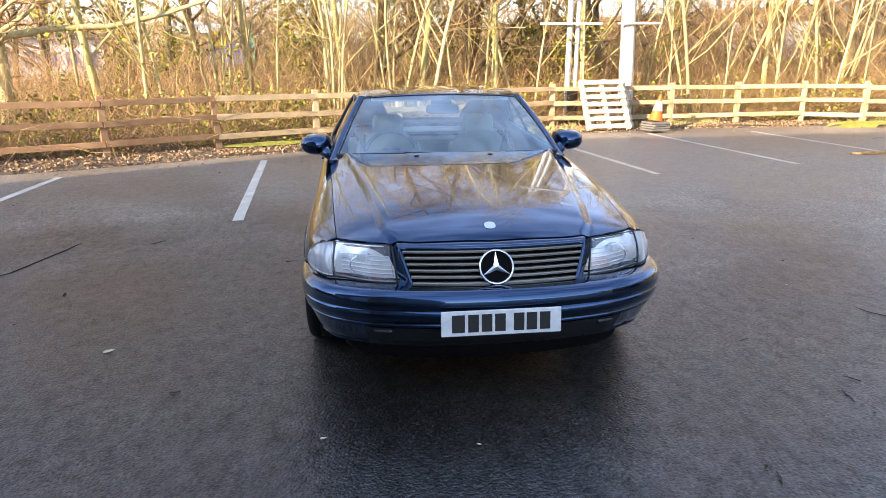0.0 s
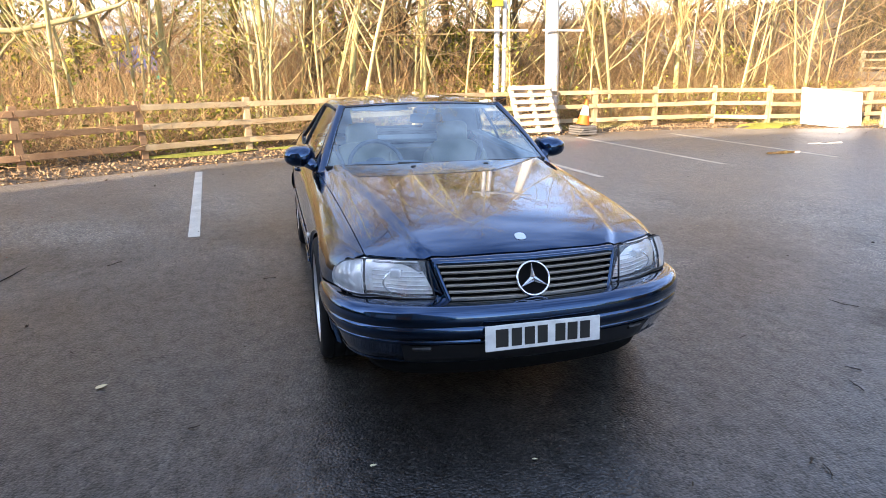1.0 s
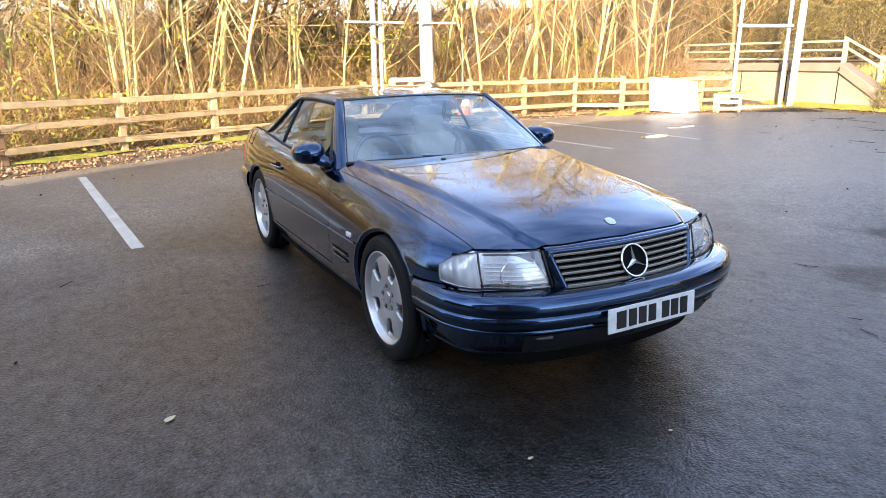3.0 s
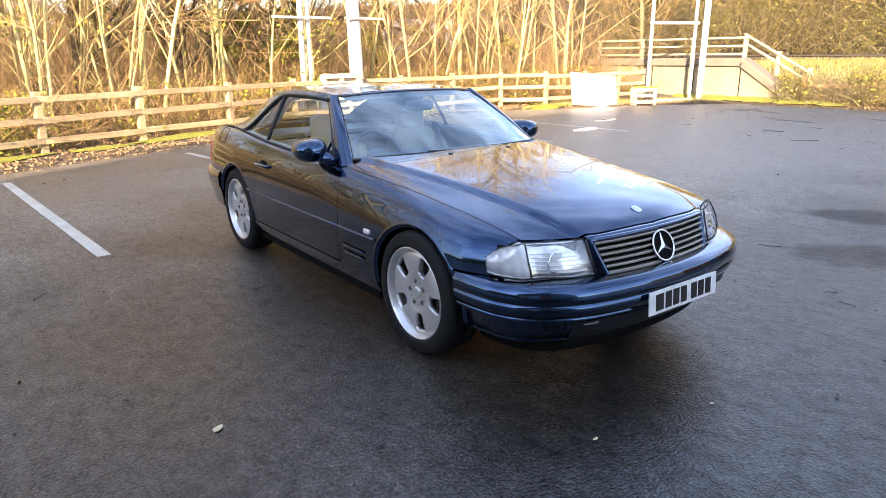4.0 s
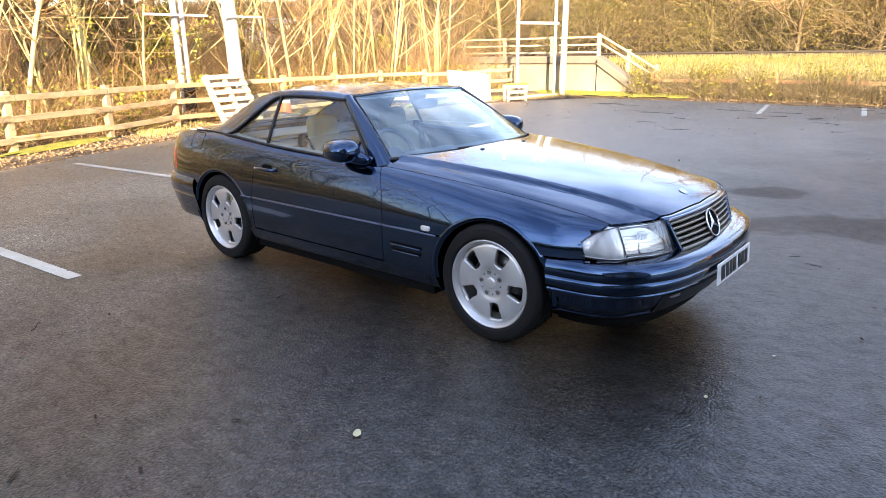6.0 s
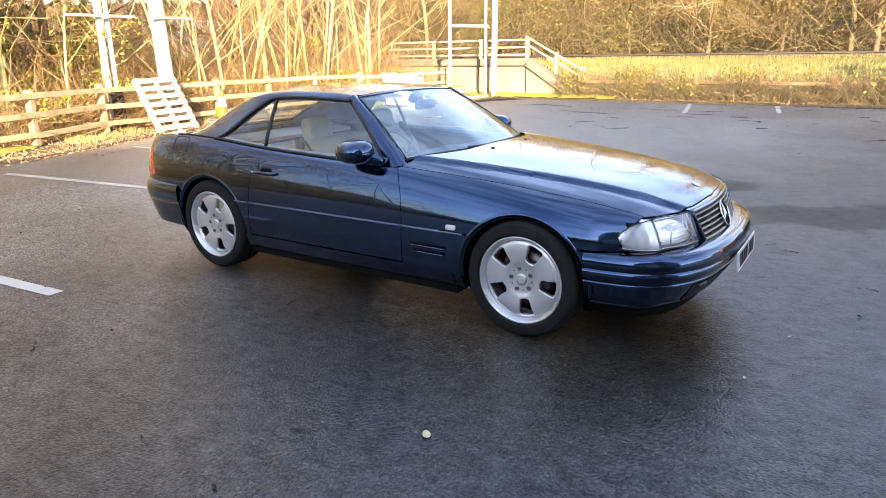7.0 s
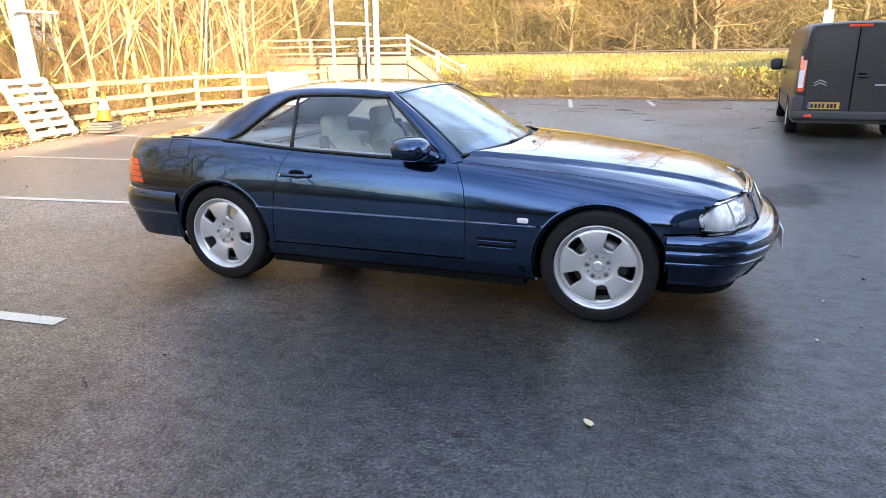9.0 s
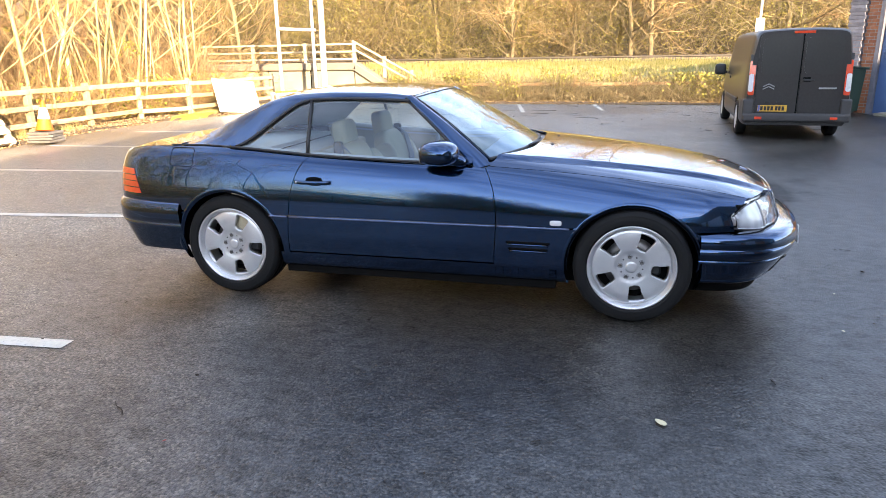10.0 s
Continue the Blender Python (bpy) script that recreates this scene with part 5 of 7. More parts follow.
# ---- twigs, leaves and stems, gathered into big meshes ----
class Heap:
    """Collects many small tubes and leaves into one mesh."""
    def __init__(self):
        self.v, self.f = [], []

    def tube(self, pts, r0, r1, sides=3):
        n0 = len(self.v)
        m = len(pts)
        for i, p in enumerate(pts):
            t = (pts[min(i + 1, m - 1)] - pts[max(i - 1, 0)])
            t = t.normalized() if t.length > 1e-6 else Vector((0, 0, 1))
            up = Vector((1, 0, 0)) if abs(t.z) > 0.7 else Vector((0, 0, 1))
            a = t.cross(up).normalized()
            b = a.cross(t)
            r = r0 + (r1 - r0) * i / (m - 1)
            for k in range(sides):
                w = 2 * math.pi * k / sides
                self.v.append(p + a * (r * math.cos(w)) + b * (r * math.sin(w)))
        for i in range(m - 1):
            for k in range(sides):
                q = (k + 1) % sides
                self.f.append((n0 + i * sides + k, n0 + (i + 1) * sides + k, n0 + (i + 1) * sides + q, n0 + i * sides + q))

    def leaf(self, p, size, rng, flat=0.0):
        n0 = len(self.v)
        a = Vector((rng.gauss(0, 1), rng.gauss(0, 1), rng.gauss(0, 1) * (1 - flat))).normalized() * size
        b = Vector((rng.gauss(0, 1), rng.gauss(0, 1), rng.gauss(0, 1) * (1 - flat)))
        b = (b - a * (b.dot(a) / a.length_squared))
        b = b.normalized() * size * 0.55
        lift = Vector((0, 0, size * 0.25 * rng.random()))
        self.v += [p - a, p + b * 0.9 + lift, p + a, p - b * 0.9 + lift]
        self.f.append((n0, n0 + 1, n0 + 2, n0 + 3))

    def done(self, name, material, parent=None, label="", shade=True):
        return mesh_object(name, self.v, self.f, material, parent, label, shade)


def bent(rng, start, way, length, steps, wobble, lift=0.0):
    pts, p, d = [start.copy()], start.copy(), way.normalized()
    for _ in range(steps):
        d = (d + Vector((rng.gauss(0, wobble), rng.gauss(0, wobble), rng.gauss(0, wobble) + lift))).normalized()
        p = p + d * (length / steps)
        pts.append(p.copy())
    return pts


def grow(rng, wood, twigs, start, way, length, r, depth, ratio=0.55, kids=4, lift=0.06):
    """One limb with its side limbs; thick ones go to wood, thin ones to twigs."""
    steps = 5 if depth > 1 else 3 if depth else 1
    pts = bent(rng, start, way, length, steps, 0.10 if depth > 1 else 0.16, lift)
    heap = wood if depth >= 2 else twigs
    heap.tube(pts, r, r * (0.45 if depth else 0.3), 5 if depth >= 2 else 3)
    if depth == 0:
        return
    for k in range(kids):
        f = 0.25 + 0.75 * (k + rng.random()) / kids
        i = min(int(f * steps), steps - 1)
        base = pts[i] + (pts[i + 1] - pts[i]) * (f * steps - i)
        d = (pts[i + 1] - pts[i]).normalized()
        side = Vector((rng.gauss(0, 1), rng.gauss(0, 1), rng.gauss(0, 0.5))).normalized()
        grow(rng, wood, twigs, base, d * 0.75 + side * 0.75, length * ratio * (1.15 - 0.5 * f) * rng.uniform(0.8, 1.2), r * (0.50 - 0.15 * f), depth - 1, ratio, kids, lift)


def slender_tree(seed, height, r, lean, name="slender_tree", bark=None, kids=14, first=0.22, label="slender bare sapling with pale sunlit bark"):
    rng = random.Random(seed)
    ob = thing(name, label, "tree", group="bare trees")
    wood, twigs = Heap(), Heap()
    pts = bent(rng, Vector((0, 0, -0.1)), Vector((lean * rng.uniform(-1, 1), lean * rng.uniform(-1, 1), 1)), height, 12, 0.055)
    wood.tube(pts, r, r * 0.30, 8)
    for k in range(kids):
        f = first + (1 - first) * (k + rng.random()) / kids
        i = min(int(f * 12), 11)
        base = pts[i] + (pts[i + 1] - pts[i]) * (f * 12 - i)
        a = rng.uniform(0, 2 * math.pi)
        way = Vector((math.cos(a) * 0.8, math.sin(a) * 0.8, rng.uniform(0.5, 1.2)))
        grow(rng, wood, twigs, base, way, height * 0.22 * (1.25 - 0.6 * f) * rng.uniform(0.7, 1.2), max(r * (0.42 - 0.2 * f), 0.012), 2, 0.60, 5)
    wood.done("trunk", bark or BARK, ob)
    twigs.done("crown", STEMS, ob)
    return ob


def coppice_tree(seed, height, stems, spread, r, label="many-stemmed bare tree leaning outwards, bark sunlit"):
    rng = random.Random(seed)
    ob = thing("coppiced_tree", label, "tree", group="bare trees")
    wood, twigs = Heap(), Heap()
    for s in range(stems):
        a = 2 * math.pi * s / stems + rng.uniform(-0.5, 0.5)
        h = height * rng.uniform(0.7, 1.05)
        pts = bent(rng, Vector((0.12 * math.cos(a), 0.12 * math.sin(a), -0.1)), Vector((spread * math.cos(a) * rng.uniform(0.5, 1.3), spread * math.sin(a) * rng.uniform(0.5, 1.3), 1)), h, 10, 0.05)
        rs = r * rng.uniform(0.6, 1.1)
        wood.tube(pts, rs, rs * 0.3, 7)
        for k in range(11):
            f = 0.12 + 0.88 * (k + rng.random()) / 11
            i = min(int(f * 10), 9)
            w = rng.uniform(0, 2 * math.pi)
            grow(rng, wood, twigs, pts[i], Vector((math.cos(w), math.sin(w), rng.uniform(0.3, 1.0))), h * 0.2 * rng.uniform(0.7, 1.2), rs * 0.35, 2, 0.55, 4)
    wood.done("trunk", BARK, ob)
    twigs.done("crown", STEMS, ob)
    return ob


def ivy_tree(seed, height, spread, leaves, label="tall tree wrapped in green ivy"):
    rng = random.Random(seed)
    ob = thing("ivy_tree", label, "tree", group="ivy trees")
    wood, green = Heap(), Heap()
    pts = bent(rng, Vector((0, 0, -0.1)), Vector((0, 0, 1)), height, 10, 0.04)
    wood.tube(pts, 0.14, 0.05, 8)
    hubs = []
    for k in range(26):
        i = rng.randrange(1, 10)
        a = rng.uniform(0, 2 * math.pi)
        tip = pts[i] + Vector((math.cos(a), math.sin(a), rng.uniform(-0.1, 0.5))) * spread * rng.uniform(0.3, 1.0)
        wood.tube([pts[i], (pts[i] + tip) / 2 + Vector((0, 0, 0.1)), tip], 0.03, 0.01, 4)
        hubs.append((tip, rng.uniform(0.2, 0.5) * spread))
    for p in pts[1:]:
        hubs.append((p, 0.35 * spread))
    for k in range(leaves):
        c, s = hubs[rng.randrange(len(hubs))]
        green.leaf(c + Vector((rng.gauss(0, s * 0.6), rng.gauss(0, s * 0.6), rng.gauss(0, s * 0.7))), rng.uniform(0.035, 0.075), rng)
    wood.done("trunk", BARK_DARK, ob)
    green.done("crown", LEAF_GREEN, ob, "", False)
    return ob


def big_tree(seed, height, label="tall bare woodland tree with a fine twiggy crown"):
    rng = random.Random(seed)
    ob = thing("woodland_tree", label, "tree", group="woodland trees")
    wood, twigs = Heap(), Heap()
    pts = bent(rng, Vector((0, 0, -0.1)), Vector((0, 0, 1)), height, 8, 0.05)
    r = height * 0.010
    wood.tube(pts, r, r * 0.3, 7)
    for k in range(30):
        f = 0.06 + 0.94 * (k + rng.random()) / 30
        i = min(int(f * 8), 7)
        base = pts[i] + (pts[i + 1] - pts[i]) * (f * 8 - i)
        a = rng.uniform(0, 2 * math.pi)
        grow(rng, wood, twigs, base, Vector((math.cos(a), math.sin(a), rng.uniform(0.2, 0.9))), height * 0.24 * (1.2 - 0.5 * f) * rng.uniform(0.7, 1.2), r * 0.40, 2, 0.62, 6)
    wood.done("trunk", BARK_DARK, ob)
    twigs.done("crown", STEMS_MID, ob)
    return ob


# saplings behind the fence
rng = random.Random(11)


def fence_y(x): return float(np.interp(x, [p[0] for p in FENCE], [p[1] for p in FENCE]))


kinds = [slender_tree(20 + k, rng.uniform(9.5, 12.0), rng.uniform(0.022, 0.042), 0.09, kids=22, first=0.08) for k in range(5)]
kinds += [coppice_tree(40, 10.0, 5, 0.24, 0.046), coppice_tree(41, 9.0, 6, 0.40, 0.038), coppice_tree(42, 11.0, 4, 0.18, 0.055)]
spots = [(0, 1.55, 11.2), (1, 2.3, 11.6), (2, 3.3, 12.0), (3, 3.5, 11.3), (0, 6.5, 11.8), (1, 7.1, 11.5), (2, 7.9, 12.2), (3, 8.6, 11.7), (4, 9.3, 12.4), (5, 10.9, 12.4), (6, 12.4, 12.6), (7, -1.2, 10.4), (5, 0.2, 10.8), (7, -3.6, 10.2), (4, -4.9, 9.4), (3, -2.4, 9.8), (6, -0.4, 12.4), (2, 5.1, 12.6), (7, 13.6, 11.6), (0, 9.9, 11.4), (4, 0.9, 10.6), (1, 4.9, 11.5), (0, 6.1, 11.3), (2, 7.5, 11.2)]
used = set()
for k in range(30):
    x = rng.uniform(-12, 16)
    spots.append((rng.choice((0, 1, 2, 3, 4)), x, (fence_y(x) if x < 11 else 10.2) + 1.0 + 9.5 * rng.random() ** 1.5))
for k, x, y in spots:
    m = pose(x, y, land_z(x, y), rng.uniform(-2, 2), rng.uniform(-2, 2), rng.uniform(0, 360)) @ Matrix.Diagonal((*(rng.uniform(0.85, 1.15),) * 3, 1))
    if k not in used:
        used.add(k)
        kinds[k].matrix_basis = m
    else:
        copy_thing(kinds[k], Matrix(m))
# stouter trunks with moss on the bark
moss_rng = random.Random(303)
mossy = [slender_tree(130 + k, 10.5 + k, 0.075 + 0.02 * k, 0.16, bark=BARK_MOSS, kids=13, first=0.12, label="bare tree with stout mossy yellow-green trunk") for k in range(2)]
for k, (x, y) in enumerate(((0.7, 11.3), (2.6, 11.9), (-0.9, 11.6), (-3.1, 11.0), (-6.0, 10.2), (10.3, 12.6))):
    m = pose(x, y, land_z(x, y), moss_rng.uniform(-5, 5), moss_rng.uniform(-7, 7), moss_rng.uniform(0, 360)) @ Matrix.Diagonal((*(moss_rng.uniform(0.8, 1.1),) * 3, 1))
    if k < 2:
        mossy[k].matrix_basis = m
    else:
        copy_thing(mossy[k % 2], m)
# the leaning pale tree with a long limb over the fence
lean = coppice_tree(77, 6.5, 2, 0.12, 0.15, "old leaning tree with a long pale limb")
lean.matrix_basis = pose(-7.0, 8.0, 0.05, 0, 4, 60)
limb_pts = [Vector(p) for p in ((0.1, -0.1, 1.95), (0.8, -0.5, 2.15), (1.5, -1.1, 2.25), (2.0, -1.9, 2.5), (2.3, -2.6, 2.75), (2.4, -3.2, 3.1))]
limb = Heap()
limb.tube(limb_pts, 0.07, 0.025, 8)
for p in limb_pts[1:5]:
    grow(rng, limb, limb, p, Vector((rng.uniform(-1, 1), rng.uniform(-1, 1), 1)), 0.9, 0.02, 1, 0.6, 5)
limb.done("limb", BARK, lean)
ivy = [ivy_tree(61, 8.0, 0.8, 5200), ivy_tree(62, 6.5, 1.2, 5600)]
ivy[0].matrix_basis = pose(5.15, 13.2, 0.1)
ivy[1].matrix_basis = pose(-1.9, 14.5, 0.1)
for k, (x, y, s) in enumerate(((4.2, 14.6, 1.0), (-8.0, 17, 1.5), (8.8, 15.5, 0.8), (1.2, 17.5, 1.1), (-5.8, 15.0, 0.9))):
    copy_thing(ivy[k % 2], pose(x, y, 0.1, 0, 0, 70 * k) @ Matrix.Diagonal((s, s, s, 1)))

# woods further off, all round
woods = [big_tree(90 + k, h) for k, h in enumerate((13.5, 15.0, 12.0, 14.0))]
first = set()
places = []
for k in range(30):
    x = rng.uniform(-15, 22)
    places.append((x, 12.5 + 12 * rng.random() if k % 4 else 30 + 14 * rng.random()))
for k in range(26):
    places.append((24.6 + 13 * rng.random() ** 1.4, rng.uniform(-34, 26)))
for n_, (x, y) in enumerate(places):
    k = n_ % 4
    s = rng.uniform(0.8, 1.1) if x < 24 else rng.uniform(0.5, 0.85)
    m = pose(x, y, land_z(x, y), 0, 0, rng.uniform(0, 360)) @ Matrix.Diagonal((s, s, s * 0.95, 1))
    if k not in first:
        first.add(k)
        woods[k].matrix_basis = m
    else:
        copy_thing(woods[k], m)

# undergrowth behind the fence: dry stems, brambles, leaves
stem, leaf, pale = Heap(), Heap(), Heap()
for k in range(12000):
    x = rng.uniform(-13, 16.5)
    y0 = fence_y(x) if x < 11 else 10.4
    y = y0 + 0.25 + 9 * rng.random() ** 1.7
    p = Vector((x, y, land_z(x, y)))
    h = rng.uniform(0.35, 1.5 if k % 3 else 2.6) * (1 + 0.22 * (y - y0))
    a = rng.uniform(0, 2 * math.pi)
    t = rng.uniform(0.1, 1.9)
    (stem if k % 3 else pale).tube(bent(rng, p, Vector((t * math.cos(a), t * math.sin(a), 1)), h, 3, 0.36, -0.08), rng.uniform(0.003, 0.009), 0.002, 3)
for k in range(26000):
    x = rng.uniform(-15, 16.5)
    c = noise.noise((x * 0.6, 2.0, 9.0))
    y = (fence_y(x) if x < 11 else 10.4) + 0.15 + 5 * rng.random() ** 1.5
    if noise.noise((x * 0.8, y * 0.8, 4.0)) > -0.05:
        leaf.leaf(Vector((x, y, land_z(x, y) + 0.05 + 0.9 * rng.random() ** 2)), rng.uniform(0.025, 0.06), rng)
for k in range(75):
    x = moss_rng.uniform(-6, 13)
    y = (fence_y(x) if x < 11 else 10.4) + moss_rng.uniform(0.3, 2.8)
    mid = Vector((x, y, land_z(x, y) + 0.25 + 1.9 * moss_rng.random() ** 1.5))
    for j in range(moss_rng.randint(14, 46)):
        leaf.leaf(mid + Vector((moss_rng.gauss(0, 0.2), moss_rng.gauss(0, 0.2), moss_rng.gauss(0, 0.13))), moss_rng.uniform(0.025, 0.06), moss_rng)
tagged(pale.done("pale_brushwood", STEMS), "pale sunlit twigs rising behind the fence", "brushwood", kind="stuff")
tagged(stem.done("undergrowth", STEMS_MID), "tangle of dry brown stems and brambles behind the fence", "undergrowth", kind="stuff")
tagged(leaf.done("bramble_leaves", LEAF_GREEN, None, "", False), "green bramble and ivy leaves among dry stems", "leaves", kind="stuff")
scrub = Heap()
for k in range(18000):
    x = rng.uniform(-18, 18)
    y = rng.uniform(11.5, 23)
    tall = (1.0 + max(0.0, 1.6 * noise.noise((x * 0.22, y * 0.3, 3.0)) + 0.5)) if x > -1.5 else 0.9
    tall *= 0.72 if 0 < x < 7 else 1.0
    p = Vector((x, y, land_z(x, y)))
    a = rng.uniform(0, 2 * math.pi)
    scrub.tube(bent(rng, p, Vector((0.9 * math.cos(a), 0.9 * math.sin(a), 1)), rng.uniform(0.7, 2.2) * tall, 2, 0.40), rng.uniform(0.005, 0.011), 0.003, 3)
tagged(scrub.done("scrub", STEMS_MID), "dense brown scrub of bare stems under the trees", "scrub", kind="stuff")
thicket = Heap()
for k in range(14000):
    x = rng.uniform(-34, 30)
    y = 31 + 16 * rng.random()
    p = Vector((x, y, land_z(x, y) + 2.6 * rng.random()))
    a = rng.uniform(0, 2 * math.pi)
    thicket.tube(bent(rng, p, Vector((1.0 * math.cos(a), 1.0 * math.sin(a), 0.9)), rng.uniform(1.2, 4.2), 2, 0.40), rng.uniform(0.010, 0.022), 0.004, 3)
tagged(thicket.done("thicket", STEMS_MID), "dense brown thicket of bare branches closing the distance", "thicket", kind="stuff")
scrub = Heap()
for k in range(26000):
    x = 24.5 + 12 * rng.random() ** 1.3
    y = rng.uniform(-32, 24)
    p = Vector((x, y, land_z(x, y) + 5.2 * rng.random()))
    a = rng.uniform(0, 2 * math.pi)
    scrub.tube(bent(rng, p, Vector((1.0 * math.cos(a), 1.0 * math.sin(a), 1)), rng.uniform(1.0, 3.0), 2, 0.42), rng.uniform(0.006, 0.017), 0.004, 3)
tagged(scrub.done("roadside_scrub", STEMS_ROAD), "dense bare roadside scrub beyond the barrier", "scrub", kind="stuff")
clumps = {"olive": Heap(), "yellow": Heap(), "rust": Heap()}
for c in range(780):
    cx, cy = 24.8 + 9 * rng.random(), rng.uniform(-32, 24)
    which = rng.choice(("olive", "olive", "olive", "olive", "yellow", "yellow", "rust", "rust"))
    wide, high = rng.uniform(0.7, 1.5), rng.uniform(1.6, 3.0)
    cz = land_z(cx, cy) + rng.uniform(0.6, 4.6)
    for k in range(rng.randrange(300, 620)):
        clumps[which].leaf(Vector((cx + rng.gauss(0, wide * 0.6), cy + rng.gauss(0, wide * 0.75), max(land_z(cx, cy) + 0.1, cz + rng.gauss(0, high * 0.45)))), rng.uniform(0.024, 0.050), rng)
for which, material, words in (("olive", LEAF_OLIVE, "olive green leaves on roadside bushes"), ("yellow", LEAF_YELLOW, "yellow autumn leaves left on roadside bushes"), ("rust", LEAF_RUST, "rusty brown dead leaves on roadside bushes")):
    tagged(clumps[which].done("roadside_leaves", material, None, "", False), words, "leaves", kind="stuff")
west = Heap()
for k in range(11000):
    x, y = rng.uniform(-22, -15.5), rng.uniform(-12, 4.5)
    a = rng.uniform(0, 6.28)
    west.tube(bent(rng, Vector((x, y, land_z(x, y) + 2.8 * rng.random())), Vector((0.8 * math.cos(a), 0.8 * math.sin(a), 1)), rng.uniform(0.8, 2.6), 2, 0.4), rng.uniform(0.010, 0.022), 0.005, 3)
tagged(west.done("side_thicket", STEMS_MID), "dense brown thicket at the end of the yard", "thicket", kind="stuff")

# leaf litter, moss and grass tufts on the verge
MOSS_SPOTS = ((1.0, 9.05, 1.1, 0.28), (-2.3, 7.75, 0.9, 0.22), (-0.6, 8.35, 0.5, 0.18), (10.9, 9.6, 0.9, 0.3))
litter, tufts, brown = Heap(), Heap(), Heap()
for k in range(14000):
    x = rng.uniform(-13, 16)
    y0 = edge_y(x)
    y = y0 - 0.05 + 1.5 * rng.random() ** 1.4
    if x > 11.2:
        y = y0 - 0.1 + 1.2 * rng.random()
    if any(abs(x - a) < c and abs(y - b - (0.42 * (x - a) if a < 5 else 0)) < 0.9 * d for a, b, c, d in MOSS_SPOTS):
        continue
    litter.leaf(Vector((x, y, max(land_z(x, y), 0.0) + 0.012)), rng.uniform(0.016, 0.042), rng, 0.30)
for k in range(700):
    x = rng.uniform(-13, 16)
    litter.leaf(Vector((x, edge_y(x) - 0.9 * rng.random() ** 2.5, 0.012)), rng.uniform(0.012, 0.03), rng, 0.8)
for k in range(2600):
    y = rng.uniform(-9, 7)
    x = east_x(y) - 0.3 + 0.9 * rng.random()
    brown.leaf(Vector((x, y, max(land_z(x, y), 0.0) + 0.012)), rng.uniform(0.02, 0.05), rng, 0.7)
tagged(brown.done("hedge_litter", LEAF_RUST, None, "", False), "rusty dead leaves along the foot of the hedge", "leaf litter", kind="stuff")
tagged(litter.done("leaf_litter", LEAF_BROWN, None, "", False), "brown fallen leaves and debris on the verge", "leaf litter", kind="stuff")
for k in range(9000):
    x = rng.uniform(-5, 16)
    y = edge_y(x) + 0.35 + 0.9 * rng.random()
    if noise.noise((x * 0.9, y * 1.2, 2.0)) < 0.25 and x < 11 or x < 0.5:
        continue
    p = Vector((x, y, land_z(x, y)))
    a = rng.uniform(0, 6.28)
    tufts.tube([p, p + Vector((0.03 * math.cos(a), 0.03 * math.sin(a), rng.uniform(0.04, 0.13)))], 0.006, 0.001, 3)
for k in range(19000):
    y = rng.uniform(-16, 9)
    x = 17.6 + 5.5 * rng.random()
    p = Vector((x, y, land_z(x, y)))
    a = rng.uniform(0, 6.28)
    tufts.tube([p, p + Vector((0.08 * math.cos(a), 0.08 * math.sin(a), rng.uniform(0.08, 0.28)))], 0.013, 0.002, 3)
tagged(tufts.done("grass_tufts", GRASS), "yellow-green winter grass on verge and bank", "grass", kind="stuff")


# ---- post and rail fence ----
def fence_run(points, label, z_top=0.98, rails=(0.22, 0.55, 0.87), wood=None, skip=0):
    wood = wood or WOOD_FENCE
    f = thing("fence", label, "fence")
    r2 = random.Random(5)
    for i, (x, y) in enumerate(points):
        zg = land_z(x, y)
        if i < skip:
            continue
        if i + 1 < len(points):
            turn = math.degrees(math.atan2(points[i + 1][1] - y, points[i + 1][0] - x))
        bm = bmesh.new()
        box_into(bm, (0.115, 0.105, z_top + 0.16), (0, 0, (z_top - 0.16) / 2 + 0.0), (0, 0, 0), 0.010, 2)
        for v in bm.verts:
            v.co.x += 0.004 * noise.noise((v.co.z * 3, i, 0))
        ob = part("post", bm, wood, f)
        ob.matrix_basis = pose(x, y, zg * 0.6, r2.uniform(-1.5, 1.5), r2.uniform(-1.5, 1.5), turn)
    for i in range(len(points) - 1):
        a, b = Vector((*points[i], 0)), Vector((*points[i + 1], 0))
        d = b - a
        side = Vector((d.y, -d.x, 0)).normalized() * 0.072
        for z in rails:
            za, zb = land_z(*points[i]) * 0.6 + z + r2.uniform(-0.012, 0.012), land_z(*points[i + 1]) * 0.6 + z + r2.uniform(-0.012, 0.012)
            bm = bmesh.new()
            box_into(bm, (d.length - 0.006, 0.038, 0.098), (0, 0, 0), (0, 0, 0), 0.006, 1)
            ob = part("rail", bm, wood, f)
            mid = (a + b) / 2 + side
            ob.matrix_basis = Matrix.Translation((mid.x, mid.y, (za + zb) / 2)) @ Euler((0, -math.atan2(zb - za, d.length), math.atan2(d.y, d.x))).to_matrix().to_4x4()
    return f


fence_run(FENCE[:9], "red-brown post and rail timber fence along the verge")
fence_run(FENCE[8:], "pale weathered post and rail timber fence along the verge", wood=WOOD_STRAW, skip=1)
fence_run([(11.1, 9.82), (12.6, 9.75), (14.1, 9.75), (15.3, 9.65)], "pale post and rail fence beside the concrete wall", 0.94, (0.22, 0.52, 0.84), WOOD_STRAW)
fence_run([(17.15, 5.6), (17.2, 3.8), (17.15, 2.0), (17.05, 0.2), (16.95, -1.6), (16.9, -3.4), (16.85, -5.2)], "low timber rail fence inside the hedge", 0.75, (0.22, 0.52))

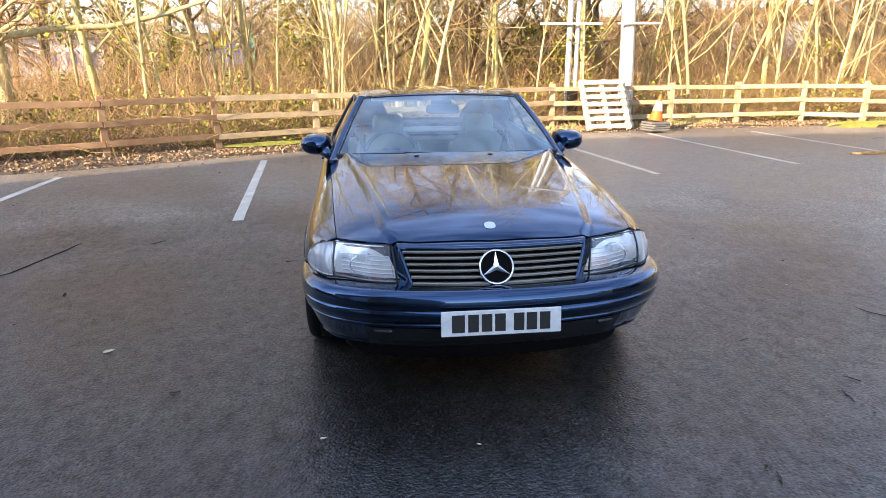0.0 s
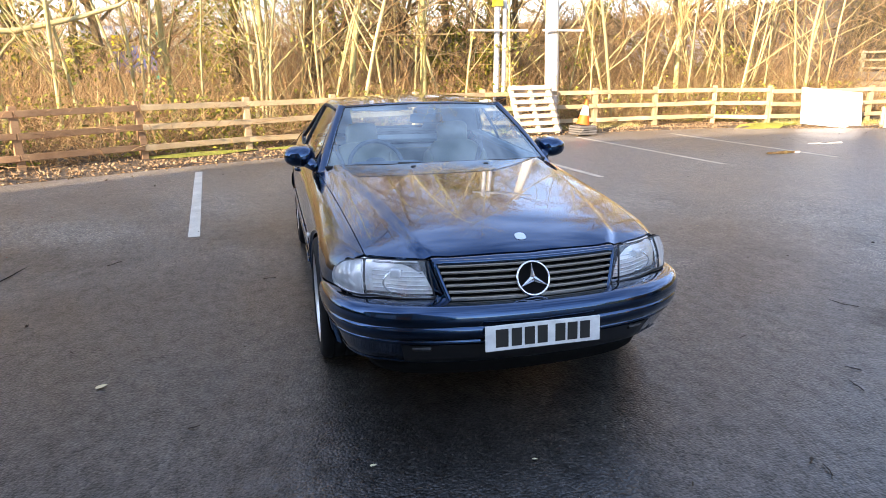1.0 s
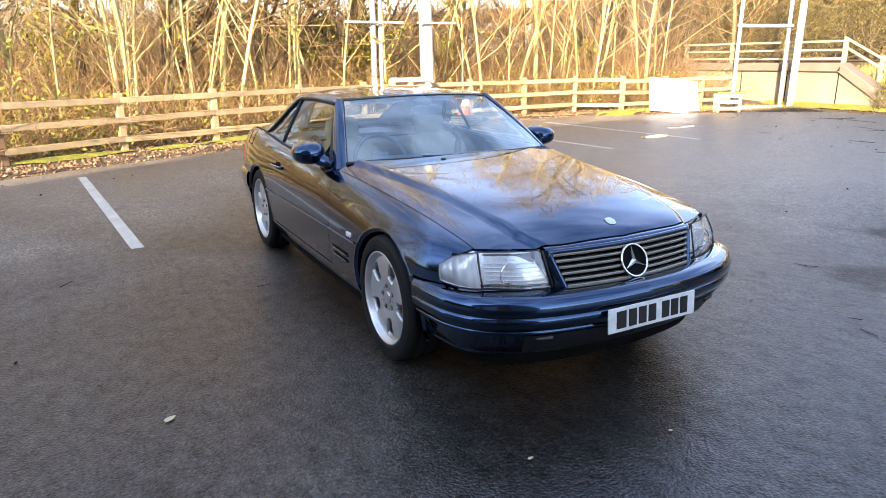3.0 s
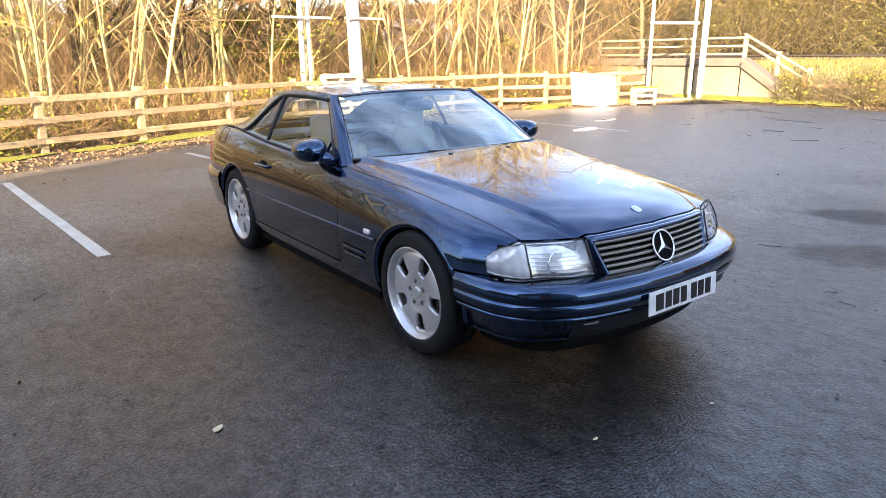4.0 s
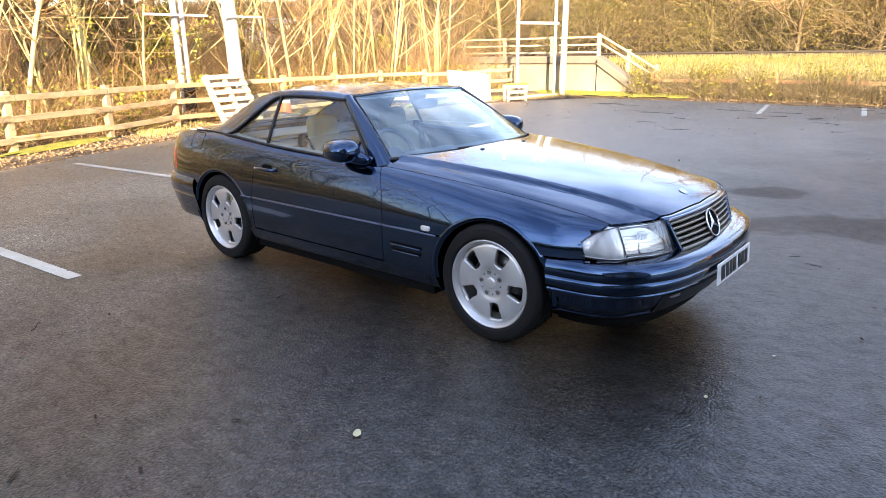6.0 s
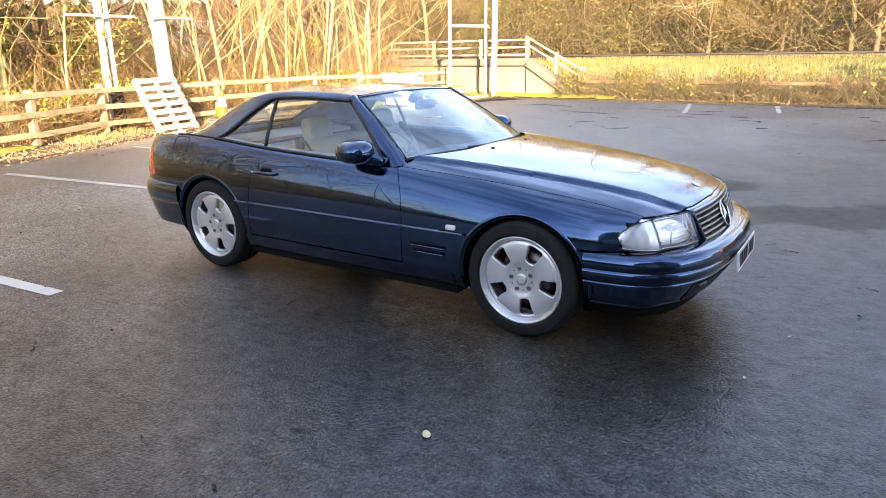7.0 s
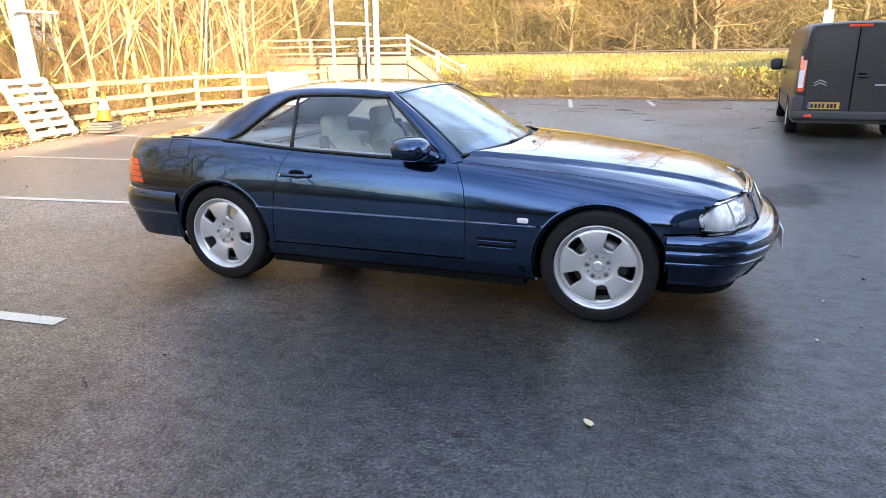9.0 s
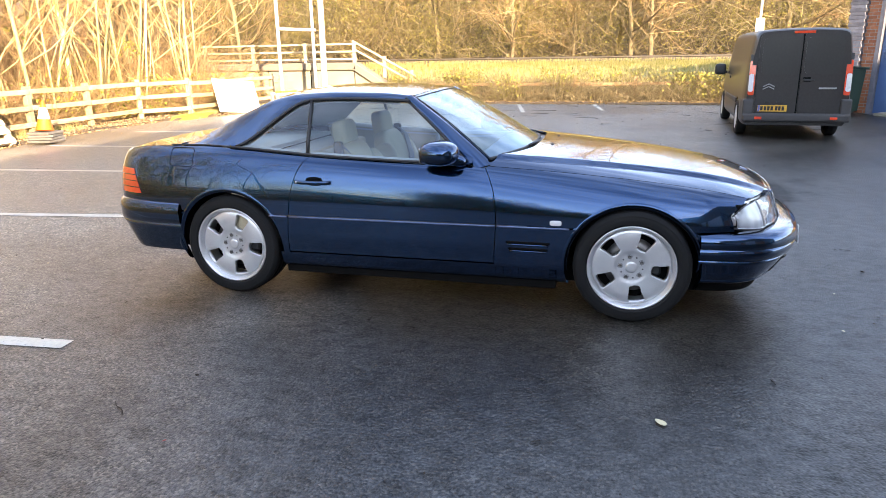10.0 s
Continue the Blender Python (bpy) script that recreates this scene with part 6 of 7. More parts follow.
# ---- hedge in front of the bank ----
stem, leaf = Heap(), Heap()
for k in range(10500):
    y = rng.uniform(-9, 6.2)
    if noise.noise((y * 1.3, 3.0, 1.0)) < -0.25 and k % 3:
        continue
    x = east_x(y) + 0.95 + rng.gauss(0, 0.28)
    p = Vector((x, y, land_z(x, y)))
    a = rng.uniform(0, 6.28)
    h = (1.02 + 0.30 * noise.noise((y * 0.9, 0, 0))) * rng.uniform(0.45, 1.1)
    stem.tube(bent(rng, p, Vector((0.8 * math.cos(a), 0.8 * math.sin(a), 1.3)), h, 3, 0.42), rng.uniform(0.004, 0.010), 0.002, 3)
for k in range(20000):
    y = rng.uniform(-9, 6.2)
    x = east_x(y) + 0.95 + rng.gauss(0, 0.34)
    if noise.noise((y * 0.9, x, 4.0)) > 0.05:
        leaf.leaf(Vector((x, y, land_z(x, y) + rng.uniform(0.1, 0.82))), rng.uniform(0.025, 0.06), rng)
tagged(stem.done("hedge", STEMS_HEDGE), "scruffy brown winter hedge in front of the grass bank", "hedge", kind="stuff")
tagged(leaf.done("hedge_leaves", LEAF_OLIVE, None, "", False), "sparse yellow-green leaves in the hedge", "leaves", kind="stuff")

bank = []
for i in range(60):
    for j in range(14):
        y, x = -22 + 28.5 * i / 59, 17.3 + 5.2 * j / 13
        bank.append((x, y, land_z(x, y) + 0.015 + 0.03 * noise.noise((x * 2, y * 2, 1))))
tagged(mesh_object("grass_bank", bank, grid_faces(60, 14), TURF), "sunlit yellow-green grass bank below the road", "grass bank", kind="structure")

# ---- crash barrier on the road above the bank ----
STEEL_OLD = surface("weathered_barrier_steel", (0.055, 0.045, 0.034), (0.10, 0.085, 0.065), 4, 60, 0.6, 0.1, 0.1, 0.002, metal=0.3)
bar = thing("crash_barrier", "long galvanised steel road crash barrier above the bank", "barrier")
prof = [(0.0, 0.110), (0.03, 0.09), (0.03, 0.06), (-0.03, 0.035), (-0.03, -0.035), (0.03, -0.06), (0.03, -0.09), (0.0, -0.110)]
for s in range(11):
    y0 = -26 + 4.0 * s
    verts = [(-d, y, z) for y in (y0, y0 + 4.02) for d, z in prof]
    ob = mesh_object("barrier_rail", verts, [(j, j + 1, 9 + j, 8 + j) for j in range(7)], STEEL_OLD, bar, "", False)
    ob.matrix_basis = pose(22.6, 0, 1.22)
    box("barrier_post", (0.10, 0.06, 0.75), (22.72, y0 + 2, 1.02), STEEL_OLD, bar)

# ---- concrete wall with the ramp, railings on top ----
wall = thing("retaining_wall", "stained cream concrete retaining wall with sloping wing", "wall")
bm = bmesh.new()
outline = [(13.5, 0.0), (7.45, 0.0), (6.15, 0.0), (6.0, 0.12), (7.45, 1.06), (13.5, 1.06)]
vs = [bm.verts.new((17.05, y, z)) for y, z in outline] + [bm.verts.new((17.40, y, z)) for y, z in outline]
k = len(outline)
bm.faces.new(vs[:k])
bm.faces.new(vs[k:][::-1])
for i in range(k):
    bm.faces.new((vs[i], vs[(i + 1) % k], vs[k + (i + 1) % k], vs[k + i]))
bmesh.ops.translate(bm, verts=bm.verts, vec=(0, 0, -0.02))
part("wall_face", bm, CONCRETE, wall)
box("coping", (0.50, 6.1, 0.24), (17.20, 10.47, 1.16), CONCRETE_D, wall, bevel=0.02)
bm = box_into(bmesh.new(), (0.50, 1.85, 0.24), (17.20, 6.70, 0.66), (32.5, 0, 0), 0.02)
part("sloping_coping", bm, CONCRETE_D, wall)
for y in (7.5, 9.1, 10.7):
    box("wall_joint", (0.02, 0.025, 1.05), (17.045, y, 0.52), DARKGAP, wall)
rail = thing("railing", "pale weathered timber railing on the concrete wall", "railing")
posts = [(13.3, 1.28), (11.4, 1.28), (9.4, 1.28), (7.6, 1.28)]
for y, z in posts:
    box("post", (0.10, 0.11, 0.66), (17.35, y, z + 0.32), RAIL_WOOD, rail, bevel=0.008)
for y, z in ((6.55, 0.82), (5.6, 0.35)):
    box("post", (0.10, 0.11, 0.70), (17.40, y, z + 0.30), RAIL_WOOD, rail, bevel=0.008)
for dz in (0.60, 0.36, 0.12):
    box("rail", (0.045, 5.9, 0.060), (17.30, 10.45, 1.28 + dz), RAIL_WOOD, rail, bevel=0.005)
for dz in (0.60, 0.36):
    part("rail", box_into(bmesh.new(), (0.045, 2.5, 0.062), (17.33, 6.55, 0.80 + dz), (28, 0, 0), 0.005), RAIL_WOOD, rail)
verts = []
for i in range(24):
    for j in range(6):
        x, y = 16.35 + 0.66 * j / 5, 4.2 + 5.4 * i / 23
        verts.append((x, y, 0.06 + 0.05 * noise.noise((x * 5, y * 5, 0)) + 0.02 * j))
tagged(mesh_object("moss_strip", verts, grid_faces(24, 6), MOSS), "bright yellow-green moss at the foot of the wall", "moss", kind="structure")
for cx, cy, a, b in MOSS_SPOTS:
    verts = [(cx, cy, land_z(cx, cy) + 0.07)]
    for i in range(30):
        w = 2 * math.pi * i / 30
        r = 1 + 0.4 * noise.noise((math.cos(w) * 2, math.sin(w) * 2, cx))
        x, y = cx + a * r * math.cos(w), cy + (b * r * math.sin(w)) + 0.42 * a * r * math.cos(w) * (1 if cx < 5 else 0)
        verts.append((x, y, land_z(x, y) + 0.022))
    tagged(mesh_object("moss_patch", verts, [(0, i + 1, (i + 1) % 30 + 1) for i in range(30)], MOSS), "bright green moss patch on the verge", "moss", "moss patches", "structure")


# ---- pole structures behind the fence ----
def pole(name, a, b, r0, r1, material, parent, sides=16):
    k = 8
    a, b = Vector(a), Vector(b)
    return sweep(name, [a + (b - a) * i / k for i in range(k + 1)], [r0 + (r1 - r0) * i / k for i in range(k + 1)], material, parent, sides=sides)


gantry = thing("pole_frame", "tall pale timber pole structure with steel cross-arms behind the fence", "utility pole")
pole("pole", (5.72, 10.95, -0.1), (5.55, 10.95, 7.2), 0.175, 0.135, WHITE_WOOD, gantry)
pole("steel_post", (4.20, 10.80, -0.1), (4.23, 10.80, 7.0), 0.066, 0.066, GALV, gantry)
pole("steel_post", (4.40, 10.86, -0.1), (4.45, 10.86, 7.0), 0.056, 0.056, GALV, gantry)
box("base_sleeve", (0.22, 0.18, 0.95), (4.30, 10.72, 0.45), BLACK, gantry)
box("cross_arm", (1.45, 0.06, 0.048), (4.20, 10.66, 2.335), GALV, gantry)
box("cross_arm", (1.05, 0.06, 0.048), (5.85, 10.72, 2.345), GALV, gantry)
box("cross_beam", (2.2, 0.14, 0.16), (4.95, 10.80, 6.6), GALV, gantry)
box("yellow_collar", (0.20, 0.20, 0.16), (4.22, 10.80, 2.95), FAR_YELLOW, gantry)
second = thing("pole_frame", "galvanised steel pole frame with cross-arm beside the concrete wall", "utility pole")
pole("steel_post", (14.27, 8.77, -0.1), (14.34, 8.77, 7.5), 0.055, 0.052, GALV, second)
pole("steel_post", (15.80, 8.36, -0.1), (15.84, 8.36, 7.5), 0.052, 0.05, GALV, second)
pole("pole", (15.90, 8.10, -0.1), (16.05, 8.10, 7.5), 0.095, 0.085, WHITE_WOOD, second)
part("cross_arm", box_into(bmesh.new(), (1.75, 0.07, 0.08), (15.0, 8.50, 2.30), (0, 0, -15), 0.005), GALV, second)
part("foot_beam", box_into(bmesh.new(), (1.7, 0.09, 0.09), (15.0, 8.52, 0.08), (0, 0, -15), 0.005), WHITE_WOOD, second)


# ---- pallets, cones, board, crate ----
def pallet(label):
    p = thing("pallet", label, "pallet", group="pallets leaning on the fence")
    for i in range(7):
        y = 0.055 + i * 0.1735
        box("slat", (1.05, 0.095, 0.020), (0, y, 0.130), WOOD_PALE, p, bevel=0.003)
    for i in range(3):
        box("bearer", (0.09, 1.18, 0.085), ((i - 1) * 0.475, 0.575, 0.075), WOOD_PALE, p, bevel=0.004)
    for i in range(4):
        box("foot_board", (1.05, 0.10, 0.018), (0, 0.06 + i * 0.345, 0.024), WOOD_PALE, p, bevel=0.003)
    return p


p1 = pallet("pale wooden pallet leaning against the fence")
p1.matrix_basis = pose(4.78, 9.52, 0.02, 62, 0, 8)
p2 = copy_thing(p1, pose(4.92, 9.72, 0.02, 63, 0, 10))

cones = thing("traffic_cone", "orange and white traffic cone on stacked rubber bases", "traffic cone", (5.75, 9.25, 0.03), 12)
CONE_LEAN = pose(0, 0, 0.215, 0, 9, 0) @ pose(0, 0, -0.215)
for k in range(4):
    bm = box_into(bmesh.new(), (0.46 - 0.006 * k, 0.46 - 0.006 * k, 0.045), (0.006 * (k % 2), 0, 0.03 + 0.050 * k), (0, 0, 7 * (k % 3) - 5), 0.015, 2)
    part("rubber_base", bm, RUBBER, cones)
lathe("orange_body", [(0.215, 0.155), (0.225, 0.150), (0.43, 0.103)], CONE_O, cones, axis="z", steps=32).matrix_basis = CONE_LEAN
lathe("white_sleeve", [(0.428, 0.1055), (0.635, 0.060)], CONE_W, cones, axis="z", steps=32).matrix_basis = CONE_LEAN
lathe("orange_tip", [(0.633, 0.058), (0.76, 0.030), (0.775, 0.024), (0.775, 0.0)], CONE_O, cones, axis="z", steps=32).matrix_basis = CONE_LEAN

board = thing("white_board", "large white sheet board leaning against the fence", "board")
part("sheet", box_into(bmesh.new(), (1.50, 0.03, 0.93), (12.42, 9.20, 0.46), (-20, 6, -16), 0.004), BOARD, board)
crate = thing("timber_crate", "small pale timber frame with yellow edges beside the board", "crate", (13.62, 8.40, 0.02), -35)
for x in (-0.28, 0.28):
    for y in (-0.16, 0.16):
        box("upright", (0.07, 0.07, 0.48), (x, y, 0.24), WOOD_PALE, crate)
for z in (0.10, 0.28, 0.44):
    for y in (-0.2, 0.2):
        box("slat", (0.64, 0.025, 0.085), (0, y, z), WOOD_PALE, crate)
box("yellow_edge", (0.66, 0.06, 0.05), (0, -0.18, 0.505), FAR_YELLOW, crate)


# ---- grey van ----
van = thing("van", "dark grey panel van parked with its rear doors shut", "van", (7.85, -4.00, 0.0), -3.0)
van.scale = (0.955, 0.862, 0.955)
# local: rear face at x=0, front towards +x, left side is +y
VX = [0.0, 0.06, 0.3, 1.5, 3.0, 3.45, 3.9, 4.35, 4.70, 4.80]
V_TOP = [1.84, 1.865, 1.88, 1.885, 1.87, 1.80, 1.52, 1.17, 1.00, 0.85]
V_W = [0.885, 0.915, 0.94, 0.945, 0.945, 0.940, 0.93, 0.90, 0.82, 0.70]
rows = []
for x in np.concatenate([np.linspace(0, 0.3, 8), np.linspace(0.4, 3.0, 30), np.linspace(3.08, 4.8, 30)]):
    top, w = float(pch(VX, V_TOP, x)), float(pch(VX, V_W, x))
    sec = [(w - 0.05, 0.26), (w - 0.005, 0.34), (w, 0.55), (w + 0.005, 0.80), (w - 0.01, 1.05), (w - 0.04, min(1.35, top * 0.72)), (w - 0.085, min(1.66, top * 0.87)), (w - 0.115, top - 0.09), (w - 0.165, top - 0.025), (w - 0.30, top), (w * 0.3, top + 0.018), (0, top + 0.02)]
    s = spline(sec, 40)
    rows.append(np.concatenate([np.stack([np.full(40, x), s[:, 0], s[:, 1]], 1), np.stack([np.full(39, x), -s[::-1][1:, 0], s[::-1][1:, 1]], 1)]))
V = np.array(rows)
keep = np.ones((V.shape[0] - 1, V.shape[1] - 1), bool)
for xc in (0.93, 3.98):
    rad = np.hypot(V[..., 0] - xc, V[..., 2] - 0.33)
    side = np.abs(V[..., 1]) > 0.75
    ins = (rad < 0.37) & side
    keep &= ~(ins[:-1, :-1] & ins[1:, :-1] & ins[:-1, 1:] & ins[1:, 1:])
    s = np.where(ins, 0.37 / np.maximum(rad, 1e-6), 1)
    V[..., 0], V[..., 2] = xc + (V[..., 0] - xc) * s, 0.33 + (V[..., 2] - 0.33) * s
mesh_object("body", V.reshape(-1, 3), grid_faces(*V.shape[:2], 0, keep), VAN_PAINT, van)
rear_ring = [tuple(p) for p in rows[0]]
n0 = len(rear_ring)
mesh_object("rear_panel", rear_ring + [(0, 0, 0.26)], [(i, i + 1, n0) for i in range(n0 - 1)], VAN_PAINT, van, "", False)
box("van_floor", (4.4, 1.5, 0.05), (2.3, 0, 0.30), DARKGAP, van)


def rear_sheet(name, y0, y1, z0, z1, x0, x1, material, label="", corner=0.08, parent=None):
    """A rounded, slightly bulged panel on the rear face, leaning with it."""
    bm = bmesh.new()
    box_into(bm, (0.03, abs(y1 - y0), z1 - z0), (0, (y0 + y1) / 2, (z0 + z1) / 2), (0, 0, 0), 0)
    es = [e for e in bm.edges if abs(e.verts[0].co.y - e.verts[1].co.y) < 1e-4 and abs(e.verts[0].co.z - e.verts[1].co.z) < 1e-4]
    bmesh.ops.bevel(bm, geom=es, offset=corner, segments=5, affect="EDGES", profile=0.5)
    for v in bm.verts:
        t = (v.co.z - z0) / (z1 - z0)
        v.co.x += x0 + (x1 - x0) * t
    return part(name, bm, material, parent or van, label)


for sgn in (-1, 1):
    a, b = (0.012, 0.745) if sgn > 0 else (-0.745, -0.012)
    door = rear_sheet("rear_door", a, b, 0.455, 1.80, -0.022, -0.010, VAN_PAINT, "grey rear door", 0.06)
    rear_sheet("rear_door_window", a + 0.045 * (sgn > 0) + 0.055 * (sgn < 0), b - 0.055 * (sgn > 0) - 0.045 * (sgn < 0), 1.13, 1.755, -0.027, -0.018, VAN_GLASS, "blank dark window panel", 0.10, door)
    lamp = rear_sheet("tail_lamp", sgn * 0.775 if sgn > 0 else -0.885, 0.885 if sgn > 0 else -0.775, 0.78, 1.36, -0.02, 0.02, RED_LENS, "tall red and white tail lamp", 0.03)
    rear_sheet("lamp_white", 0.80 if sgn > 0 else -0.885, 0.885 if sgn > 0 else -0.80, 0.84, 1.14, -0.03, -0.012, WHITE_LENS, "", 0.03, lamp)
    rear_sheet("lamp_cap", sgn * 0.775 if sgn > 0 else -0.885, 0.885 if sgn > 0 else -0.775, 1.365, 1.47, 0.015, 0.03, BLACK, "", 0.01)
    box("red_reflector", (0.02, 0.13, 0.045), (-0.088, sgn * 0.66, 0.390), RED_LENS, van)
bm = box_into(bmesh.new(), (0.20, 1.90, 0.150), (0.01, 0, 0.395), (0, 0, 0), 0.05, 3)
part("rear_bumper", bm, VAN_PLASTIC, van, "grey plastic rear bumper")
for sgn in (-1, 1):
    box("bumper_corner", (0.52, 0.20, 0.38), (0.19, sgn * 0.852, 0.525), VAN_PLASTIC, van, bevel=0.05, segs=3)
box("door_gap", (0.02, 0.022, 1.34), (-0.014, 0, 1.12), DARKGAP, van)
box("brake_light", (0.03, 0.36, 0.040), (-0.005, 0.0, 1.825), RED_LENS, van)
hd = box("door_handle", (0.03, 0.20, 0.035), (-0.052, -0.16, 1.035), BLACK, van, bevel=0.008)
box("handle_recess", (0.012, 0.13, 0.075), (-0.036, -0.13, 1.045), DARKGAP, van, bevel=0.004)
for k in (0, 1):
    for dy, t in ((-0.05, 24), (0.05, -24)):
        box("badge_chevron", (0.012, 0.115, 0.016), (-0.040, 0.52 + dy, 0.905 + 0.045 * k), DULL_BADGE, van, rot=(t, 0, 0), bevel=0.003)
box("name_bar", (0.008, 0.30, 0.028), (-0.040, -0.50, 0.895), DULL_BADGE, van, bevel=0.002)
vp = box("number_plate", (0.012, 0.52, 0.111), (-0.048, 0.42, 0.555), PLATE_Y, van, "yellow rear number plate with dark bars", bevel=0.002)
for k, y in enumerate((0.19, 0.125, 0.065, 0.005, -0.075, -0.13, -0.19)):
    box("plate_bar", (0.004, 0.044, 0.072), (-0.0555, 0.42 + y, 0.555), INK, vp, bevel=0.001)
box("plate_edge", (0.004, 0.035, 0.105), (-0.0555, 0.42 + 0.238, 0.555), FAR_BLUE, vp, bevel=0.001)
for y in (0.30, 0.52):
    box("plate_light", (0.02, 0.09, 0.025), (-0.035, y, 0.665), BLACK, van)
G = np.array([[(2.95 + 0.55 * a + 0.20 * (1 - b), 0.945 - 0.105 * b, 1.06 + 0.48 * b * (1 - 0.25 * a)) for b in np.linspace(0, 1, 6)] for a in np.linspace(0, 1, 8)])
for sgn in (-1, 1):
    panel("cab_window", G * np.array((1, sgn, 1)), VAN_GLASS, van, gap=0, flange=0.02, out=np.array((0, sgn, 0)))
    blob("wing_mirror", (0.14, 0.26, 0.24), (3.55, sgn * 1.10, 1.14), BLACK, van, "black wing mirror", power=4)
    box("mirror_arm", (0.05, 0.16, 0.05), (3.58, sgn * 0.97, 1.08), BLACK, van)
    box("side_moulding", (2.1, 0.03, 0.09), (2.2, sgn * 0.945, 0.62), VAN_PLASTIC, van, bevel=0.01)
    for xc in (0.93, 3.98):
        w = new("wheel")
        w.parent = van
        w.matrix_basis = pose(xc, sgn * 0.85, 0.325)
        lathe("tyre", [(-sgn * 0.10, 0.2), (-sgn * 0.10, 0.30), (-sgn * 0.07, 0.325), (sgn * 0.07, 0.325), (sgn * 0.095, 0.30), (sgn * 0.10, 0.22)], TYRE, w, axis="y", steps=36)
        lathe("hub_cap", [(sgn * 0.095, 0.225), (sgn * 0.085, 0.20), (sgn * 0.09, 0.10), (sgn * 0.085, 0.0)], GALV, w, axis="y", steps=36)
box("grab_handle", (0.20, 0.02, 0.06), (2.75, 0.95, 1.0), BLACK, van)


# ---- brick building on the far side, and the unseen shed added behind the camera to shade the yard ----
def brick_material():
    m, n, l, b = shader("orange_brickwork")
    co = n.new("ShaderNodeTexCoord")
    sep = n.new("ShaderNodeSeparateXYZ")
    com = n.new("ShaderNodeCombineXYZ")
    l.new(co.outputs["Object"], sep.inputs[0])
    l.new(sep.outputs["X"], com.inputs["X"])
    l.new(sep.outputs["Z"], com.inputs["Y"])
    t = n.new("ShaderNodeTexBrick")
    l.new(com.outputs[0], t.inputs["Vector"])
    t.inputs["Scale"].default_value = 1.0
    t.inputs["Brick Width"].default_value, t.inputs["Row Height"].default_value, t.inputs["Mortar Size"].default_value = 0.225, 0.075, 0.006
    t.inputs["Color1"].default_value, t.inputs["Color2"].default_value, t.inputs["Mortar"].default_value = (0.36, 0.12, 0.055, 1), (0.50, 0.19, 0.09, 1), (0.34, 0.30, 0.26, 1)
    nz = texture(n, l, "noise", 14.0, 4)
    g = ramp(n, l, nz.outputs["Fac"], [(0.3, (0.8, 0.8, 0.8)), (0.7, (1.1, 1.1, 1.1))])
    l.new(blend(n, l, "MULTIPLY", 1.0, t.outputs["Color"], g), b.inputs["Base Color"])
    put(b, Roughness=0.85)
    bump(n, l, t.outputs["Fac"], -0.6, 0.006, b)
    return m


BRICKWORK = brick_material()
house = thing("brick_building", "orange brick unit with grey brick piers and a blue louvred door", "building", (13.73, -6.05, 0), 224)
# local x runs along the front, y points into the yard when negative
box("wall", (4.75, 0.30, 2.95), (2.7, 0.30, 1.475), BRICKWORK, house)
for k in range(38):
    box("pier_course", (0.34 + (0.05 if k % 2 else 0), 0.22, 0.073), (0.40, 0.14, 0.04 + 0.078 * k), BRICK_GREY, house, bevel=0.004)
door = box("door_leaf", (0.62, 0.05, 2.35), (1.33, 0.14, 1.19), BLUE_DOOR, house, "blue painted steel door with louvres", bevel=0.006)
door2 = box("door_leaf", (0.62, 0.05, 2.35), (1.98, 0.14, 1.19), BLUE_DOOR, house, bevel=0.006)
for d, x in ((door, 1.33), (door2, 1.98)):
    for k in range(16):
        box("louvre", (0.50, 0.02, 0.045), (x, 0.105, 1.25 + 0.062 * k), BLUE_DOOR, d, rot=(35, 0, 0), bevel=0.002)
    box("notice", (0.14, 0.004, 0.22), (x - 0.05, 0.112, 0.98), BOARD, d, bevel=0.001)
for x, w, z, h in ((0.96, 0.10, 1.25, 2.5), (2.36, 0.12, 1.25, 2.5)):
    box("door_surround", (w, 0.20, h), (x, 0.12, z), BRICK_GREY, house)
box("door_head", (1.50, 0.20, 0.20), (1.66, 0.12, 2.56), BRICK_GREY, house)
box("roof_edge", (5.4, 0.6, 0.22), (2.6, 0.2, 3.06), CLADDING, house)
box("body_block", (5.0, 6.0, 2.9), (2.6, 3.5, 1.46), BRICKWORK, house)
box("step", (2.2, 0.5, 0.07), (2.4, -0.1, 0.03), CONCRETE, house)
wheelie = thing("wheelie_bin", "dark green wheeled bin against the brick wall", "bin", (12.85, -6.12, 0), 40)
bm = bmesh.new()
box_into(bm, (0.55, 0.60, 0.95), (0, 0, 0.55), (0, 0, 0), 0.03, 2)
for v in bm.verts:
    f = 0.82 + 0.18 * (v.co.z / 1.05)
    v.co.x *= f
    v.co.y *= f
part("body", bm, GREEN_BIN, wheelie)
box("lid", (0.60, 0.68, 0.05), (0, -0.02, 1.05), GREEN_BIN, wheelie, rot=(4, 0, 0), bevel=0.015, segs=2)
lathe("wheel", [(-0.28, 0.0), (-0.28, 0.1), (0.28, 0.1), (0.28, 0.0)], BLACK, wheelie, steps=20, at=(0, 0.24, 0.1))

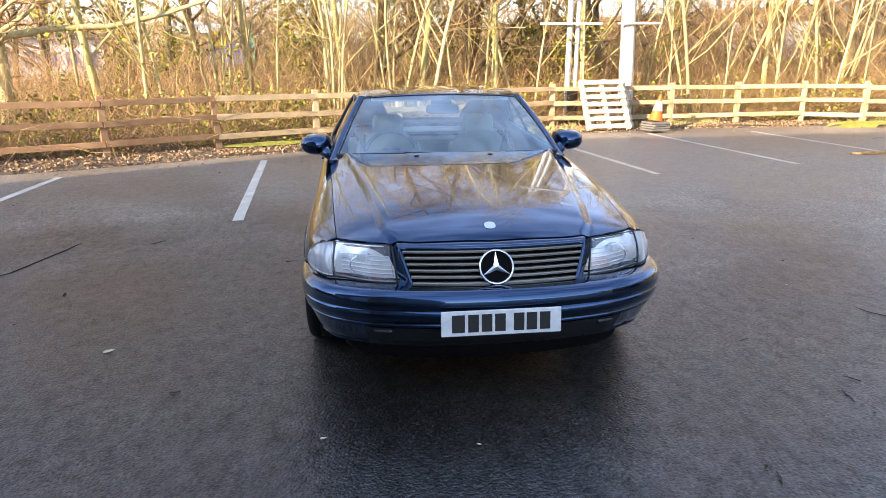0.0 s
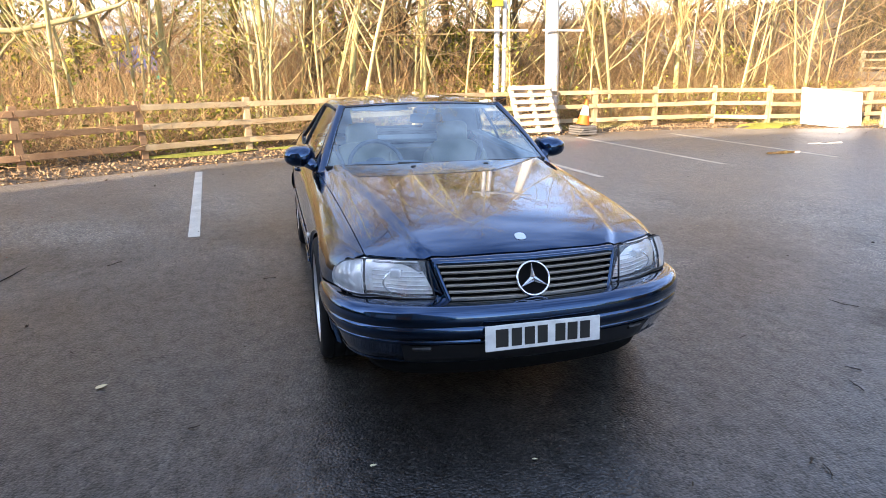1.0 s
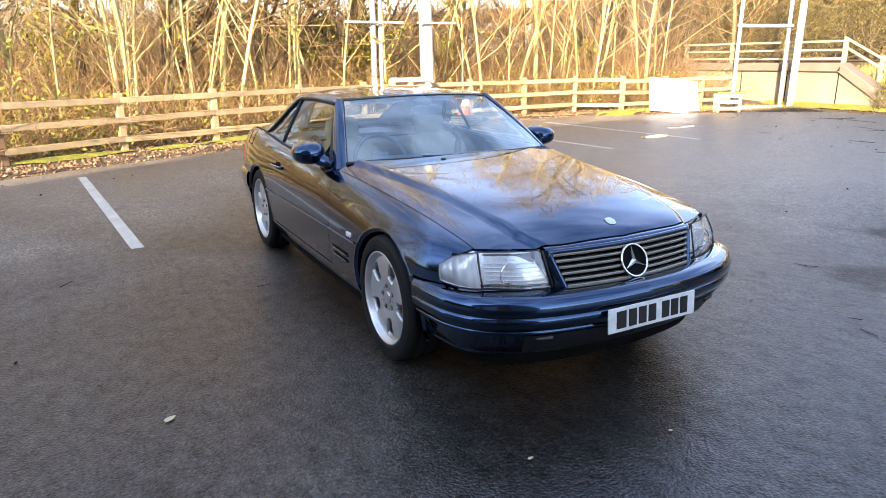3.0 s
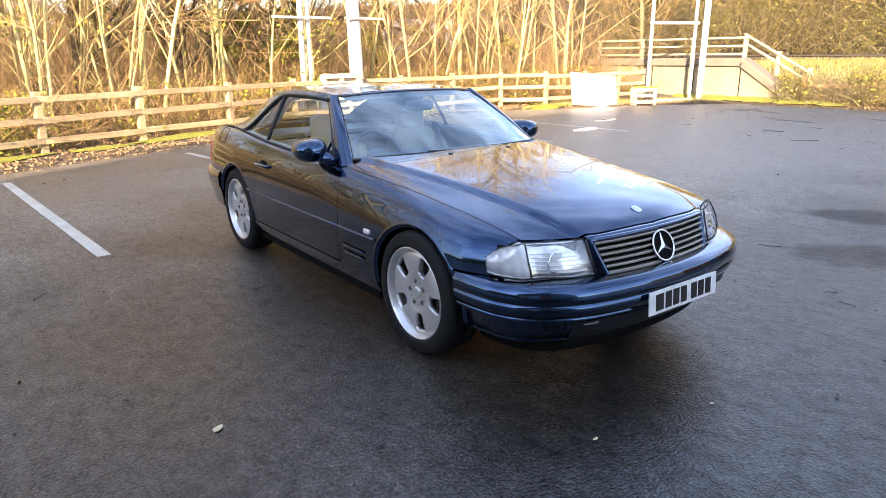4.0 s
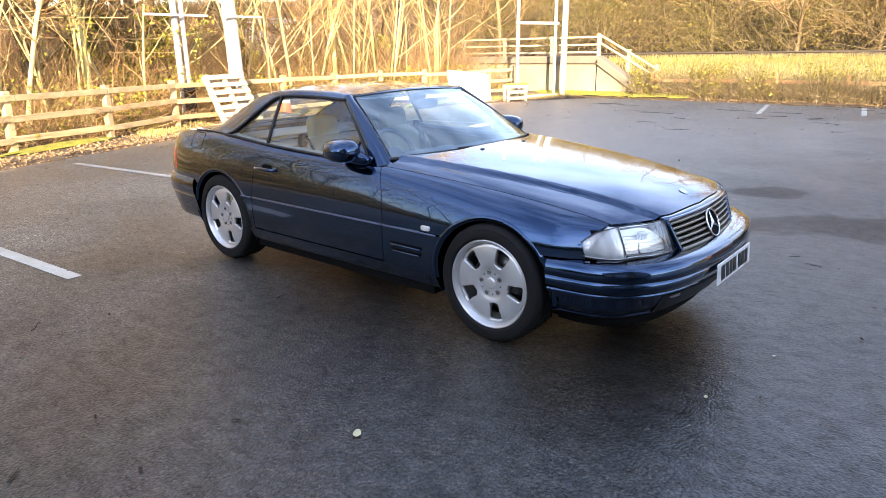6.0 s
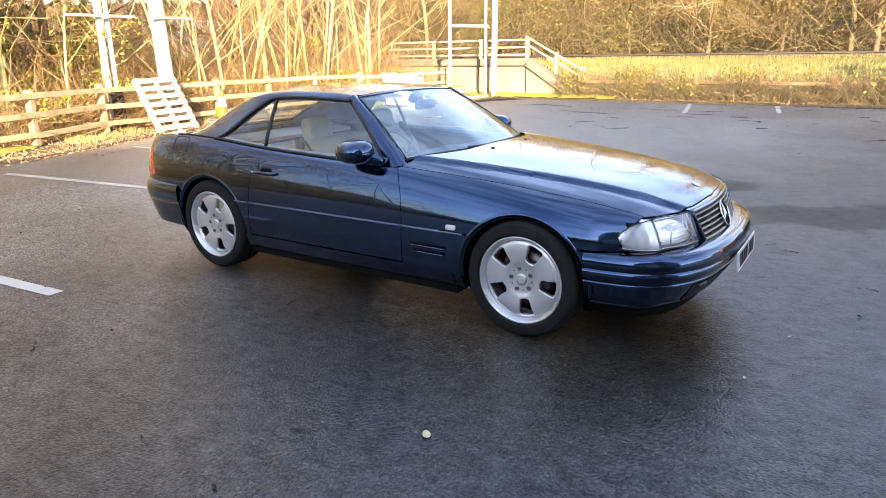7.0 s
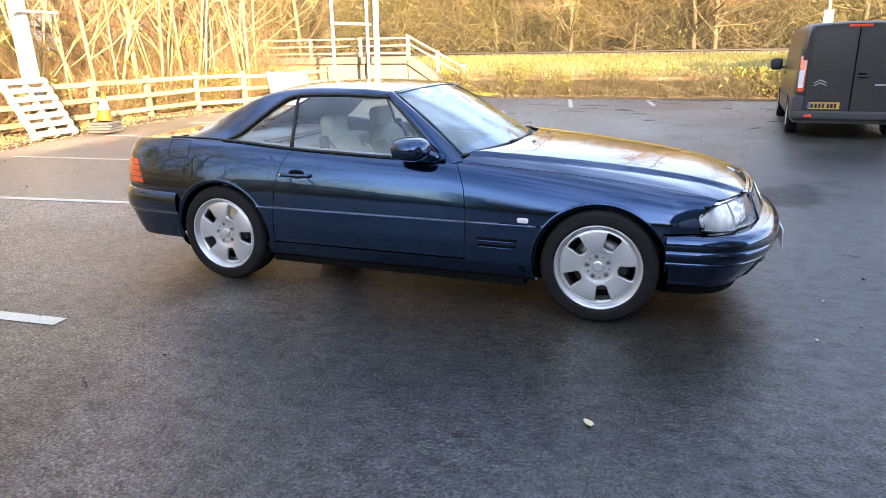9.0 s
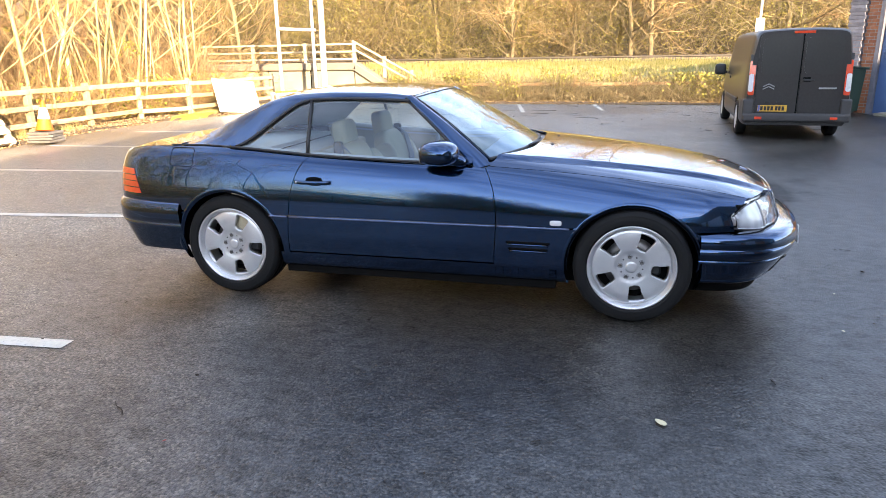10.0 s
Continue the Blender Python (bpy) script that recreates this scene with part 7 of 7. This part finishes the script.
# unseen; footprint and height set by the shadow edge, doors and ribs made up
shed = thing("industrial_unit", "large grey-clad industrial unit, unseen, assumed to shade the yard", "building", (3.1, -4.2, 0))
foot = [(-35.7, -11.8), (-21.5, -3.3), (-6.4, -3.3), (-6.4, -38), (-46, -38)]
bm = bmesh.new()
lowv = [bm.verts.new((x, y, 0)) for x, y in foot]
topv = [bm.verts.new((x, y, 7.65)) for x, y in foot]
bm.faces.new(topv)
bm.faces.new(lowv[::-1])
for k in range(5):
    bm.faces.new((lowv[k], lowv[(k + 1) % 5], topv[(k + 1) % 5], topv[k]))
part("wall_block", bm, CLADDING, shed)
for k in range(12):
    box("cladding_rib", (0.10, 0.08, 5.5), (-7.0 - k * 0.95, -3.27, 4.9), CLADDING, shed, bevel=0.01)
box("brick_plinth", (12.3, 0.12, 2.1), (-12.6, -3.26, 1.05), BRICKWORK, shed)
box("roller_door", (3.6, 0.10, 3.4), (-10.0, -3.18, 1.70), GALV, shed)
box("roller_door", (3.6, 0.10, 3.4), (-15.5, -3.18, 1.70), GALV, shed)

# sign post behind the van
sign = thing("sign_post", "small white sign on a thin post by the road", "sign", (17.3, -4.97, 0.3))
pole("post", (0, 0, 0), (0, 0, 3.4), 0.035, 0.035, GALV, sign, 10)
box("sign_plate", (0.02, 0.23, 0.37), (-0.04, 0, 1.86), BOARD, sign)

# far things glimpsed through the trees
far = thing("far_building", "pale low building seen far off through the trees", "building", (-14.9, 29.0, 0.35), 28)
far.scale = (0.5, 0.5, 0.75)
box("wall", (9, 6, 3.2), (0, 3, 1.6), FAR_WHITE, far)
box("roof", (9.6, 6.6, 0.4), (0, 3, 3.3), CLADDING, far)
for k in range(5):
    box("window", (0.9, 0.06, 0.9), (-3.4 + 1.7 * k, -0.02, 1.9), FAR_BLUE, far)
fs = thing("far_sign", "colourful forecourt canopy sign far off beyond the trees", "sign", (-6.9, 28.5, 0.15), 10)
fs.scale = (0.8, 0.8, 0.97)
box("canopy", (5.0, 2.0, 0.5), (-0.6, 1, 3.1), FAR_WHITE, fs)
box("blue_board", (2.4, 0.2, 1.2), (0.2, -0.1, 1.9), FAR_BLUE, fs)
box("yellow_board", (0.9, 0.2, 0.7), (-0.4, -0.15, 2.6), FAR_YELLOW, fs)
box("green_post", (0.5, 0.3, 3.4), (1.4, 0, 1.7), FAR_GREEN, fs)
lor = thing("far_lorry", "white lorry body far off behind the trees", "lorry", (22.5, 33, 0.5), -20)
box("box_body", (4.2, 2.2, 2.2), (0, 0, 2.0), FAR_WHITE, lor)
box("chassis", (4.0, 2.0, 0.5), (0, 0, 0.6), BLACK, lor)

# bits lying on the asphalt
def fallen_leaf(x, y, s, turn, material, label):
    verts, k = [], 14
    for i in range(k):
        w = 2 * math.pi * i / k
        px, py = s * math.cos(w), 0.55 * s * math.sin(w) * (1 - 0.35 * math.cos(w))
        c, q = math.cos(turn), math.sin(turn)
        verts.append((x + c * px - q * py, y + q * px + c * py, 0.007 + 0.15 * abs(py)))
    verts.append((x, y, 0.006))
    tagged(mesh_object("fallen_leaf", verts, [(i, (i + 1) % k, k) for i in range(k)], material), label, "leaf", "leaves on the asphalt")


PALE_LEAF = smooth("pale_leaf", (0.52, 0.46, 0.28), 0.6)
RED_LEAF = smooth("red_leaf", (0.20, 0.03, 0.025), 0.6)
fallen_leaf(-1.955, -1.37, 0.030, 0.7, PALE_LEAF, "pale yellow fallen leaf on the asphalt")
fallen_leaf(-0.765, -2.385, 0.014, 0.2, PALE_LEAF, "tiny pale leaf scrap on the asphalt")
r3 = random.Random(8)
for k in range(26):
    x, y = r3.uniform(-4.5, 7), r3.uniform(-3.6, 6)
    if abs(x) < 1.0 and abs(y) < 2.3:
        continue
    fallen_leaf(x, y, r3.uniform(0.008, 0.018), r3.uniform(0, 6), PALE_LEAF if k % 3 else RED_LEAF, "small dry leaf scrap on the asphalt")


def twig(x, y, length, turn, label="thin dark twig lying on the asphalt"):
    h = Heap()
    pts = bent(r3, Vector((x, y, 0.008)), Vector((math.cos(turn), math.sin(turn), 0)), length, 5, 0.2)
    for p in pts:
        p.z = 0.007
    h.tube(pts, 0.0032 if length < 0.4 else 0.0045, 0.002, 5)
    h.tube([pts[2], pts[2] + Vector((0.2 * length * math.cos(turn + 0.9), 0.2 * length * math.sin(turn + 0.9), 0))], 0.003, 0.001, 4)
    tagged(h.done("twig", TWIG), label, "twig", "twigs on the asphalt")


for args in ((1.44, -1.68, 0.07, 0.5), (1.58, -2.38, 0.12, 1.2), (1.75, -2.2, 0.08, 2.0), (2.5, -1.45, 0.2, 2.4), (-1.2, 0.2, 0.12, 0.4), (-2.4, 0.9, 0.14, 0.8), (-3.0, -0.6, 0.10, 1.1), (-2.2, -0.9, 0.05, 2.2), (-1.5, -1.9, 0.06, 0.3), (0.9, -2.9, 0.08, 0.9)):
    twig(*args)
for k in range(5):
    twig(r3.uniform(10, 15), r3.uniform(-2.5, 6), r3.uniform(0.5, 1.6), r3.uniform(1.2, 2.0), "fallen branch lying on the far asphalt")

# dark bits of bark, leaf and grit strewn over the far asphalt
BITS = leafy("dark_wet_debris", [(0.010, 0.008, 0.006), (0.03, 0.022, 0.014), (0.06, 0.04, 0.025), (0.016, 0.013, 0.010)])
bits = Heap()
for k in range(900):
    if k % 3:
        x, y = r3.uniform(8.5, 15.8), r3.uniform(-5, 8.5)
    else:
        x, y = r3.uniform(-4.5, 8), r3.uniform(-3.8, 7)
    if abs(x) < 1.0 and abs(y) < 2.3:
        continue
    bits.leaf(Vector((x, y, 0.008)), r3.uniform(0.006, 0.02) * (1 if x < 8 else 1.5), r3, 0.9)
for k in range(34):
    x, y = r3.uniform(9, 15.5), r3.uniform(-5, 7.5)
    pts = bent(r3, Vector((x, y, 0.008)), Vector((r3.uniform(-1.5, 1.5), 1, 0)), r3.uniform(0.15, 0.6), 3, 0.15)
    for p in pts:
        p.z = 0.008
    bits.tube(pts, 0.0045, 0.002, 4)
tagged(bits.done("asphalt_debris", BITS, None, "", False), "dark wet bits of bark and twig strewn on the asphalt", "debris", kind="stuff")
